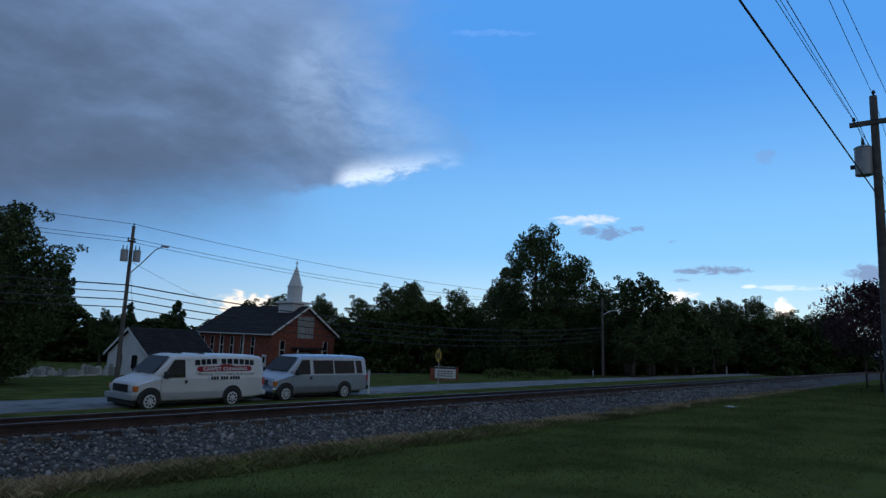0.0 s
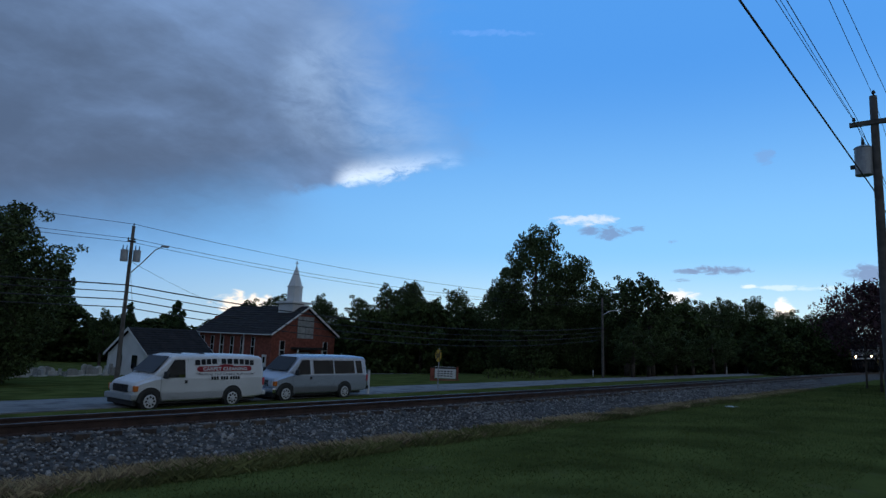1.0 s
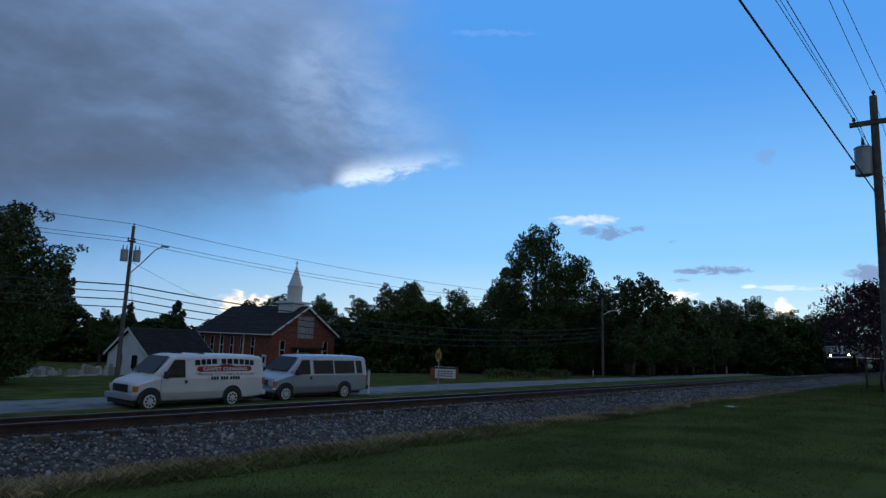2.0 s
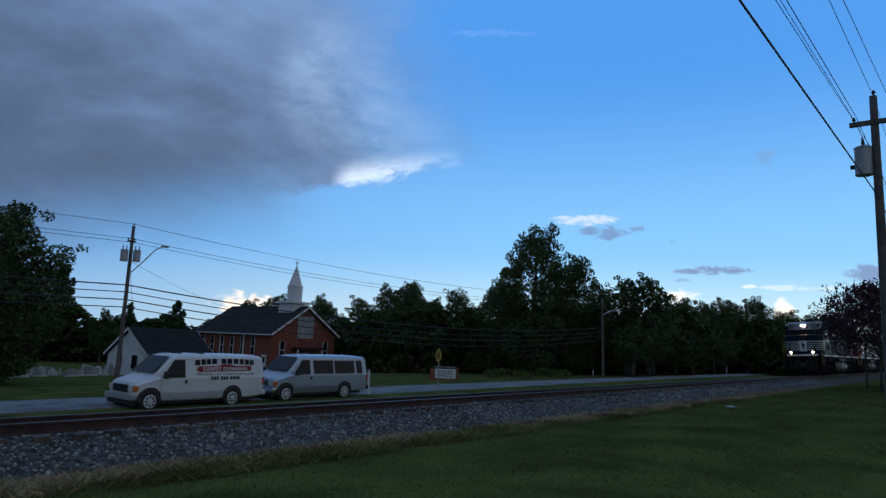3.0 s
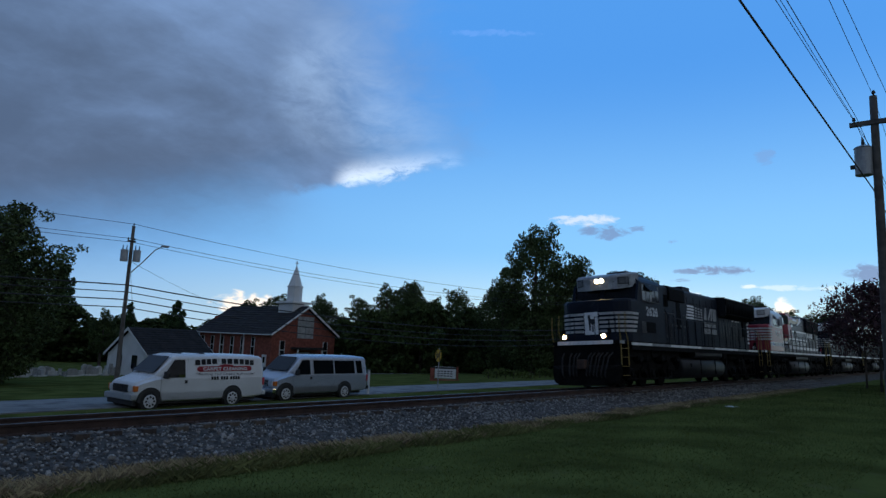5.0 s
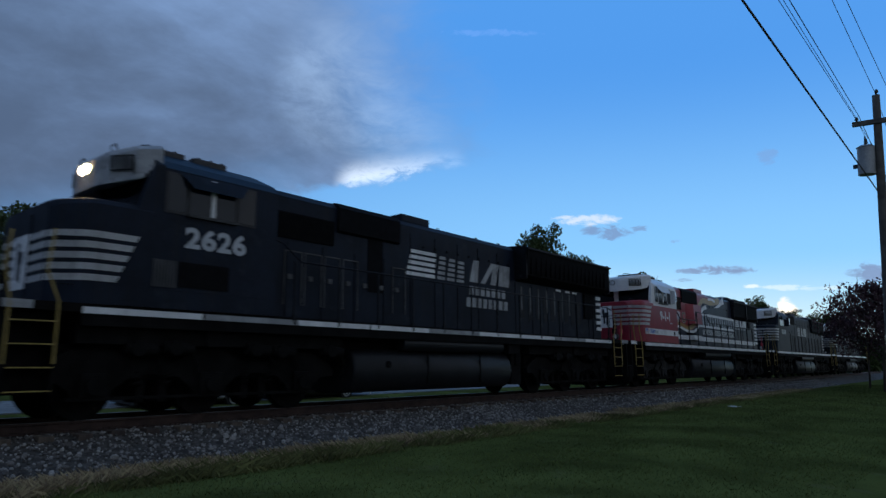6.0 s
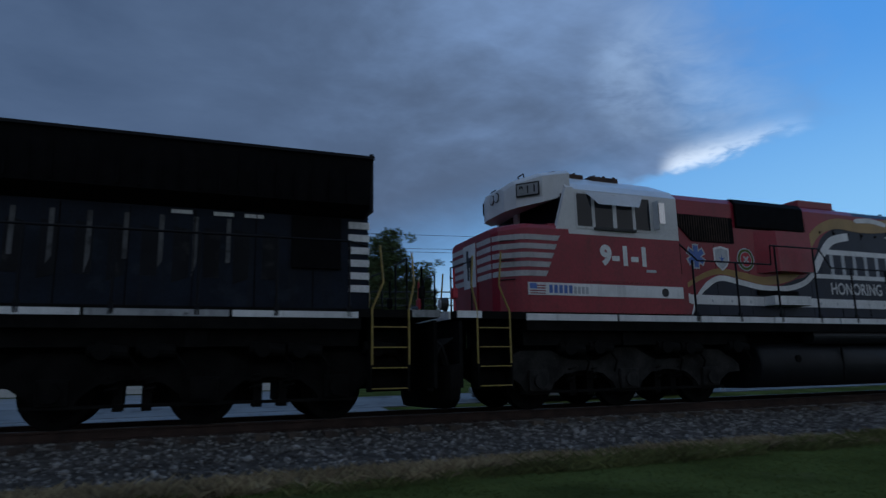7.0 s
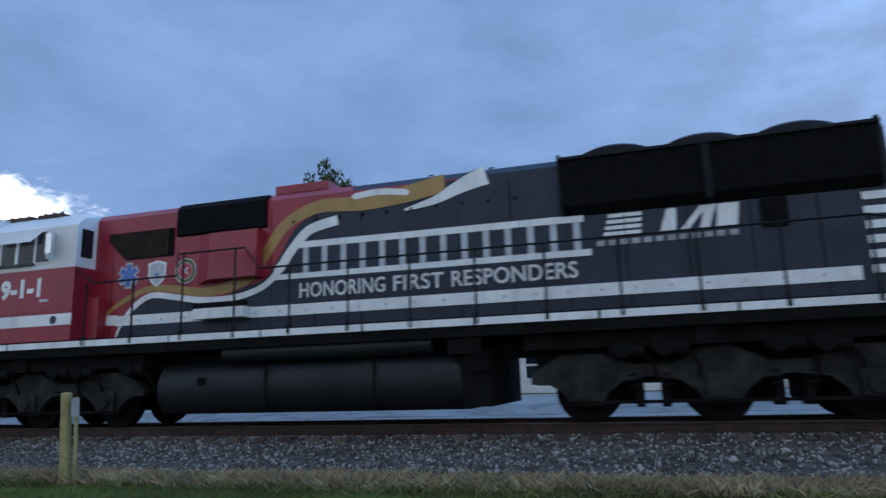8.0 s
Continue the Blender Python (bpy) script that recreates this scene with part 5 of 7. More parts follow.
# ---------------------------------------------------------------- vans
def van(label, paint, at_m, windows, lower):
    """Origin on the ground under the front bumper; +x runs to the rear, the seen side faces -y."""
    v = thing("van", label, "van", at_m, group="vans parked by the track")
    L = 5.95
    sec = lambda x, w, z0, belt, sh, roof, rw: (x, mirror([(w * 0.93, z0), (w - 0.012, z0 + 0.06), (w + 0.004, (z0 + belt) / 2), (w, belt), (rw + 0.04, sh - 0.05), (rw - 0.01, sh + 0.03), (rw - 0.12, roof - 0.02), (rw * 0.5, roof)]))
    bm = bmesh.new()
    loft(bm, [
        sec(0.36, 0.86, 0.42, 0.84, 0.92, 0.97, 0.74), sec(0.42, 0.92, 0.38, 0.90, 1.00, 1.05, 0.80), sec(0.60, 0.97, 0.36, 1.00, 1.08, 1.12, 0.84),
        sec(0.98, 0.99, 0.34, 1.10, 1.20, 1.24, 0.84), sec(1.12, 0.99, 0.34, 1.13, 1.26, 1.32, 0.83), sec(1.80, 0.995, 0.34, 1.16, 1.92, 2.00, 0.80),
        sec(2.1, 1.0, 0.34, 1.16, 1.97, 2.07, 0.80), sec(3.6, 1.0, 0.34, 1.16, 1.98, 2.09, 0.80), sec(5.5, 1.0, 0.36, 1.16, 1.97, 2.07, 0.80), sec(5.90, 0.985, 0.40, 1.16, 1.95, 2.03, 0.78), sec(6.0, 0.95, 0.44, 1.15, 1.86, 1.95, 0.74)])
    body = part("body", bm, paint, v, smooth=False)
    mod = body.modifiers.new("round", "BEVEL")
    mod.width, mod.segments, mod.limit_method, mod.angle_limit = 0.04, 2, "ANGLE", radians(25)
    side_y = lambda z: 1.0 - 0.16 * max(0.0, min(1.0, (z - 1.16) / 0.81))

    def skin(name, outline, mat, proud=0.012, label="", sd=-1):
        """A panel laid on the leaning side wall."""
        bm = bmesh.new()
        f = bm.faces.new([bm.verts.new((x, sd * (side_y(z) + proud), z)) for x, z in outline])
        bmesh.ops.solidify(bm, geom=[f], thickness=0.012)
        bmesh.ops.recalc_face_normals(bm, faces=bm.faces[:])
        return part(name, bm, mat, v, label)

    # windows
    skin("front_window", [(1.35, 1.20), (2.30, 1.20), (2.30, 1.86), (1.86, 1.86)], "trim", 0.006, "dark window seal")
    skin("front_pane", [(1.42, 1.23), (2.27, 1.23), (2.27, 1.83), (1.88, 1.83)], "vanglass", 0.012, "tinted front side window")
    if windows:
        for x0, x1, x2, x3 in ((2.50, 3.72, 3.72, 2.50), (3.80, 5.12, 5.10, 3.80), (5.26, 5.66, 5.60, 5.22)):
            skin("side_pane", [(x0, 1.22), (x1, 1.22), (x2, 1.84), (x3, 1.84)], "vanglass", 0.010, "dark side window")
    bm = bmesh.new()
    f = bm.faces.new([bm.verts.new(p) for p in ((1.12, -0.76, 1.36), (1.12, 0.76, 1.36), (1.74, 0.68, 1.95), (1.74, -0.68, 1.95))])
    bmesh.ops.translate(bm, verts=bm.verts[:], vec=(-0.02, 0, 0.02))
    bmesh.ops.solidify(bm, geom=[f], thickness=0.012)
    ws = part("windshield", bm, "vanglass", v, "tinted raked windshield")
    bm = bmesh.new()
    tube(bm, [(1.04, -0.5, 1.31), (1.3, -0.2, 1.58)], 0.008)
    tube(bm, [(1.04, 0.2, 1.31), (1.3, 0.5, 1.58)], 0.008)
    part("wiper", bm, "trim", ws)
    # seams of doors, mouldings, handles, mirrors
    for x, z0, z1 in ((1.32, 0.50, 1.2), (2.42, 0.42, 1.90), (3.78, 0.42, 1.90)):
        skin("door_seam", [(x, z0), (x + 0.012, z0), (x + 0.012, z1), (x, z1)], "trim", 0.004)
    skin("side_moulding", [(1.3, 0.62), (4.0, 0.62), (4.0, 0.66), (1.3, 0.66)], lower, 0.02)
    skin("lower_side", [(1.32, 0.40), (4.02, 0.40), (4.02, 0.60), (1.32, 0.60)], lower, 0.02, "lower body side")
    bm = bmesh.new()
    softbox(bm, 2.28, 2.38, -1.035, -1.0, 0.98, 1.10, 0.01)
    part("door_handle", bm, "trim", v, "black door handle")
    for sd in (-1, 1):
        bm = bmesh.new()
        softbox(bm, 1.36, 1.46, min(sd * 1.04, sd * 1.26), max(sd * 1.04, sd * 1.26), 1.18, 1.44, 0.03)
        part("mirror", bm, "trim", v, "black door mirror")
    # front
    part("grille", boxes((0.31, 0.38, -0.52, 0.52, 0.68, 0.94)), "trim", v, "dark radiator grille")
    bm = bmesh.new()
    for k in range(4):
        box(bm, 0.295, 0.315, -0.5, 0.5, 0.70 + k * 0.065, 0.715 + k * 0.065)
    for k in range(6):
        box(bm, 0.295, 0.315, -0.5 + k * 0.2, -0.485 + k * 0.2, 0.69, 0.93)
    part("grille_bars", bm, "chrome" if windows else "trim", v)
    for sd in (-1, 1):
        bm = bmesh.new()
        softbox(bm, 0.30, 0.40, min(sd * 0.54, sd * 0.80), max(sd * 0.54, sd * 0.80), 0.72, 0.92, 0.02)
        part("headlamp", bm, "lens", v, "clear headlamp")
        bm = bmesh.new()
        softbox(bm, 0.34, 0.50, min(sd * 0.82, sd * 0.945), max(sd * 0.82, sd * 0.945), 0.72, 0.92, 0.02)
        part("turn_lamp", bm, "amber", v, "amber turn lamp")
    bm = bmesh.new()
    softbox(bm, 0.22, 0.46, -0.97, 0.97, 0.42, 0.62, 0.04)
    part("front_bumper", bm, "vanlow" if not windows else "chrome", v, "front bumper")
    part("air_dam", boxes((0.32, 0.44, -0.9, 0.9, 0.24, 0.42)), "trim", v)
    bm = bmesh.new()
    softbox(bm, 5.96, 6.14, -0.97, 0.97, 0.44, 0.62, 0.03)
    part("rear_bumper", bm, "vanwhite" if not windows else "trim", v, "rear bumper")
    for sd in (-1, 1):
        part("tail_lamp", boxes((5.92, 6.02, min(sd * 0.93, sd * 0.99), max(sd * 0.93, sd * 0.99), 0.85, 1.15)), "redink", v, "red tail lamp")
    part("underbody", boxes((0.4, 5.7, -0.8, 0.8, 0.24, 0.42)), "trim", v)
    # wheels
    for x in (0.93, 4.45):
        for sd in (-1, 1):
            bm = bmesh.new()
            prism(bm, arc(x, 0.40, 0.47, -8, 188, 14), sd * 0.985 - 0.035, sd * 0.985 + 0.035)
            part("wheel_arch", bm, "trim", v, "dark wheel arch")
            bm = bmesh.new()
            cyl(bm, (x, sd * 0.76, 0.37), (x, sd * 1.02, 0.37), 0.37, seg=28)
            cyl(bm, (x, sd * 1.02, 0.37), (x, sd * 1.03, 0.37), 0.34, 0.31, seg=28)
            w = part("wheel", bm, "tyre", v, "black tyre")
            bm = bmesh.new()
            cyl(bm, (x, sd * 1.025, 0.37), (x, sd * 1.045, 0.37), 0.25, 0.23, seg=24)
            cyl(bm, (x, sd * 1.04, 0.37), (x, sd * 1.075, 0.37), 0.085, 0.07, seg=14)
            r = part("rim", bm, "lens", w, "bright steel wheel cover")
            for a in range(8):
                bm = bmesh.new()
                cx, cz = x + 0.155 * math.cos(a * math.pi / 4), 0.37 + 0.155 * math.sin(a * math.pi / 4)
                cyl(bm, (cx, sd * 1.040, cz), (cx, sd * 1.049, cz), 0.044, seg=8)
                part("rim_hole", bm, "trim", v)
    return v, skin, side_y


def lean(z, x, y):
    """Lettering on the leaning van side."""
    return pose(x, -y, z, 90 - 11.2, 0, 0)


G2 = lambda y: far_level(y)
van_1, skin, side_y = van("white panel van with red and black advertising, parked on the grass", "vanwhite", pose(10.25, 22.62, -1.30, 0, 0, 2.0) @ Matrix.Diagonal((0.91, 0.93, 0.925, 1)), False, "vanwhite")
for k, (x0, w) in enumerate(((2.72, 0.25), (2.99, 0.22), (3.23, 0.22), (3.47, 0.27), (3.90, 0.25), (4.18, 0.27), (4.48, 0.26), (4.77, 0.23), (5.03, 0.24), (5.28, 0.22))):
    rise = 0.05 * (1 - ((k - 4.5) / 4.5) ** 2)
    skin("name_bar", [(x0, 1.66 + rise), (x0 + w * 0.84, 1.66 + rise), (x0 + w * 0.84, 1.86 + rise), (x0, 1.86 + rise)], "ink", 0.018, "plain dark bar of a name")
band = skin("red_band", [(2.80, 1.46), (2.88, 1.41), (5.26, 1.43), (5.34, 1.48), (5.34, 1.58), (5.26, 1.63), (2.88, 1.61), (2.80, 1.56)], "redink", 0.016, "red advertising band")
skin("red_hump", [(3.72, 1.60), (4.52, 1.61), (4.40, 1.67), (4.12, 1.70), (3.84, 1.67)], "redink", 0.017)
lettering("CARPET CLEANING", 0.185, lean(1.455, 3.05, side_y(1.455) + 0.024), "vanwhite", van_1, "lettering", 1.1, 0.006, width=2.05)
lettering('"We Bring Your Carpets Back to Life"', 0.12, lean(1.28, 2.74, side_y(1.28) + 0.018), "ink", van_1, "lettering", 1.15, width=2.75)
for k in range(3):
    for i in range((3, 3, 4)[k]):
        x0 = 3.42 + k * 0.44 + i * 0.12
        skin("number_bar", [(x0, 1.10), (x0 + 0.085, 1.10), (x0 + 0.085, 1.22), (x0, 1.22)], "ink", 0.016, "plain bar of a telephone number")
skin("green_sticker", [(2.02, 1.20), (2.26, 1.20), (2.26, 1.31), (2.02, 1.31)], "hedge", 0.02)
bm = bmesh.new()
for x in (2.2, 3.2):
    cyl(bm, (x, -0.7, 2.10), (x, 0.7, 2.10), 0.02, seg=8)
part("roof_rack", bm, "trim", van_1)
van_2, skin2, side_y2 = van("silver-blue passenger van with dark side windows, parked behind the white van", "vansilver", pose(16.12, 23.05, -1.27, 0, 0, 2.0) @ Matrix.Diagonal((0.935, 0.93, 0.915, 1)), True, "vanlow")


# ---------------------------------------------------------------- poles and wires
def insulator(bm, x, y, z):
    cyl(bm, (x, y, z), (x, y, z + 0.10), 0.02, seg=6)
    cyl(bm, (x, y, z + 0.06), (x, y, z + 0.14), 0.05, 0.03, seg=8)


def transformer(parent, x, y, z, h=0.85, r=0.27):
    bm = bmesh.new()
    cyl(bm, (x, y, z), (x, y, z + h), r, seg=20)
    cyl(bm, (x, y, z + h), (x, y, z + h + 0.05), r + 0.02, r - 0.05, seg=20)
    t = part("transformer", bm, "galv", parent, "grey transformer can")
    bm = bmesh.new()
    for dx in (-0.1, 0.1):
        cyl(bm, (x + dx, y, z + h), (x + dx, y, z + h + 0.28), 0.035, 0.02, seg=8)
    box(bm, x - 0.04, x + 0.04, y - 0.04, y + r + 0.1, z + 0.2, z + 0.3)
    part("bushing", bm, "trim", t)


def utility_pole(label, x, y, z0, z1, tilt_x=0.0, tilt_y=0.0, r=0.15):
    p = thing("utility_pole", label, "utility pole", pose(x, y, z0), group="wooden utility poles")
    h = z1 - z0
    bm = bmesh.new()
    rings = []
    for i in range(8):
        f = i / 7
        rr = r * (1 - 0.35 * f)
        rings.append([bm.verts.new((tilt_x * f + rr * math.cos(k * math.tau / 14), tilt_y * f + rr * math.sin(k * math.tau / 14), -0.4 + (h + 0.4) * f)) for k in range(14)])
    for a, b in zip(rings, rings[1:]):
        for k in range(14):
            bm.faces.new((a[k], a[(k + 1) % 14], b[(k + 1) % 14], b[k]))
    bm.faces.new(rings[-1])
    part("pole", bm, "wood", p, "weathered wooden pole", smooth=True)
    return p, h


WIRES = []


def wire(a, b, sag, r, label="black overhead wire between utility poles"):
    bm = bmesh.new()
    a, b = Vector(a), Vector(b)
    pts = [a.lerp(b, i / 20) - Vector((0, 0, 4 * sag * (i / 20) * (1 - i / 20))) for i in range(21)]
    tube(bm, pts, r, 5)
    ob = mesh_object("overhead_wire", bm, M["wire"])
    return tagged(ob, label, "wire", "overhead wires")


PL = (16.0, 34.9)
left_pole, h = utility_pole("leaning wooden utility pole with two transformers and a street lamp", PL[0], PL[1], -1.64, 6.9, 0.05, 0.05, 0.125)
transformer(left_pole, -0.31, 0.0, h - 1.95, 0.58, 0.19)
transformer(left_pole, 0.31, -0.1, h - 1.92, 0.58, 0.19)
bm = bmesh.new()
tube(bm, [(0.05, 0, h - 2.6), (0.5, -0.4, h - 1.95), (0.95, -0.8, h - 1.22), (1.25, -1.0, h - 1.02)], 0.03)
arm = part("lamp_arm", bm, "galv", left_pole)
bm = bmesh.new()
softbox(bm, 1.17, 1.52, -1.16, -0.90, h - 1.06, h - 0.95, 0.04)
part("lamp_head", bm, "galv", arm, "grey street lamp head")
bm = bmesh.new()
box(bm, -0.2, 0.2, -0.05, 0.05, h - 0.9, h - 0.8)
part("bracket", bm, "trim", left_pole)
for x, z in ((0.05, h), (0.18, h - 0.8), (-0.18, h - 0.8)):
    bm = bmesh.new()
    insulator(bm, x, 0.03, z)
    part("insulator", bm, "trim", left_pole)

PM = (60.3, 29.1)
mid_pole, hm = utility_pole("thin wooden utility pole with a street lamp beside the road", PM[0], PM[1], -1.4, 6.4, -0.1, 0.1, 0.14)
bm = bmesh.new()
tube(bm, [(0, 0, hm - 1.6), (0.8, -0.3, hm - 1.2), (1.6, -0.6, hm - 1.1)], 0.03)
box(bm, 1.5, 1.95, -0.72, -0.5, hm - 1.16, hm - 1.04)
part("lamp_arm", bm, "galv", mid_pole)
far_pole, hf = utility_pole("distant wooden utility pole by the road", 125.0, 30.5, -1.5, 7.5, 0.0, 0.0, 0.14)
west_pole, hw = utility_pole("wooden utility pole far along the road", -29.0, 38.0, -1.8, 7.2, 0.0, 0.0, 0.15)
for dz, dy, r, sag in ((0.1, 0.05, 0.012, 0.9), (-0.7, 0.0, 0.012, 0.9), (-0.9, -0.05, 0.012, 0.95)):
    wire((PL[0] + 0.05, PL[1] + dy, 6.9 + dz), (PM[0], PM[1], 6.4 + dz * 0.7), sag, r)
    wire((PM[0], PM[1], 6.4 + dz * 0.7), (125, 30.5, 7.4 + dz), 0.9, r)
    wire((-29.0, 38.0, 7.2 + dz), (PL[0], PL[1] + dy, 6.9 + dz), 0.35, r)
for z, r, sag in ((3.72, 0.035, 1.1), (3.35, 0.025, 1.2), (2.95, 0.03, 1.2), (2.55, 0.025, 1.25)):
    wire((PL[0], PL[1], z), (PM[0], PM[1], z - 0.2), sag, r, "thick black telephone cable between poles")
    wire((-29.0, 38.0, z + 0.1), (PL[0], PL[1], z), 0.3, r, "thick black telephone cable between poles")
wire((PL[0], PL[1], 5.2), (31.5, 66.0, 1.6), 0.3, 0.012, "service wire from the pole to the house")
wire((PL[0], PL[1], 5.0), (40.0, 60.0, 3.6), 0.3, 0.009, "thin service wire from the pole")

PR = (20.18, 1.90)
right_pole, hr = utility_pole("dark wooden utility pole with crossarm and transformer near the lawn's edge", PR[0], PR[1], -0.3, 8.42, -0.05, 0.06, 0.14)
transformer(right_pole, -0.08, 0.34, hr - 2.15, 0.74, 0.21)
part("crossarm", boxes((-0.17, -0.06, -1.2, 0.62, hr - 0.80, hr - 0.68)), "wood", right_pole, "wooden crossarm")
for y, z in ((-1.1, hr - 0.68), (-0.5, hr - 0.68), (0.52, hr - 0.68), (0.04, hr)):
    bm = bmesh.new()
    insulator(bm, -0.1, y, z)
    part("insulator", bm, "trim", right_pole)
bm = bmesh.new()
for k in range(4):
    cyl(bm, (-0.1, -0.22, hr - 1.7 - k * 0.25), (-0.1, -0.34, hr - 1.7 - k * 0.25), 0.05, seg=8)
tube(bm, [(-0.1, -0.3, hr - 2.6), (-0.1, -0.4, hr - 3.0), (-0.1, -0.2, hr - 3.4), (-0.1, -0.18, hr - 4.5)], 0.025)
part("hardware", bm, "trim", right_pole)
RIGHT_ENDS = [((-35, 2.6, 6.03), (2.06, 5.87), 0.016), ((-35, 2.6, 5.62), (2.11, 7.11), 0.006), ((-35, 2.6, 6.62), (2.36, 7.90), 0.009), ((-35, 2.62, 6.40), (2.40, 7.80), 0.006), ((-35, 2.6, 9.14), (1.95, 8.41), 0.007), ((-35, 2.6, 7.60), (1.66, 8.44), 0.007)]
for end, (y, z), r in RIGHT_ENDS:
    wire((PR[0] - 0.1, y, z), end, 0.03, r)
    wire((PR[0] - 0.1, y, z), (75.0, 2.6, 8.0), 0.8, r)
back_pole, _ = utility_pole("wooden utility pole behind the lawn", -35.0, 2.2, -0.3, 8.7, 0.0, 0.0, 0.16)
utility_pole("wooden utility pole further along the railway", 75.0, 2.6, -0.3, 8.6, 0.0, 0.0, 0.16)


# ---------------------------------------------------------------- church, houses, graves, signs
def gable_house(name, label, category, at_m, length, width, wall, rise, wallmat, roofmat, over=0.4):
    """Gable ends face -x and +x; origin at the middle of the floor."""
    hs = thing(name, label, category, at_m)
    hl, hw = length / 2, width / 2
    part("wall", boxes((-hl, hl, -hw, -hw + 0.25, -0.6, wall)), wallmat, hs)
    part("wall", boxes((-hl, hl, hw - 0.25, hw, -0.6, wall)), wallmat, hs)
    for sx in (-1, 1):
        bm = bmesh.new()
        x = sx * (hl - 0.13)
        pts = [(-hw + 0.26, -0.6), (hw - 0.26, -0.6), (hw - 0.26, wall), (0, wall + rise * (1 - 0.26 / hw)), (-hw + 0.26, wall)]
        a = [bm.verts.new((x - 0.12, y, z)) for y, z in pts]
        b = [bm.verts.new((x + 0.12, y, z)) for y, z in pts]
        bm.faces.new(a)
        bm.faces.new(b[::-1])
        for i in range(5):
            bm.faces.new((a[i], b[i], b[(i + 1) % 5], a[(i + 1) % 5]))
        bmesh.ops.recalc_face_normals(bm, faces=bm.faces[:])
        part("gable_wall", bm, wallmat, hs)
    k = rise / hw
    for sd in (-1, 1):
        bm = bmesh.new()
        a = [(sd * (hw + over), wall - over * k), (0, wall + rise), (0, wall + rise + 0.16), (sd * (hw + over), wall - over * k + 0.16)]
        v0 = [bm.verts.new((-hl - over, y, z)) for y, z in a]
        v1 = [bm.verts.new((hl + over, y, z)) for y, z in a]
        bm.faces.new(v0)
        bm.faces.new(v1[::-1])
        for i in range(4):
            bm.faces.new((v0[i], v1[i], v1[(i + 1) % 4], v0[(i + 1) % 4]))
        bmesh.ops.recalc_face_normals(bm, faces=bm.faces[:])
        roof = part("roof", bm, roofmat, hs, "dark shingle roof" if roofmat == "shingle" else "pale grey metal roof")
        # courses of shingles
        for c in range(1, 12):
            f = c / 12
            y, z = sd * (hw + over) * (1 - f), wall - over * k + (rise + over * k) * f + 0.165
            part("shingle_course", boxes((-hl - over, hl + over, y - 0.03, y + 0.03, z - 0.02, z + 0.02)), roofmat, roof)
        for sx in (-1, 1):
            bm = bmesh.new()
            x = sx * (hl + over + 0.02)
            q = [(sd * (hw + over), wall - over * k - 0.12), (0, wall + rise - 0.14), (0, wall + rise + 0.14), (sd * (hw + over), wall - over * k + 0.16)]
            v0 = [bm.verts.new((x - 0.03, y, z)) for y, z in q]
            v1 = [bm.verts.new((x + 0.03, y, z)) for y, z in q]
            bm.faces.new(v0)
            bm.faces.new(v1[::-1])
            for i in range(4):
                bm.faces.new((v0[i], v1[i], v1[(i + 1) % 4], v0[(i + 1) % 4]))
            bmesh.ops.recalc_face_normals(bm, faces=bm.faces[:])
            part("bargeboard", bm, "siding", hs, "white bargeboard")
        part("gutter", boxes((-hl - over, hl + over, min(sd * (hw + over), sd * (hw + over + 0.1)), max(sd * (hw + over), sd * (hw + over + 0.1)), wall - over * k - 0.02, wall - over * k + 0.12)), "siding", hs, "white gutter")
    return hs


def window(parent, x, y, z, w, h, axis="y", name="window"):
    """A sash window on a wall that faces -y, or +x."""
    fr = boxes((x - w / 2, x + w / 2, y - 0.05, y + 0.02, z, z + h)) if axis == "y" else boxes((y - 0.02, y + 0.05, x - w / 2, x + w / 2, z, z + h))
    f = part(name, fr, "siding", parent, "white window frame")
    for k in range(2):
        a, b = z + 0.08 + k * (h / 2), z + h / 2 - 0.03 + k * (h / 2)
        g = boxes((x - w / 2 + 0.09, x + w / 2 - 0.09, y - 0.06, y - 0.04, a, b)) if axis == "y" else boxes((y + 0.04, y + 0.06, x - w / 2 + 0.09, x + w / 2 - 0.09, a, b))
        part("pane", g, "cabglass", f, "dark glass")


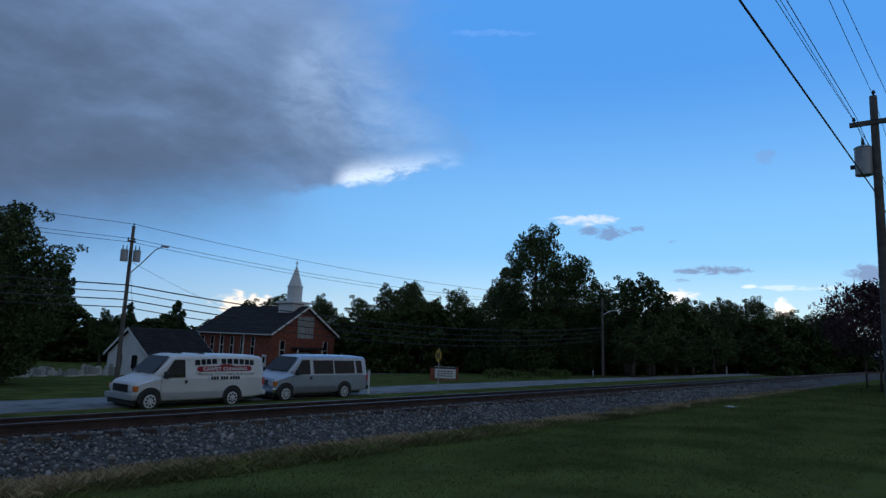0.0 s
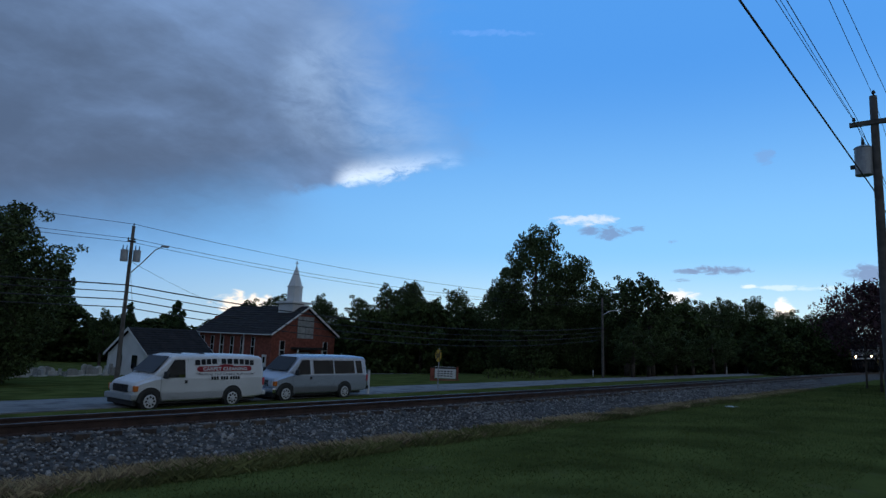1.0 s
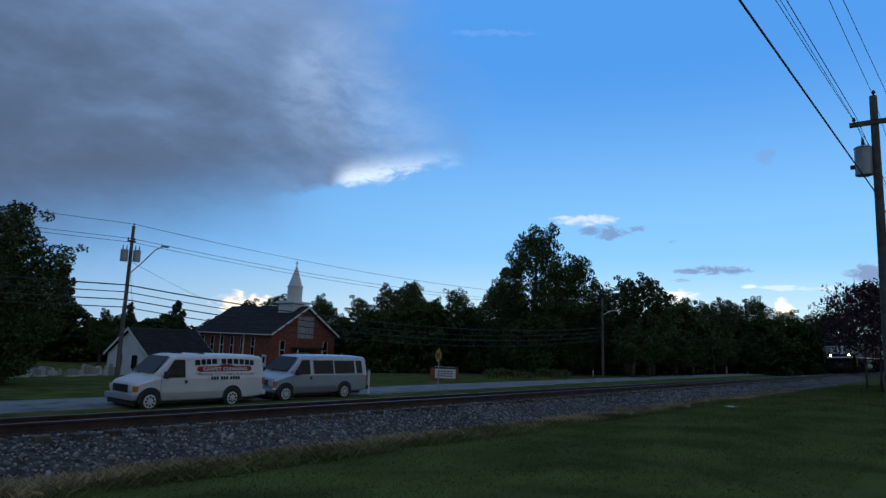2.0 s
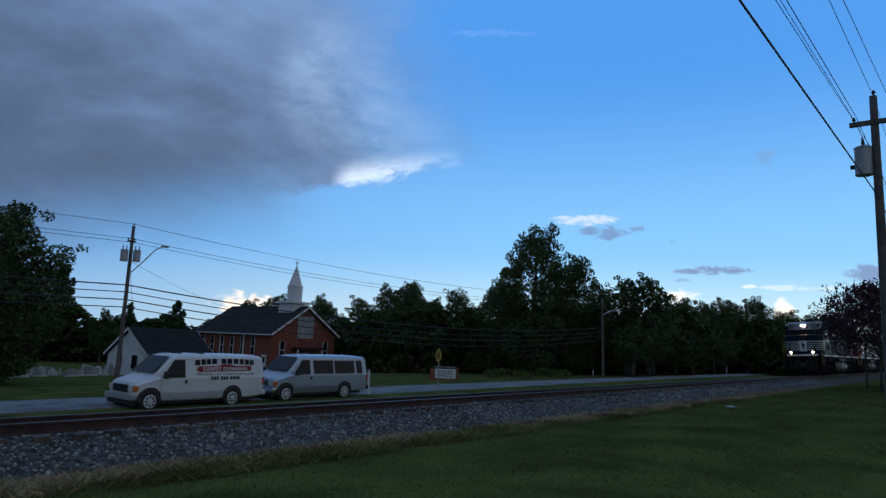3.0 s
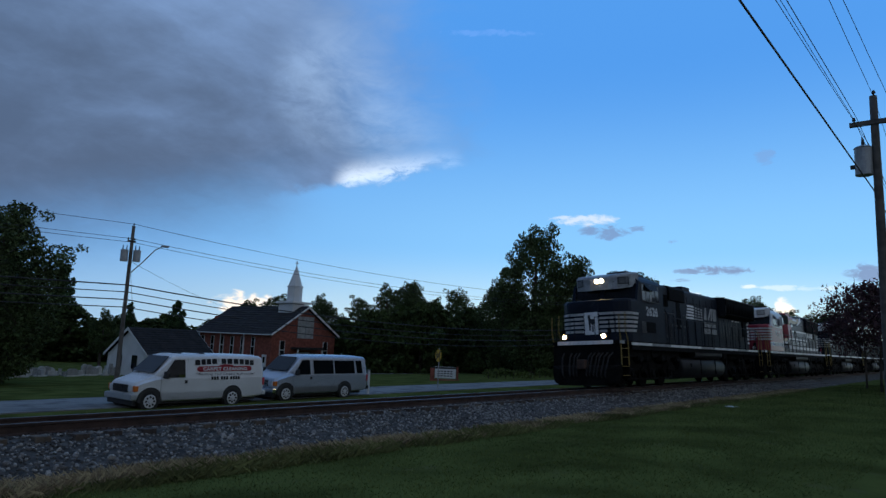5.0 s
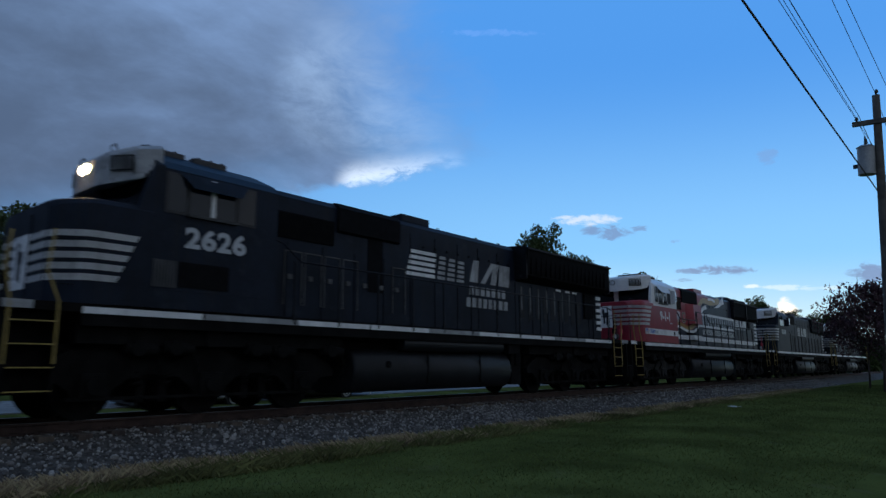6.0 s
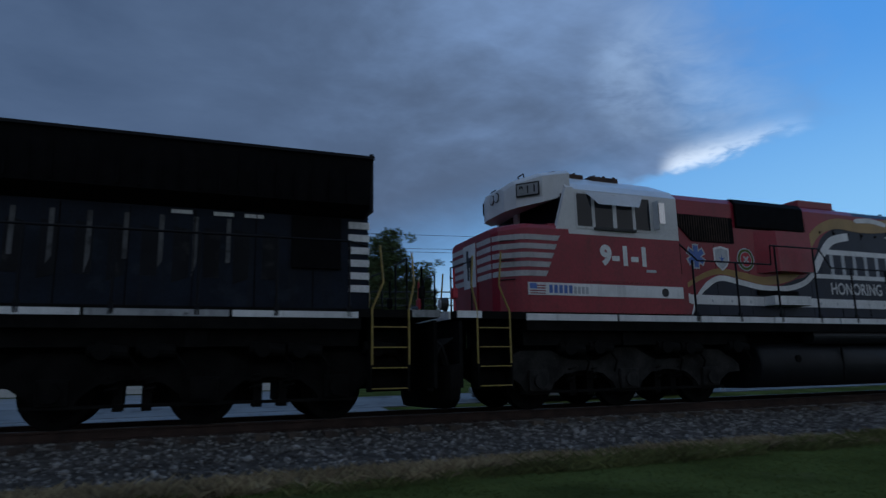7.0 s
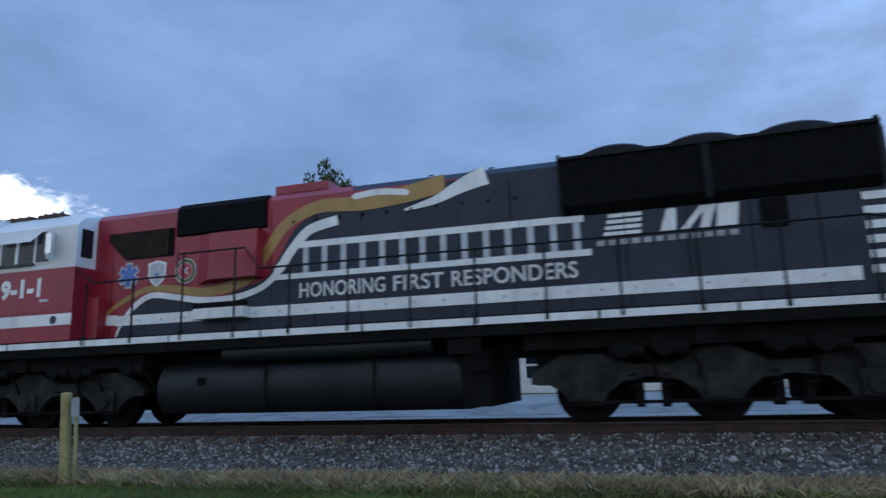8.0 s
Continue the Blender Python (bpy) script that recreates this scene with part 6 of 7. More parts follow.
def build_church():
    # front gable looks along local +x
    at_m = pose(58.3, 81.3, -3.35, 0, 0, -87.0)
    ch = gable_house("church", "red brick church with dark roof and white steeple", "church", at_m, 16.5, 11.5, 5.1, 3.7, "mortar", "shingle", 0.5)
    for k in range(6):
        window(ch, -7.0 + k * 2.3, -5.75, 1.9, 0.75, 2.5)
    for k in range(3):
        part("downpipe", boxes((-8.0 + k * 5.2, -7.9 + k * 5.2, -5.9, -5.8, 0, 4.9)), "siding", ch, "white downpipe")
    d = part("side_door", boxes((6.6, 7.5, -5.82, -5.74, -0.1, 2.2)), "siding", ch, "white side door")
    part("door_pane", boxes((6.85, 7.25, -5.84, -5.81, 1.1, 1.9)), "cabglass", d)
    part("gable_panel", boxes((8.23, 8.33, -1.45, 1.45, 4.5, 7.5)), "stonegrave", ch, "white panel in the gable")
    part("cross", boxes((8.33, 8.41, -0.08, 0.08, 4.7, 7.3), (8.33, 8.41, -0.9, 0.9, 6.3, 6.46)), "galv", ch, "grey cross on the gable")
    part("porch_roof", boxes((8.25, 9.7, -2.4, 2.4, 3.0, 3.3)), "shingle", ch)
    for y in (-2.2, 2.2):
        part("porch_post", boxes((9.4, 9.6, y - 0.1, y + 0.1, -0.2, 3.0)), "siding", ch)
    dr = part("front_door", boxes((8.23, 8.33, -0.95, 0.95, -0.1, 2.6)), "siding", ch, "white double door")
    for y in (-0.5, 0.5):
        part("door_pane", boxes((8.33, 8.35, y - 0.3, y + 0.3, 1.2, 2.3)), "cabglass", dr)
    for y in (-3.9, 3.9):
        window(ch, y, 8.25, 1.6, 0.9, 2.5, "x")
    # steeple
    x = 5.5
    st = part("steeple_base", boxes((x - 1.5, x + 1.5, -1.5, 1.5, 6.8, 9.2)), "siding", ch, "white steeple base")
    part("steeple_cornice", boxes((x - 1.75, x + 1.75, -1.75, 1.75, 9.3, 9.6)), "siding", st)
    bm = bmesh.new()
    cyl(bm, (x, 0, 9.6), (x, 0, 11.7), 1.05, seg=8)
    part("steeple_drum", bm, "siding", st)
    bm = bmesh.new()
    cyl(bm, (x, 0, 11.7), (x, 0, 11.85), 1.15, seg=8)
    cyl(bm, (x, 0, 11.85), (x, 0, 14.75), 1.0, 0.06, seg=8)
    part("spire", bm, "siding", st, "tapered white spire")
    part("spire_cross", boxes((x - 0.04, x + 0.04, -0.04, 0.04, 14.7, 15.5), (x - 0.04, x + 0.04, -0.3, 0.3, 15.1, 15.2)), "galv", st)
    part("chimney", boxes((-8.4, -7.9, -3.2, -2.6, 4.0, 7.3)), "mortar", ch, "brick chimney")
    # bricks of the nearest corner
    return ch


def build_white_house():
    h = gable_house("house", "small white house with grey roof behind the graves", "house", pose(37.6, 71.8, -3.7, 0, 0, 12.0), 8.6, 6.4, 2.6, 2.6, "siding", "shingle", 0.3)
    for y in (-0.2,):
        for yy in (-1.2, 1.2):
            part("window", boxes((-4.37, -4.31, yy - 0.4, yy + 0.4, 1.0, 2.4)), "cabglass", h, "dark window")
    window(h, -3.0, -3.2, 0.9, 0.9, 1.4)
    window(h, 1.0, -3.2, 0.9, 0.9, 1.4)
    part("porch", boxes((-4.2, 3.5, -4.7, -3.22, 2.4, 2.52)), "shingle", h)
    for x in (-4.3, -0.5, 3.3):
        part("porch_post", boxes((x - 0.07, x + 0.07, -4.65, -4.5, -0.3, 2.4)), "siding", h)


def build_clapboard_house():
    at_m = pose(-1.0, 38.8, -1.95)
    h = gable_house("clapboard_house", "white clapboard house across the road from the track", "house", at_m, 15.5, 6.0, 4.6, 1.2, "siding", "galv", 0.4)
    me = bpy.data.meshes.new("clapboard")
    bm = bmesh.new()
    prism(bm, [(-7.75, 0.0), (7.75, 0.0), (7.75, 0.24), (-7.75, 0.24)], -0.03, 0.0)
    for v in bm.verts:
        if v.co.z > 0.1 and v.co.y < -0.01:
            v.co.y = -0.008
    bmesh.ops.recalc_face_normals(bm, faces=bm.faces[:])
    bm.to_mesh(me)
    bm.free()
    me.materials.append(M["siding"])
    for k in range(20):
        c = new("clapboard", me)
        c.parent = h
        c.matrix_local = pose(0, -3.0, -0.2 + k * 0.24)
    part("foundation", boxes((-7.78, 7.78, -3.05, -3.0, -0.6, -0.2)), "mortar", h)
    for x in (-5.0, -1.2):
        window(h, x, -3.04, 1.0, 0.95, 1.5)


def build_graves():
    rng = random.Random(11)
    for i in range(46):
        x = rng.uniform(17, 35)
        y = rng.uniform(60, 68) + (x - 17) * 0.6
        z = ground_level(y)
        w, hh, d = rng.uniform(0.35, 0.7), rng.uniform(0.5, 1.15), rng.uniform(0.15, 0.3)
        g = thing("gravestone", rng.choice(["pale grey upright gravestone in the churchyard grass", "weathered light stone grave marker in the churchyard"]), "gravestone", pose(x, y, z, 0, 0, rng.uniform(-20, 20)), group="gravestones in the churchyard")
        bm = bmesh.new()
        kind = i % 3
        if kind == 0:
            prism(bm, [(-w / 2, 0.1), (w / 2, 0.1), (w / 2, hh * 0.75)] + arc(0, hh * 0.75, w / 2, 0, 180, 8)[1:-1] + [(-w / 2, hh * 0.75)], -d / 2, d / 2)
        elif kind == 1:
            softbox(bm, -w / 2, w / 2, -d / 2, d / 2, 0.1, hh * 0.8, 0.03)
        else:
            loft(bm, [(-0.0 - w * 0.28, [(-d, 0.1), (d, 0.1), (d * 0.6, hh * 1.25), (-d * 0.6, hh * 1.25)]), (w * 0.28, [(-d, 0.1), (d, 0.1), (d * 0.6, hh * 1.25), (-d * 0.6, hh * 1.25)])])
        bmesh.ops.recalc_face_normals(bm, faces=bm.faces[:])
        part("stone", bm, "stonegrave", g)
        part("plinth", boxes((-w * 0.65, w * 0.65, -d, d, -0.15, 0.12)), "stonegrave", g)


def build_signs():
    z = far_level(24.4)
    s = thing("warning_sign", "round yellow railway warning sign on a thin post", "road sign", pose(29.3, 24.3, z - 0.15, 0, 0, -112))
    bm = bmesh.new()
    cyl(bm, (0, 0, -0.2), (0, 0, 2.45), 0.03, seg=8)
    part("post", bm, "galv", s)
    bm = bmesh.new()
    cyl(bm, (0, -0.04, 2.0), (0, -0.055, 2.0), 0.36, seg=28)
    face = part("disc", bm, "signyellow", s, "yellow disc")
    bm = bmesh.new()
    for a in (45, -45):
        c, q = math.cos(radians(a)), math.sin(radians(a))
        prism(bm, [(0.36 * c - 0.04 * q, 2.0 + 0.36 * q + 0.04 * c), (-0.36 * c - 0.04 * q, 2.0 - 0.36 * q + 0.04 * c), (-0.36 * c + 0.04 * q, 2.0 - 0.36 * q - 0.04 * c), (0.36 * c + 0.04 * q, 2.0 + 0.36 * q - 0.04 * c)], -0.0585 - a * 0.00002, -0.05)
    bmesh.ops.recalc_face_normals(bm, faces=bm.faces[:])
    part("cross_mark", bm, "ink", face, "black cross")
    for dx in (-0.2, 0.2):
        lettering("R", 0.22, pose(dx - 0.075, -0.058, 1.92) @ FACING, "ink", face, "lettering", 1.0, 0.006)
    # church notice board of brick and white panel
    y = 33.0
    b = thing("notice_board", "white notice board on a low brick base", "sign", pose(40.6, y, far_level(y) - 0.1, 0, 0, -52) @ Matrix.Diagonal((0.66, 0.66, 0.8, 1)))
    part("brick_base", boxes((-1.7, 1.7, -0.25, 0.25, -0.3, 0.25), (-1.75, -1.25, -0.27, 0.27, -0.3, 1.3), (1.35, 1.6, -0.2, 0.2, -0.3, 1.5)), "mortar", b, "red brick base")
    bd = part("board", boxes((-1.2, 1.3, -0.08, 0.08, 0.35, 1.45)), "siding", b, "white board")
    part("header", boxes((-1.2, 1.3, -0.095, -0.085, 1.25, 1.42)), "trim", bd)
    for r in range(3):
        for i in range(5):
            part("letter_bar", boxes((-0.9 + i * 0.38, -0.62 + i * 0.38, -0.095, -0.085, 0.52 + r * 0.22, 0.62 + r * 0.22)), "ink", bd)
    for x, y, hh, mt, words in ((22.6, 23.1, 1.15, "siding", "white marker post beside the parked van"), (46.0, 55.0, 0.8, "siding", "white post on the church lawn"), (66.0, 33.0, 0.7, "siding", "small white post by the drive"), (95.0, 27.6, 1.0, "siding", "white post by the road"), (103.0, 27.0, 1.0, "siding", "white post by the road"), (112.0, 27.0, 1.2, "siding", "white post by the road")):
        p = thing("marker_post", words, "post", pose(x, y, ground_level(y)))
        bm = bmesh.new()
        softbox(bm, -0.06, 0.06, -0.04, 0.04, -0.2, hh, 0.015)
        q = part("post", bm, mt, p)
        part("cap", boxes((-0.065, 0.065, -0.045, 0.045, hh - 0.06, hh)), "galv", q)
    p = thing("marker_post", "yellow railway marker post with steel stake at the lawn's edge", "post", pose(-8.75, 8.25, -0.55))
    bm = bmesh.new()
    softbox(bm, -0.075, 0.075, -0.05, 0.05, -0.2, 1.42, 0.03)
    part("post", bm, "stakeyellow", p, "flat yellow plastic post")
    stake = part("stake", boxes((0.18, 0.22, -0.02, 0.02, -0.2, 1.35)), "stakeyellow", p, "thin tan stake")
    part("plate", boxes((0.14, 0.28, -0.045, -0.022, 1.05, 1.34)), "galv", stake, "small grey plate")
    # litter on the stones
    for x, y, sx, rz in ((27.5, 8.6, 0.45, 20), (24.0, 6.8, 0.25, -10)):
        bm = bmesh.new()
        rows = [[bm.verts.new((i * 0.1, j * 0.1, 0.05 * noise.noise((i * 0.9, j * 0.9, x)) + 0.04)) for j in range(4)] for i in range(6)]
        for a, c in zip(rows, rows[1:]):
            for j in range(3):
                bm.faces.new((a[j], c[j], c[j + 1], a[j + 1]))
        bmesh.ops.solidify(bm, geom=bm.faces[:], thickness=0.008)
        o = mesh_object("paper_litter", bm, M["siding"])
        o.matrix_world = pose(x, y, max(ground_level(y), bed_level(y) if 8.9 < y < 15.2 else -9) + 0.01, 0, 0, rz)
        tagged(o, "crumpled white litter lying by the track", "litter")
    # car far along the road
    c = thing("car", "distant pale blue parked car under the trees", "car", pose(82.0, 36.0, ground_level(36.0), 0, 0, 10))
    bm = bmesh.new()
    ring = lambda x, z, w: (x, mirror([(w, 0.3), (w, 0.85), (w * 0.8, z)]))
    loft(bm, [ring(0, 0.9, 0.8), ring(1.1, 1.0, 0.88), ring(1.7, 1.42, 0.88), ring(3.2, 1.42, 0.88), ring(3.9, 1.05, 0.88), ring(4.5, 0.95, 0.8)])
    part("body", bm, "vansilver", c)
    part("side_window", boxes((1.7, 3.2, -0.9, -0.80, 1.0, 1.3)), "vanglass", c)
    for x in (0.9, 3.6):
        bm = bmesh.new()
        cyl(bm, (x, -0.9, 0.32), (x, -0.7, 0.32), 0.32, seg=16)
        part("wheel", bm, "tyre", c)


# ---------------------------------------------------------------- trees
def leaves(rng, clumps, count, size, flat=0.8):
    """Leaf quads scattered in clumps of (x, y, z, radius)."""
    w = np.array([c[3] ** 2 for c in clumps])
    pick = rng.choice(len(clumps), count, p=w / w.sum())
    c = np.array(clumps)[pick]
    d = rng.normal(size=(count, 3))
    d /= np.linalg.norm(d, axis=1, keepdims=True)
    r = c[:, 3:4] * rng.uniform(0.25, 1.0, (count, 1)) ** 0.45
    p = c[:, :3] + d * r * (1, 1, flat)
    a = rng.normal(size=(count, 3))
    a /= np.linalg.norm(a, axis=1, keepdims=True)
    b = np.cross(a, rng.normal(size=(count, 3)))
    b /= np.linalg.norm(b, axis=1, keepdims=True)
    s = size * rng.uniform(0.6, 1.4, (count, 1))
    a, b = a * s, b * s * 0.6
    v = np.stack([p - a, p + b, p + a, p - b], 1).reshape(-1, 3)
    return v, np.arange(count * 4).reshape(-1, 4)


def tree(seed, label, height, spread, trunk, count, leaf, mat="leaf", crown_low=0.25, top=1.0, lobes=26, category="tree"):
    rng = np.random.default_rng(seed)
    t = thing("tree", label, category)
    bm = bmesh.new()
    limbs = []
    bend = rng.uniform(-0.05, 0.05, 2) * height
    knots = [(0, 0, -0.5), (bend[0] * 0.2, bend[1] * 0.2, height * 0.25), (bend[0] * 0.6, bend[1] * 0.6, height * 0.55), (bend[0], bend[1], height * 0.86)]
    radii = [trunk * 1.25, trunk, trunk * 0.62, trunk * 0.15]
    for i in range(3):
        cyl(bm, knots[i], knots[i + 1], radii[i], radii[i + 1], seg=9, caps=i == 0)
    clumps = []
    for i in range(lobes):
        f = (i + 0.5) / lobes
        z = height * (crown_low + (1 - crown_low) * f * 0.97)
        wide = spread * math.sin(math.pi * min(1.0, 0.16 + 0.80 * f) ** top) ** 0.75
        a = i * 2.4 + rng.uniform(-0.5, 0.5)
        rr = wide * rng.uniform(0.45, 0.95) * (1.0 if f < 0.8 else 0.6)
        r = spread * rng.uniform(0.20, 0.36) * (1.0 if f < 0.8 else 0.75)
        x, y = bend[0] * f + rr * math.cos(a) * 0.8, bend[1] * f + rr * math.sin(a) * 0.8
        clumps.append((x, y, z - r * 0.3, r))
        base = Vector((bend[0] * f * 0.7, bend[1] * f * 0.7, max(height * 0.15, z - rr * 0.75)))
        mid = base.lerp(Vector((x, y, z - r * 0.4)), 0.5) + Vector((0, 0, rr * 0.06))
        cyl(bm, base, mid, trunk * 0.28 * (1.1 - f), trunk * 0.18 * (1.1 - f), seg=6, caps=False)
        cyl(bm, mid, (x, y, z - r * 0.4), trunk * 0.18 * (1.1 - f), 0.02, seg=5, caps=False)
        for _ in range(2):
            e = Vector((x, y, z)) + Vector(rng.normal(size=3)) * r * 0.6
            cyl(bm, (x, y, z - r * 0.4), e, 0.03, 0.01, seg=4, caps=False)
        for _ in range(3):
            q = np.clip(rng.normal(size=3), -1.1, 1.1) * r * 0.8
            clumps.append((x + q[0], y + q[1], z + q[2] * 0.7, r * rng.uniform(0.3, 0.5)))
    clumps = [c for c in clumps if c[2] + c[3] < height * 1.06]
    part("trunk", bm, "bark", t, "brown trunk and limbs", smooth=True)
    v, f = leaves(rng, clumps, count, leaf)
    soup("crown", v, f, mat, t)["label"] = "crown of many leaves"
    return t


def plant(proto, x, y, z, s=1.0, turn=0.0, wide=1.0, label=""):
    ob = copy_thing(proto, pose(x, y, z, 0, 0, turn) @ Matrix.Diagonal((s * wide, s * wide, s, 1)))
    if label:
        ob["label"] = label
    return ob


def put(proto, x, y, s=1.0, turn=0.0, wide=1.0):
    proto.matrix_world = pose(x, y, ground_level(y), 0, 0, turn) @ Matrix.Diagonal((s * wide, s * wide, s, 1))
    return proto


def spot(px, dist):
    """A place at that many metres along a heading, in degrees to the left of +y."""
    return -math.sin(radians(px)) * dist, math.cos(radians(px)) * dist


def build_trees():
    broad = tree(1, "tall broad oak with dense green crown", 14.0, 6.2, 0.40, 15500, 0.155, "leaf", 0.12)
    oak = tree(17, "tall round oak with dense dark crown", 15.0, 6.6, 0.42, 36000, 0.135, "leaf", 0.10, 1.45, 46)
    woods = tree(2, "dark leafy tree in the edge of the woods", 12.0, 6.0, 0.32, 4800, 0.38, "leafdark", 0.0, 1.0, 30)
    slim = tree(3, "loose-crowned tree standing above the woods", 13.0, 4.2, 0.30, 9000, 0.15, "leaf", 0.28)
    ever = tree(4, "tall dark pine with ragged crown", 15.0, 3.2, 0.28, 8000, 0.20, "pine", 0.22, 0.55, 28)
    low = tree(5, "low dense woodland tree with hanging foliage", 8.0, 5.0, 0.22, 6000, 0.28, "leafdark", 0.0, 0.9, 24)
    myrtle = tree(6, "crape myrtle with dark purple leaves by the track", 5.6, 3.3, 0.06, 7000, 0.075, "myrtle", 0.48, 0.9, 36)
    # the named trees of the skyline: heading, distance, height, width factor, kind
    rows = [
        (oak, -15.7, 46, 10.4, 1.0), (oak, -17.0, 50, 7.6, 0.85), (oak, -10.5, 52, 12.0, 1.1), (slim, -23.3, 100, 7.5, 1.0), (ever, -25.0, 95, 8.7, 0.8), (ever, -28.3, 95, 9.3, 1.0), (slim, -34.0, 125, 11.1, 1.4),
        (slim, -36.0, 125, 12.3, 1.4), (slim, -40.3, 125, 11.7, 1.3), (slim, -43.4, 110, 11.8, 1.2), (slim, -45.9, 105, 13.4, 1.0), (broad, -48.1, 105, 14.0, 0.65), (slim, -49.5, 100, 11.0, 0.9),
        (broad, -52.0, 95, 9.0, 0.8), (broad, -54.4, 90, 11.3, 0.8), (oak, -58.3, 78, 17.2, 0.78), (oak, -61.6, 80, 13.9, 0.72), (oak, -55.6, 84, 11.6, 0.72), (broad, -64.3, 84, 10.5, 0.8), (slim, -66.2, 78, 11.1, 1.2), (slim, -68.2, 78, 11.2, 1.1),
        (oak, -70.2, 110, 11.4, 1.0), (oak, -72.2, 112, 11.0, 0.95), (oak, -74.2, 115, 11.5, 1.0), (oak, -76.2, 120, 11.9, 1.0), (oak, -78.0, 124, 10.0, 1.1), (slim, -80.0, 125, 9.6, 1.5), (low, -81.6, 115, 7.6, 1.1)]
    base = {broad: 14.0, oak: 15.0, woods: 12.0, slim: 13.0, ever: 15.0, low: 8.0}
    for i, (kind, az, dist, height, wide) in enumerate(rows):
        x, y = spot(az, dist)
        plant(kind, x, y, ground_level(y), height / base[kind], i * 67.0, wide)
    rng = random.Random(5)
    # the wood behind the church lawn, and the thicket along the road
    for i in range(46):
        az = -44.0 - i * 0.86 + rng.uniform(-0.5, 0.5)
        dist = rng.uniform(88, 104) if az > -62 else rng.uniform(80, 100) + max(0.0, -az - 66) * 2.2
        x, y = spot(az, dist)
        plant(woods if i % 3 else low, x, y, ground_level(y), rng.uniform(0.58, 0.80) * (1.0 if i % 3 else 1.3), rng.uniform(0, 360), rng.uniform(0.9, 1.15))
    for i in range(16):
        az = -16.0 - i * 1.75 + rng.uniform(-0.5, 0.5)
        dist = rng.uniform(105, 125)
        x, y = spot(az, dist)
        plant(woods if i % 2 else low, x, y, ground_level(y), rng.uniform(0.56, 0.72) * (1.0 if i % 2 else 1.2), rng.uniform(0, 360), 1.5)
    # small trees with visible trunks beside the road
    for i, (x, y) in enumerate([(64.4, 27.8), (69.3, 28.2), (76.8, 28.0), (84.0, 28.4), (91.4, 28.2), (97.0, 28.4), (106.0, 28.2), (114.0, 27.8), (122.0, 28.0)]):
        plant(slim, x, y, ground_level(y), rng.uniform(0.36, 0.46), i * 77.0, 1.5, "small roadside tree with dark trunk")
    # trees seen over the train across the road
    for kind, az, dist, height, wide in ((oak, -1.2, 60, 15.0, 0.95), (oak, 25.4, 52, 17.4, 0.66), (oak, 22.6, 56, 15.2, 0.6), (slim, 19.6, 55, 16.6, 0.8), (slim, 15.1, 70, 22.0, 0.7), (ever, -16.9, 60, 12.8, 0.9), (broad, 33.0, 60, 14.0, 0.9), (broad, 40.0, 60, 13.0, 1.0), (low, -12.0, 70, 8.0, 1.0), (broad, 48.0, 70, 11.0, 1.0), (broad, 58.0, 75, 11.0, 1.0)):
        x, y = spot(az, dist)
        plant(kind, x, y, ground_level(y), height / base[kind], az * 9, wide)
    put(myrtle, 44.0, 4.6, 1.10, 0, 1.0)
    plant(myrtle, 50.0, 6.0, -0.3, 1.05, 130, 0.8)
    plant(myrtle, 41.0, 1.6, -0.3, 0.8, 40, 1.2)
    plant(myrtle, 52.0, 1.5, -0.3, 1.15, 220)
    # unseen trees added behind the camera to cut reflections and darken the train's side
    for i in range(30):
        a = radians(100 + i * 5.6)
        d = rng.uniform(34, 48)
        x, y = -math.sin(a) * d * 1.6 + 14, math.cos(a) * d
        plant(woods, x, y, ground_level(y), rng.uniform(0.42, 0.6), i * 53.0, 2.0)
    # prototypes stand in the wood, too
    for kind, az, dist in ((broad, -52.0, 115), (oak, -47.0, 118), (woods, -60.0, 112), (slim, -40.0, 130), (ever, -20.0, 118), (low, -57.0, 92)):
        x, y = spot(az, dist)
        put(kind, x, y)
    # hedges
    for x, y, length in ((50.5, 33.5, 4.2), (57.5, 33.0, 3.0)):
        rngn = np.random.default_rng(int(x))
        cl = [(dx, dy, 0.45 + 0.1 * rngn.normal(), 0.45) for dx in np.linspace(-length / 2, length / 2, 8) for dy in (-0.3, 0.3)]
        hd = thing("hedge", "low trimmed hedge on the grass by the drive", "hedge", pose(x, y, ground_level(y), 0, 0, -30))
        v, f = leaves(rngn, cl, 1600, 0.07)
        soup("foliage", v, f, "hedge", hd)
        part("stems", boxes(*[(dx - 0.03, dx + 0.03, -0.03, 0.03, -0.1, 0.6) for dx in np.linspace(-length / 2, length / 2, 6)]), "bark", hd)


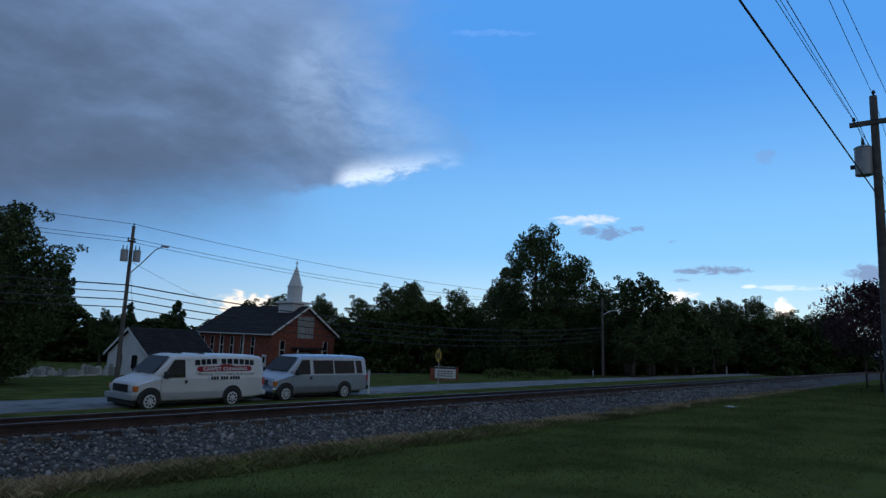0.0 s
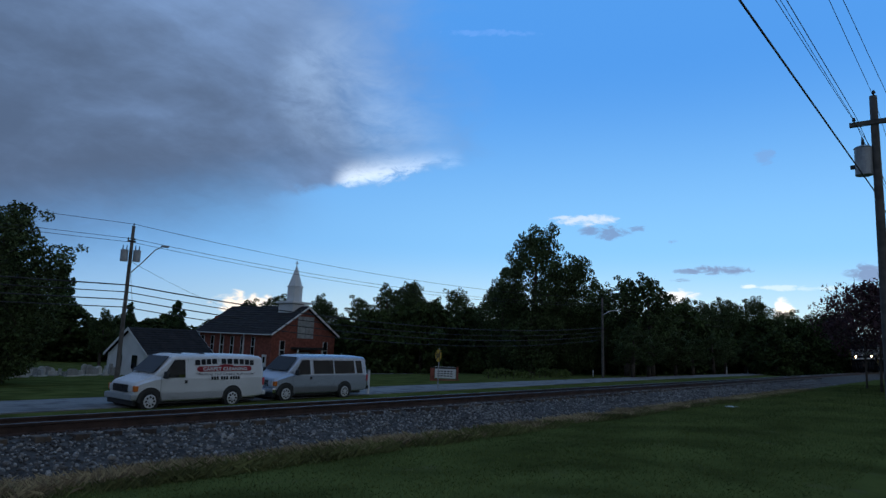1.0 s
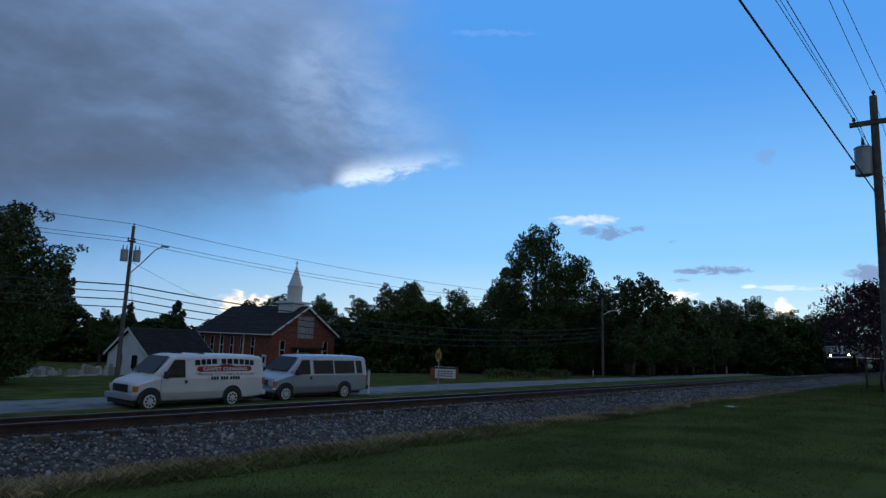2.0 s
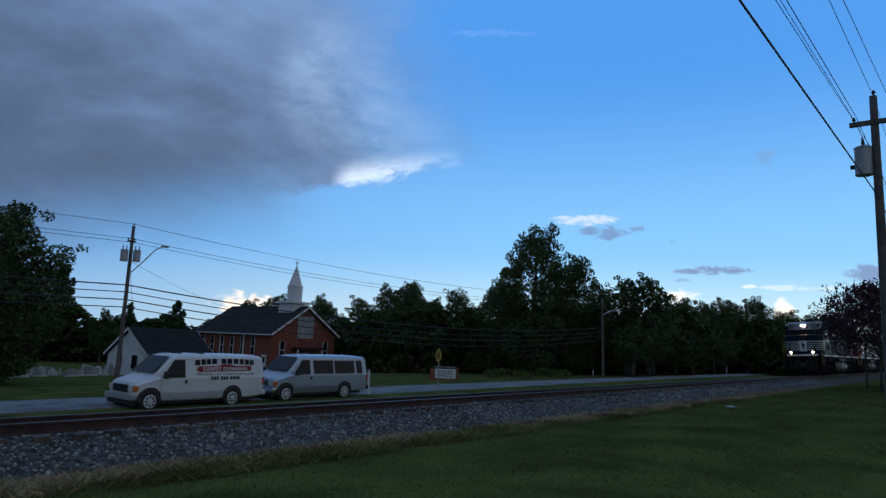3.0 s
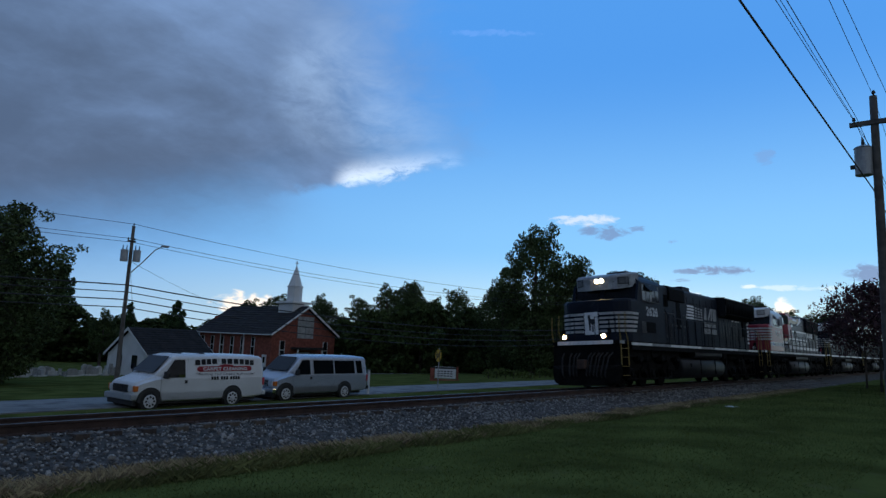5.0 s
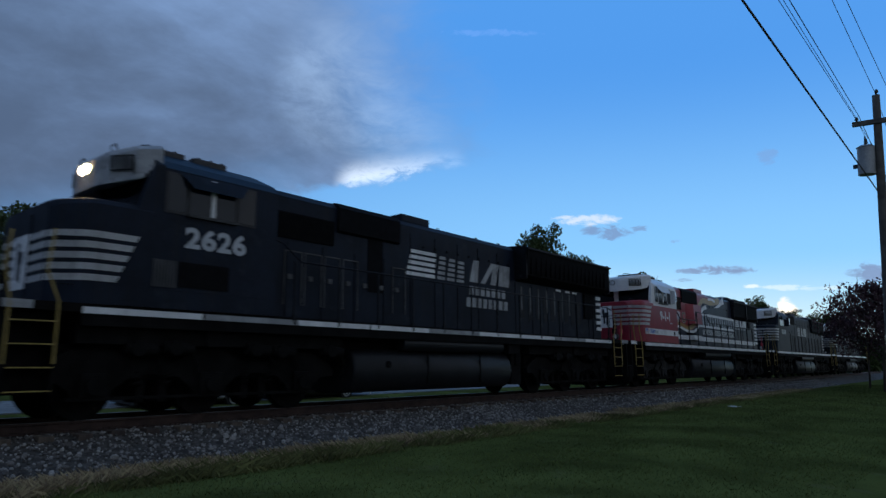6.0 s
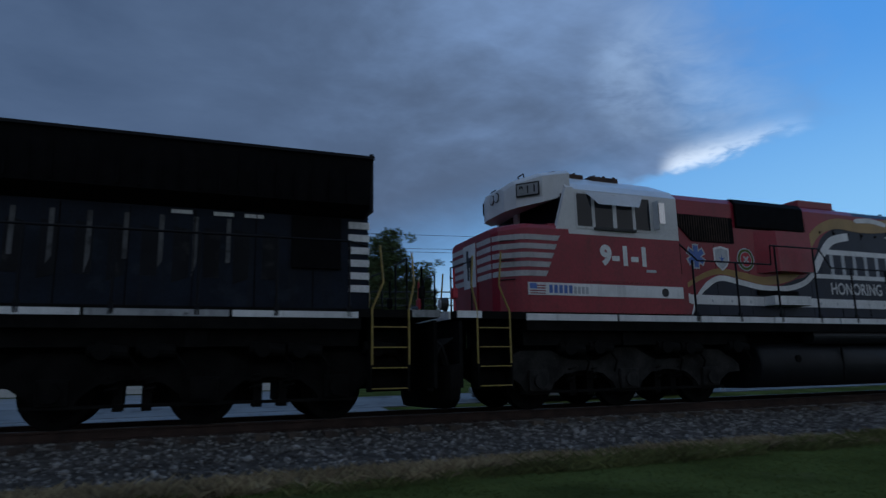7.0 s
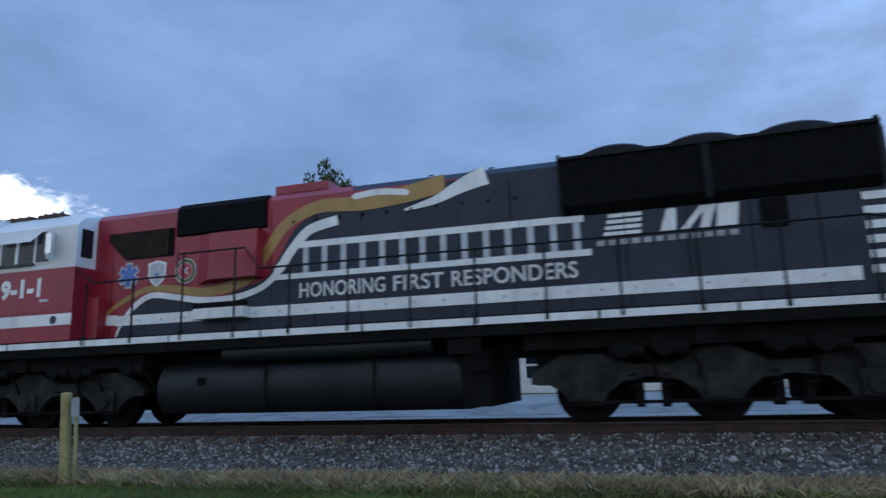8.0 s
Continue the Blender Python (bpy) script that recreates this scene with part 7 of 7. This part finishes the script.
def grass_patch(name, label, n, area, hlo, hhi, mat, seed, width=0.006, lean_amount=0.5, clump=0.0):
    rng = np.random.default_rng(seed)
    x = rng.uniform(area[0], area[1], n)
    y = rng.uniform(area[2], area[3], n)
    if clump:
        f = np.array([noise.noise((a * 0.7, b * 1.4, 2.0 + seed)) for a, b in zip(x, y)])
        keep = f > rng.uniform(-0.35, clump, n)
        x, y = x[keep], y[keep]
        n = len(x)
    z = np.array([(max(ground_level(b), bed_level(b)) if 8.9 < b < 15.2 else ground_level(b)) - 0.012 + 0.012 * noise.noise((a * 0.35, b * 0.35, 3.0)) * (b < 8.9) for a, b in zip(x, y)])
    h = rng.uniform(hlo, hhi, n)
    a = rng.uniform(0, 6.283, n)
    la = rng.normal(0, lean_amount, (n, 2)) * h[:, None]
    dx, dy = np.cos(a) * width, np.sin(a) * width
    p0 = np.stack([x - dx, y - dy, z], 1)
    p1 = np.stack([x + dx, y + dy, z], 1)
    p2 = np.stack([x + la[:, 0] * 0.35 + dx * 0.7, y + la[:, 1] * 0.35 + dy * 0.7, z + h * 0.6], 1)
    p3 = np.stack([x + la[:, 0], y + la[:, 1], z + h], 1)
    v = np.stack([p0, p1, p2, p3], 1).reshape(-1, 3)
    ob = soup(name, v, np.arange(n * 4).reshape(-1, 4), mat)
    return tagged(ob, label, "grass", kind="stuff")


build_church()
build_white_house()
build_clapboard_house()
build_graves()
build_signs()
build_trees()
grass_patch("lawn_grass", "short mown green grass blades of the lawn", 110000, (0.5, 26, 1.5, 8.4), 0.02, 0.046, "blade", 1, 0.004)
grass_patch("lawn_grass", "short mown green grass blades of the lawn", 45000, (26, 60, 0.0, 8.2), 0.03, 0.07, "blade", 12, 0.009)
grass_patch("lawn_grass", "short mown green grass blades of the lawn", 40000, (-9, 3.5, 5.5, 8.6), 0.015, 0.05, "blade", 2, 0.004)
grass_patch("tall_grass", "uncut green grass along the ballast", 70000, (-12, 45, 7.9, 9.15), 0.04, 0.15, "rank", 3, 0.0018, 0.7, 0.4)
grass_patch("dry_grass", "dry straw-coloured grass along the ballast", 85000, (-12, 45, 8.2, 9.4), 0.04, 0.17, "dry", 4, 0.0013, 0.8, 0.5)
grass_patch("tall_grass", "green tussocks of uncut grass along the ballast", 15000, (4.5, 13.0, 8.05, 9.0), 0.06, 0.22, "rank", 8, 0.002, 0.6, 0.6)
grass_patch("dry_grass", "dry straw-coloured seed heads along the ballast", 17000, (1.0, 10.5, 8.4, 9.3), 0.06, 0.22, "dry", 9, 0.0016, 0.5, 0.25)
grass_patch("dry_grass", "dry straw-coloured seed heads along the ballast", 22000, (-10.0, 1.0, 8.3, 9.0), 0.08, 0.24, "dry", 10, 0.0016, 0.5, 0.4)
grass_patch("tall_grass", "uncut grass on the verge behind the track", 16000, (-12, 60, 15.8, 21.0), 0.06, 0.18, "rank", 5, 0.006, 0.5, 0.5)
build_track()


# ---------------------------------------------------------------- what moves
def motions():
    path = [(0.0, 119.65), (0.5, 110.6), (1.0, 101.8), (1.5, 93.0), (2.2, 80.1), (2.8, 68.8), (3.0, 65.1), (3.5, 55.7), (4.0, 45.8), (4.5, 35.75), (5.2, 20.7), (5.8, 8.4), (6.0, 4.29), (6.5, -5.6), (7.0, -15.85), (7.2, -20.0), (7.5, -26.4), (7.8, -32.75), (8.0, -37.0)]
    for ob, back in TRAIN:
        walk(ob, [(t, pose(x + back, TRACK_Y, TRACK_Z, CANT, 0, 0)) for t, x in path])
    ts, xs = [p[0] for p in path], [p[1] for p in path]
    times = [i / 30 for i in range(0, 241)]
    for w, x0 in WHEELSETS:
        walk(w, [(t, pose(x0, 0, 0.508, 0, math.degrees((float(np.interp(t, ts, xs)) - xs[0]) / 0.508), 0)) for t in times])


motions()
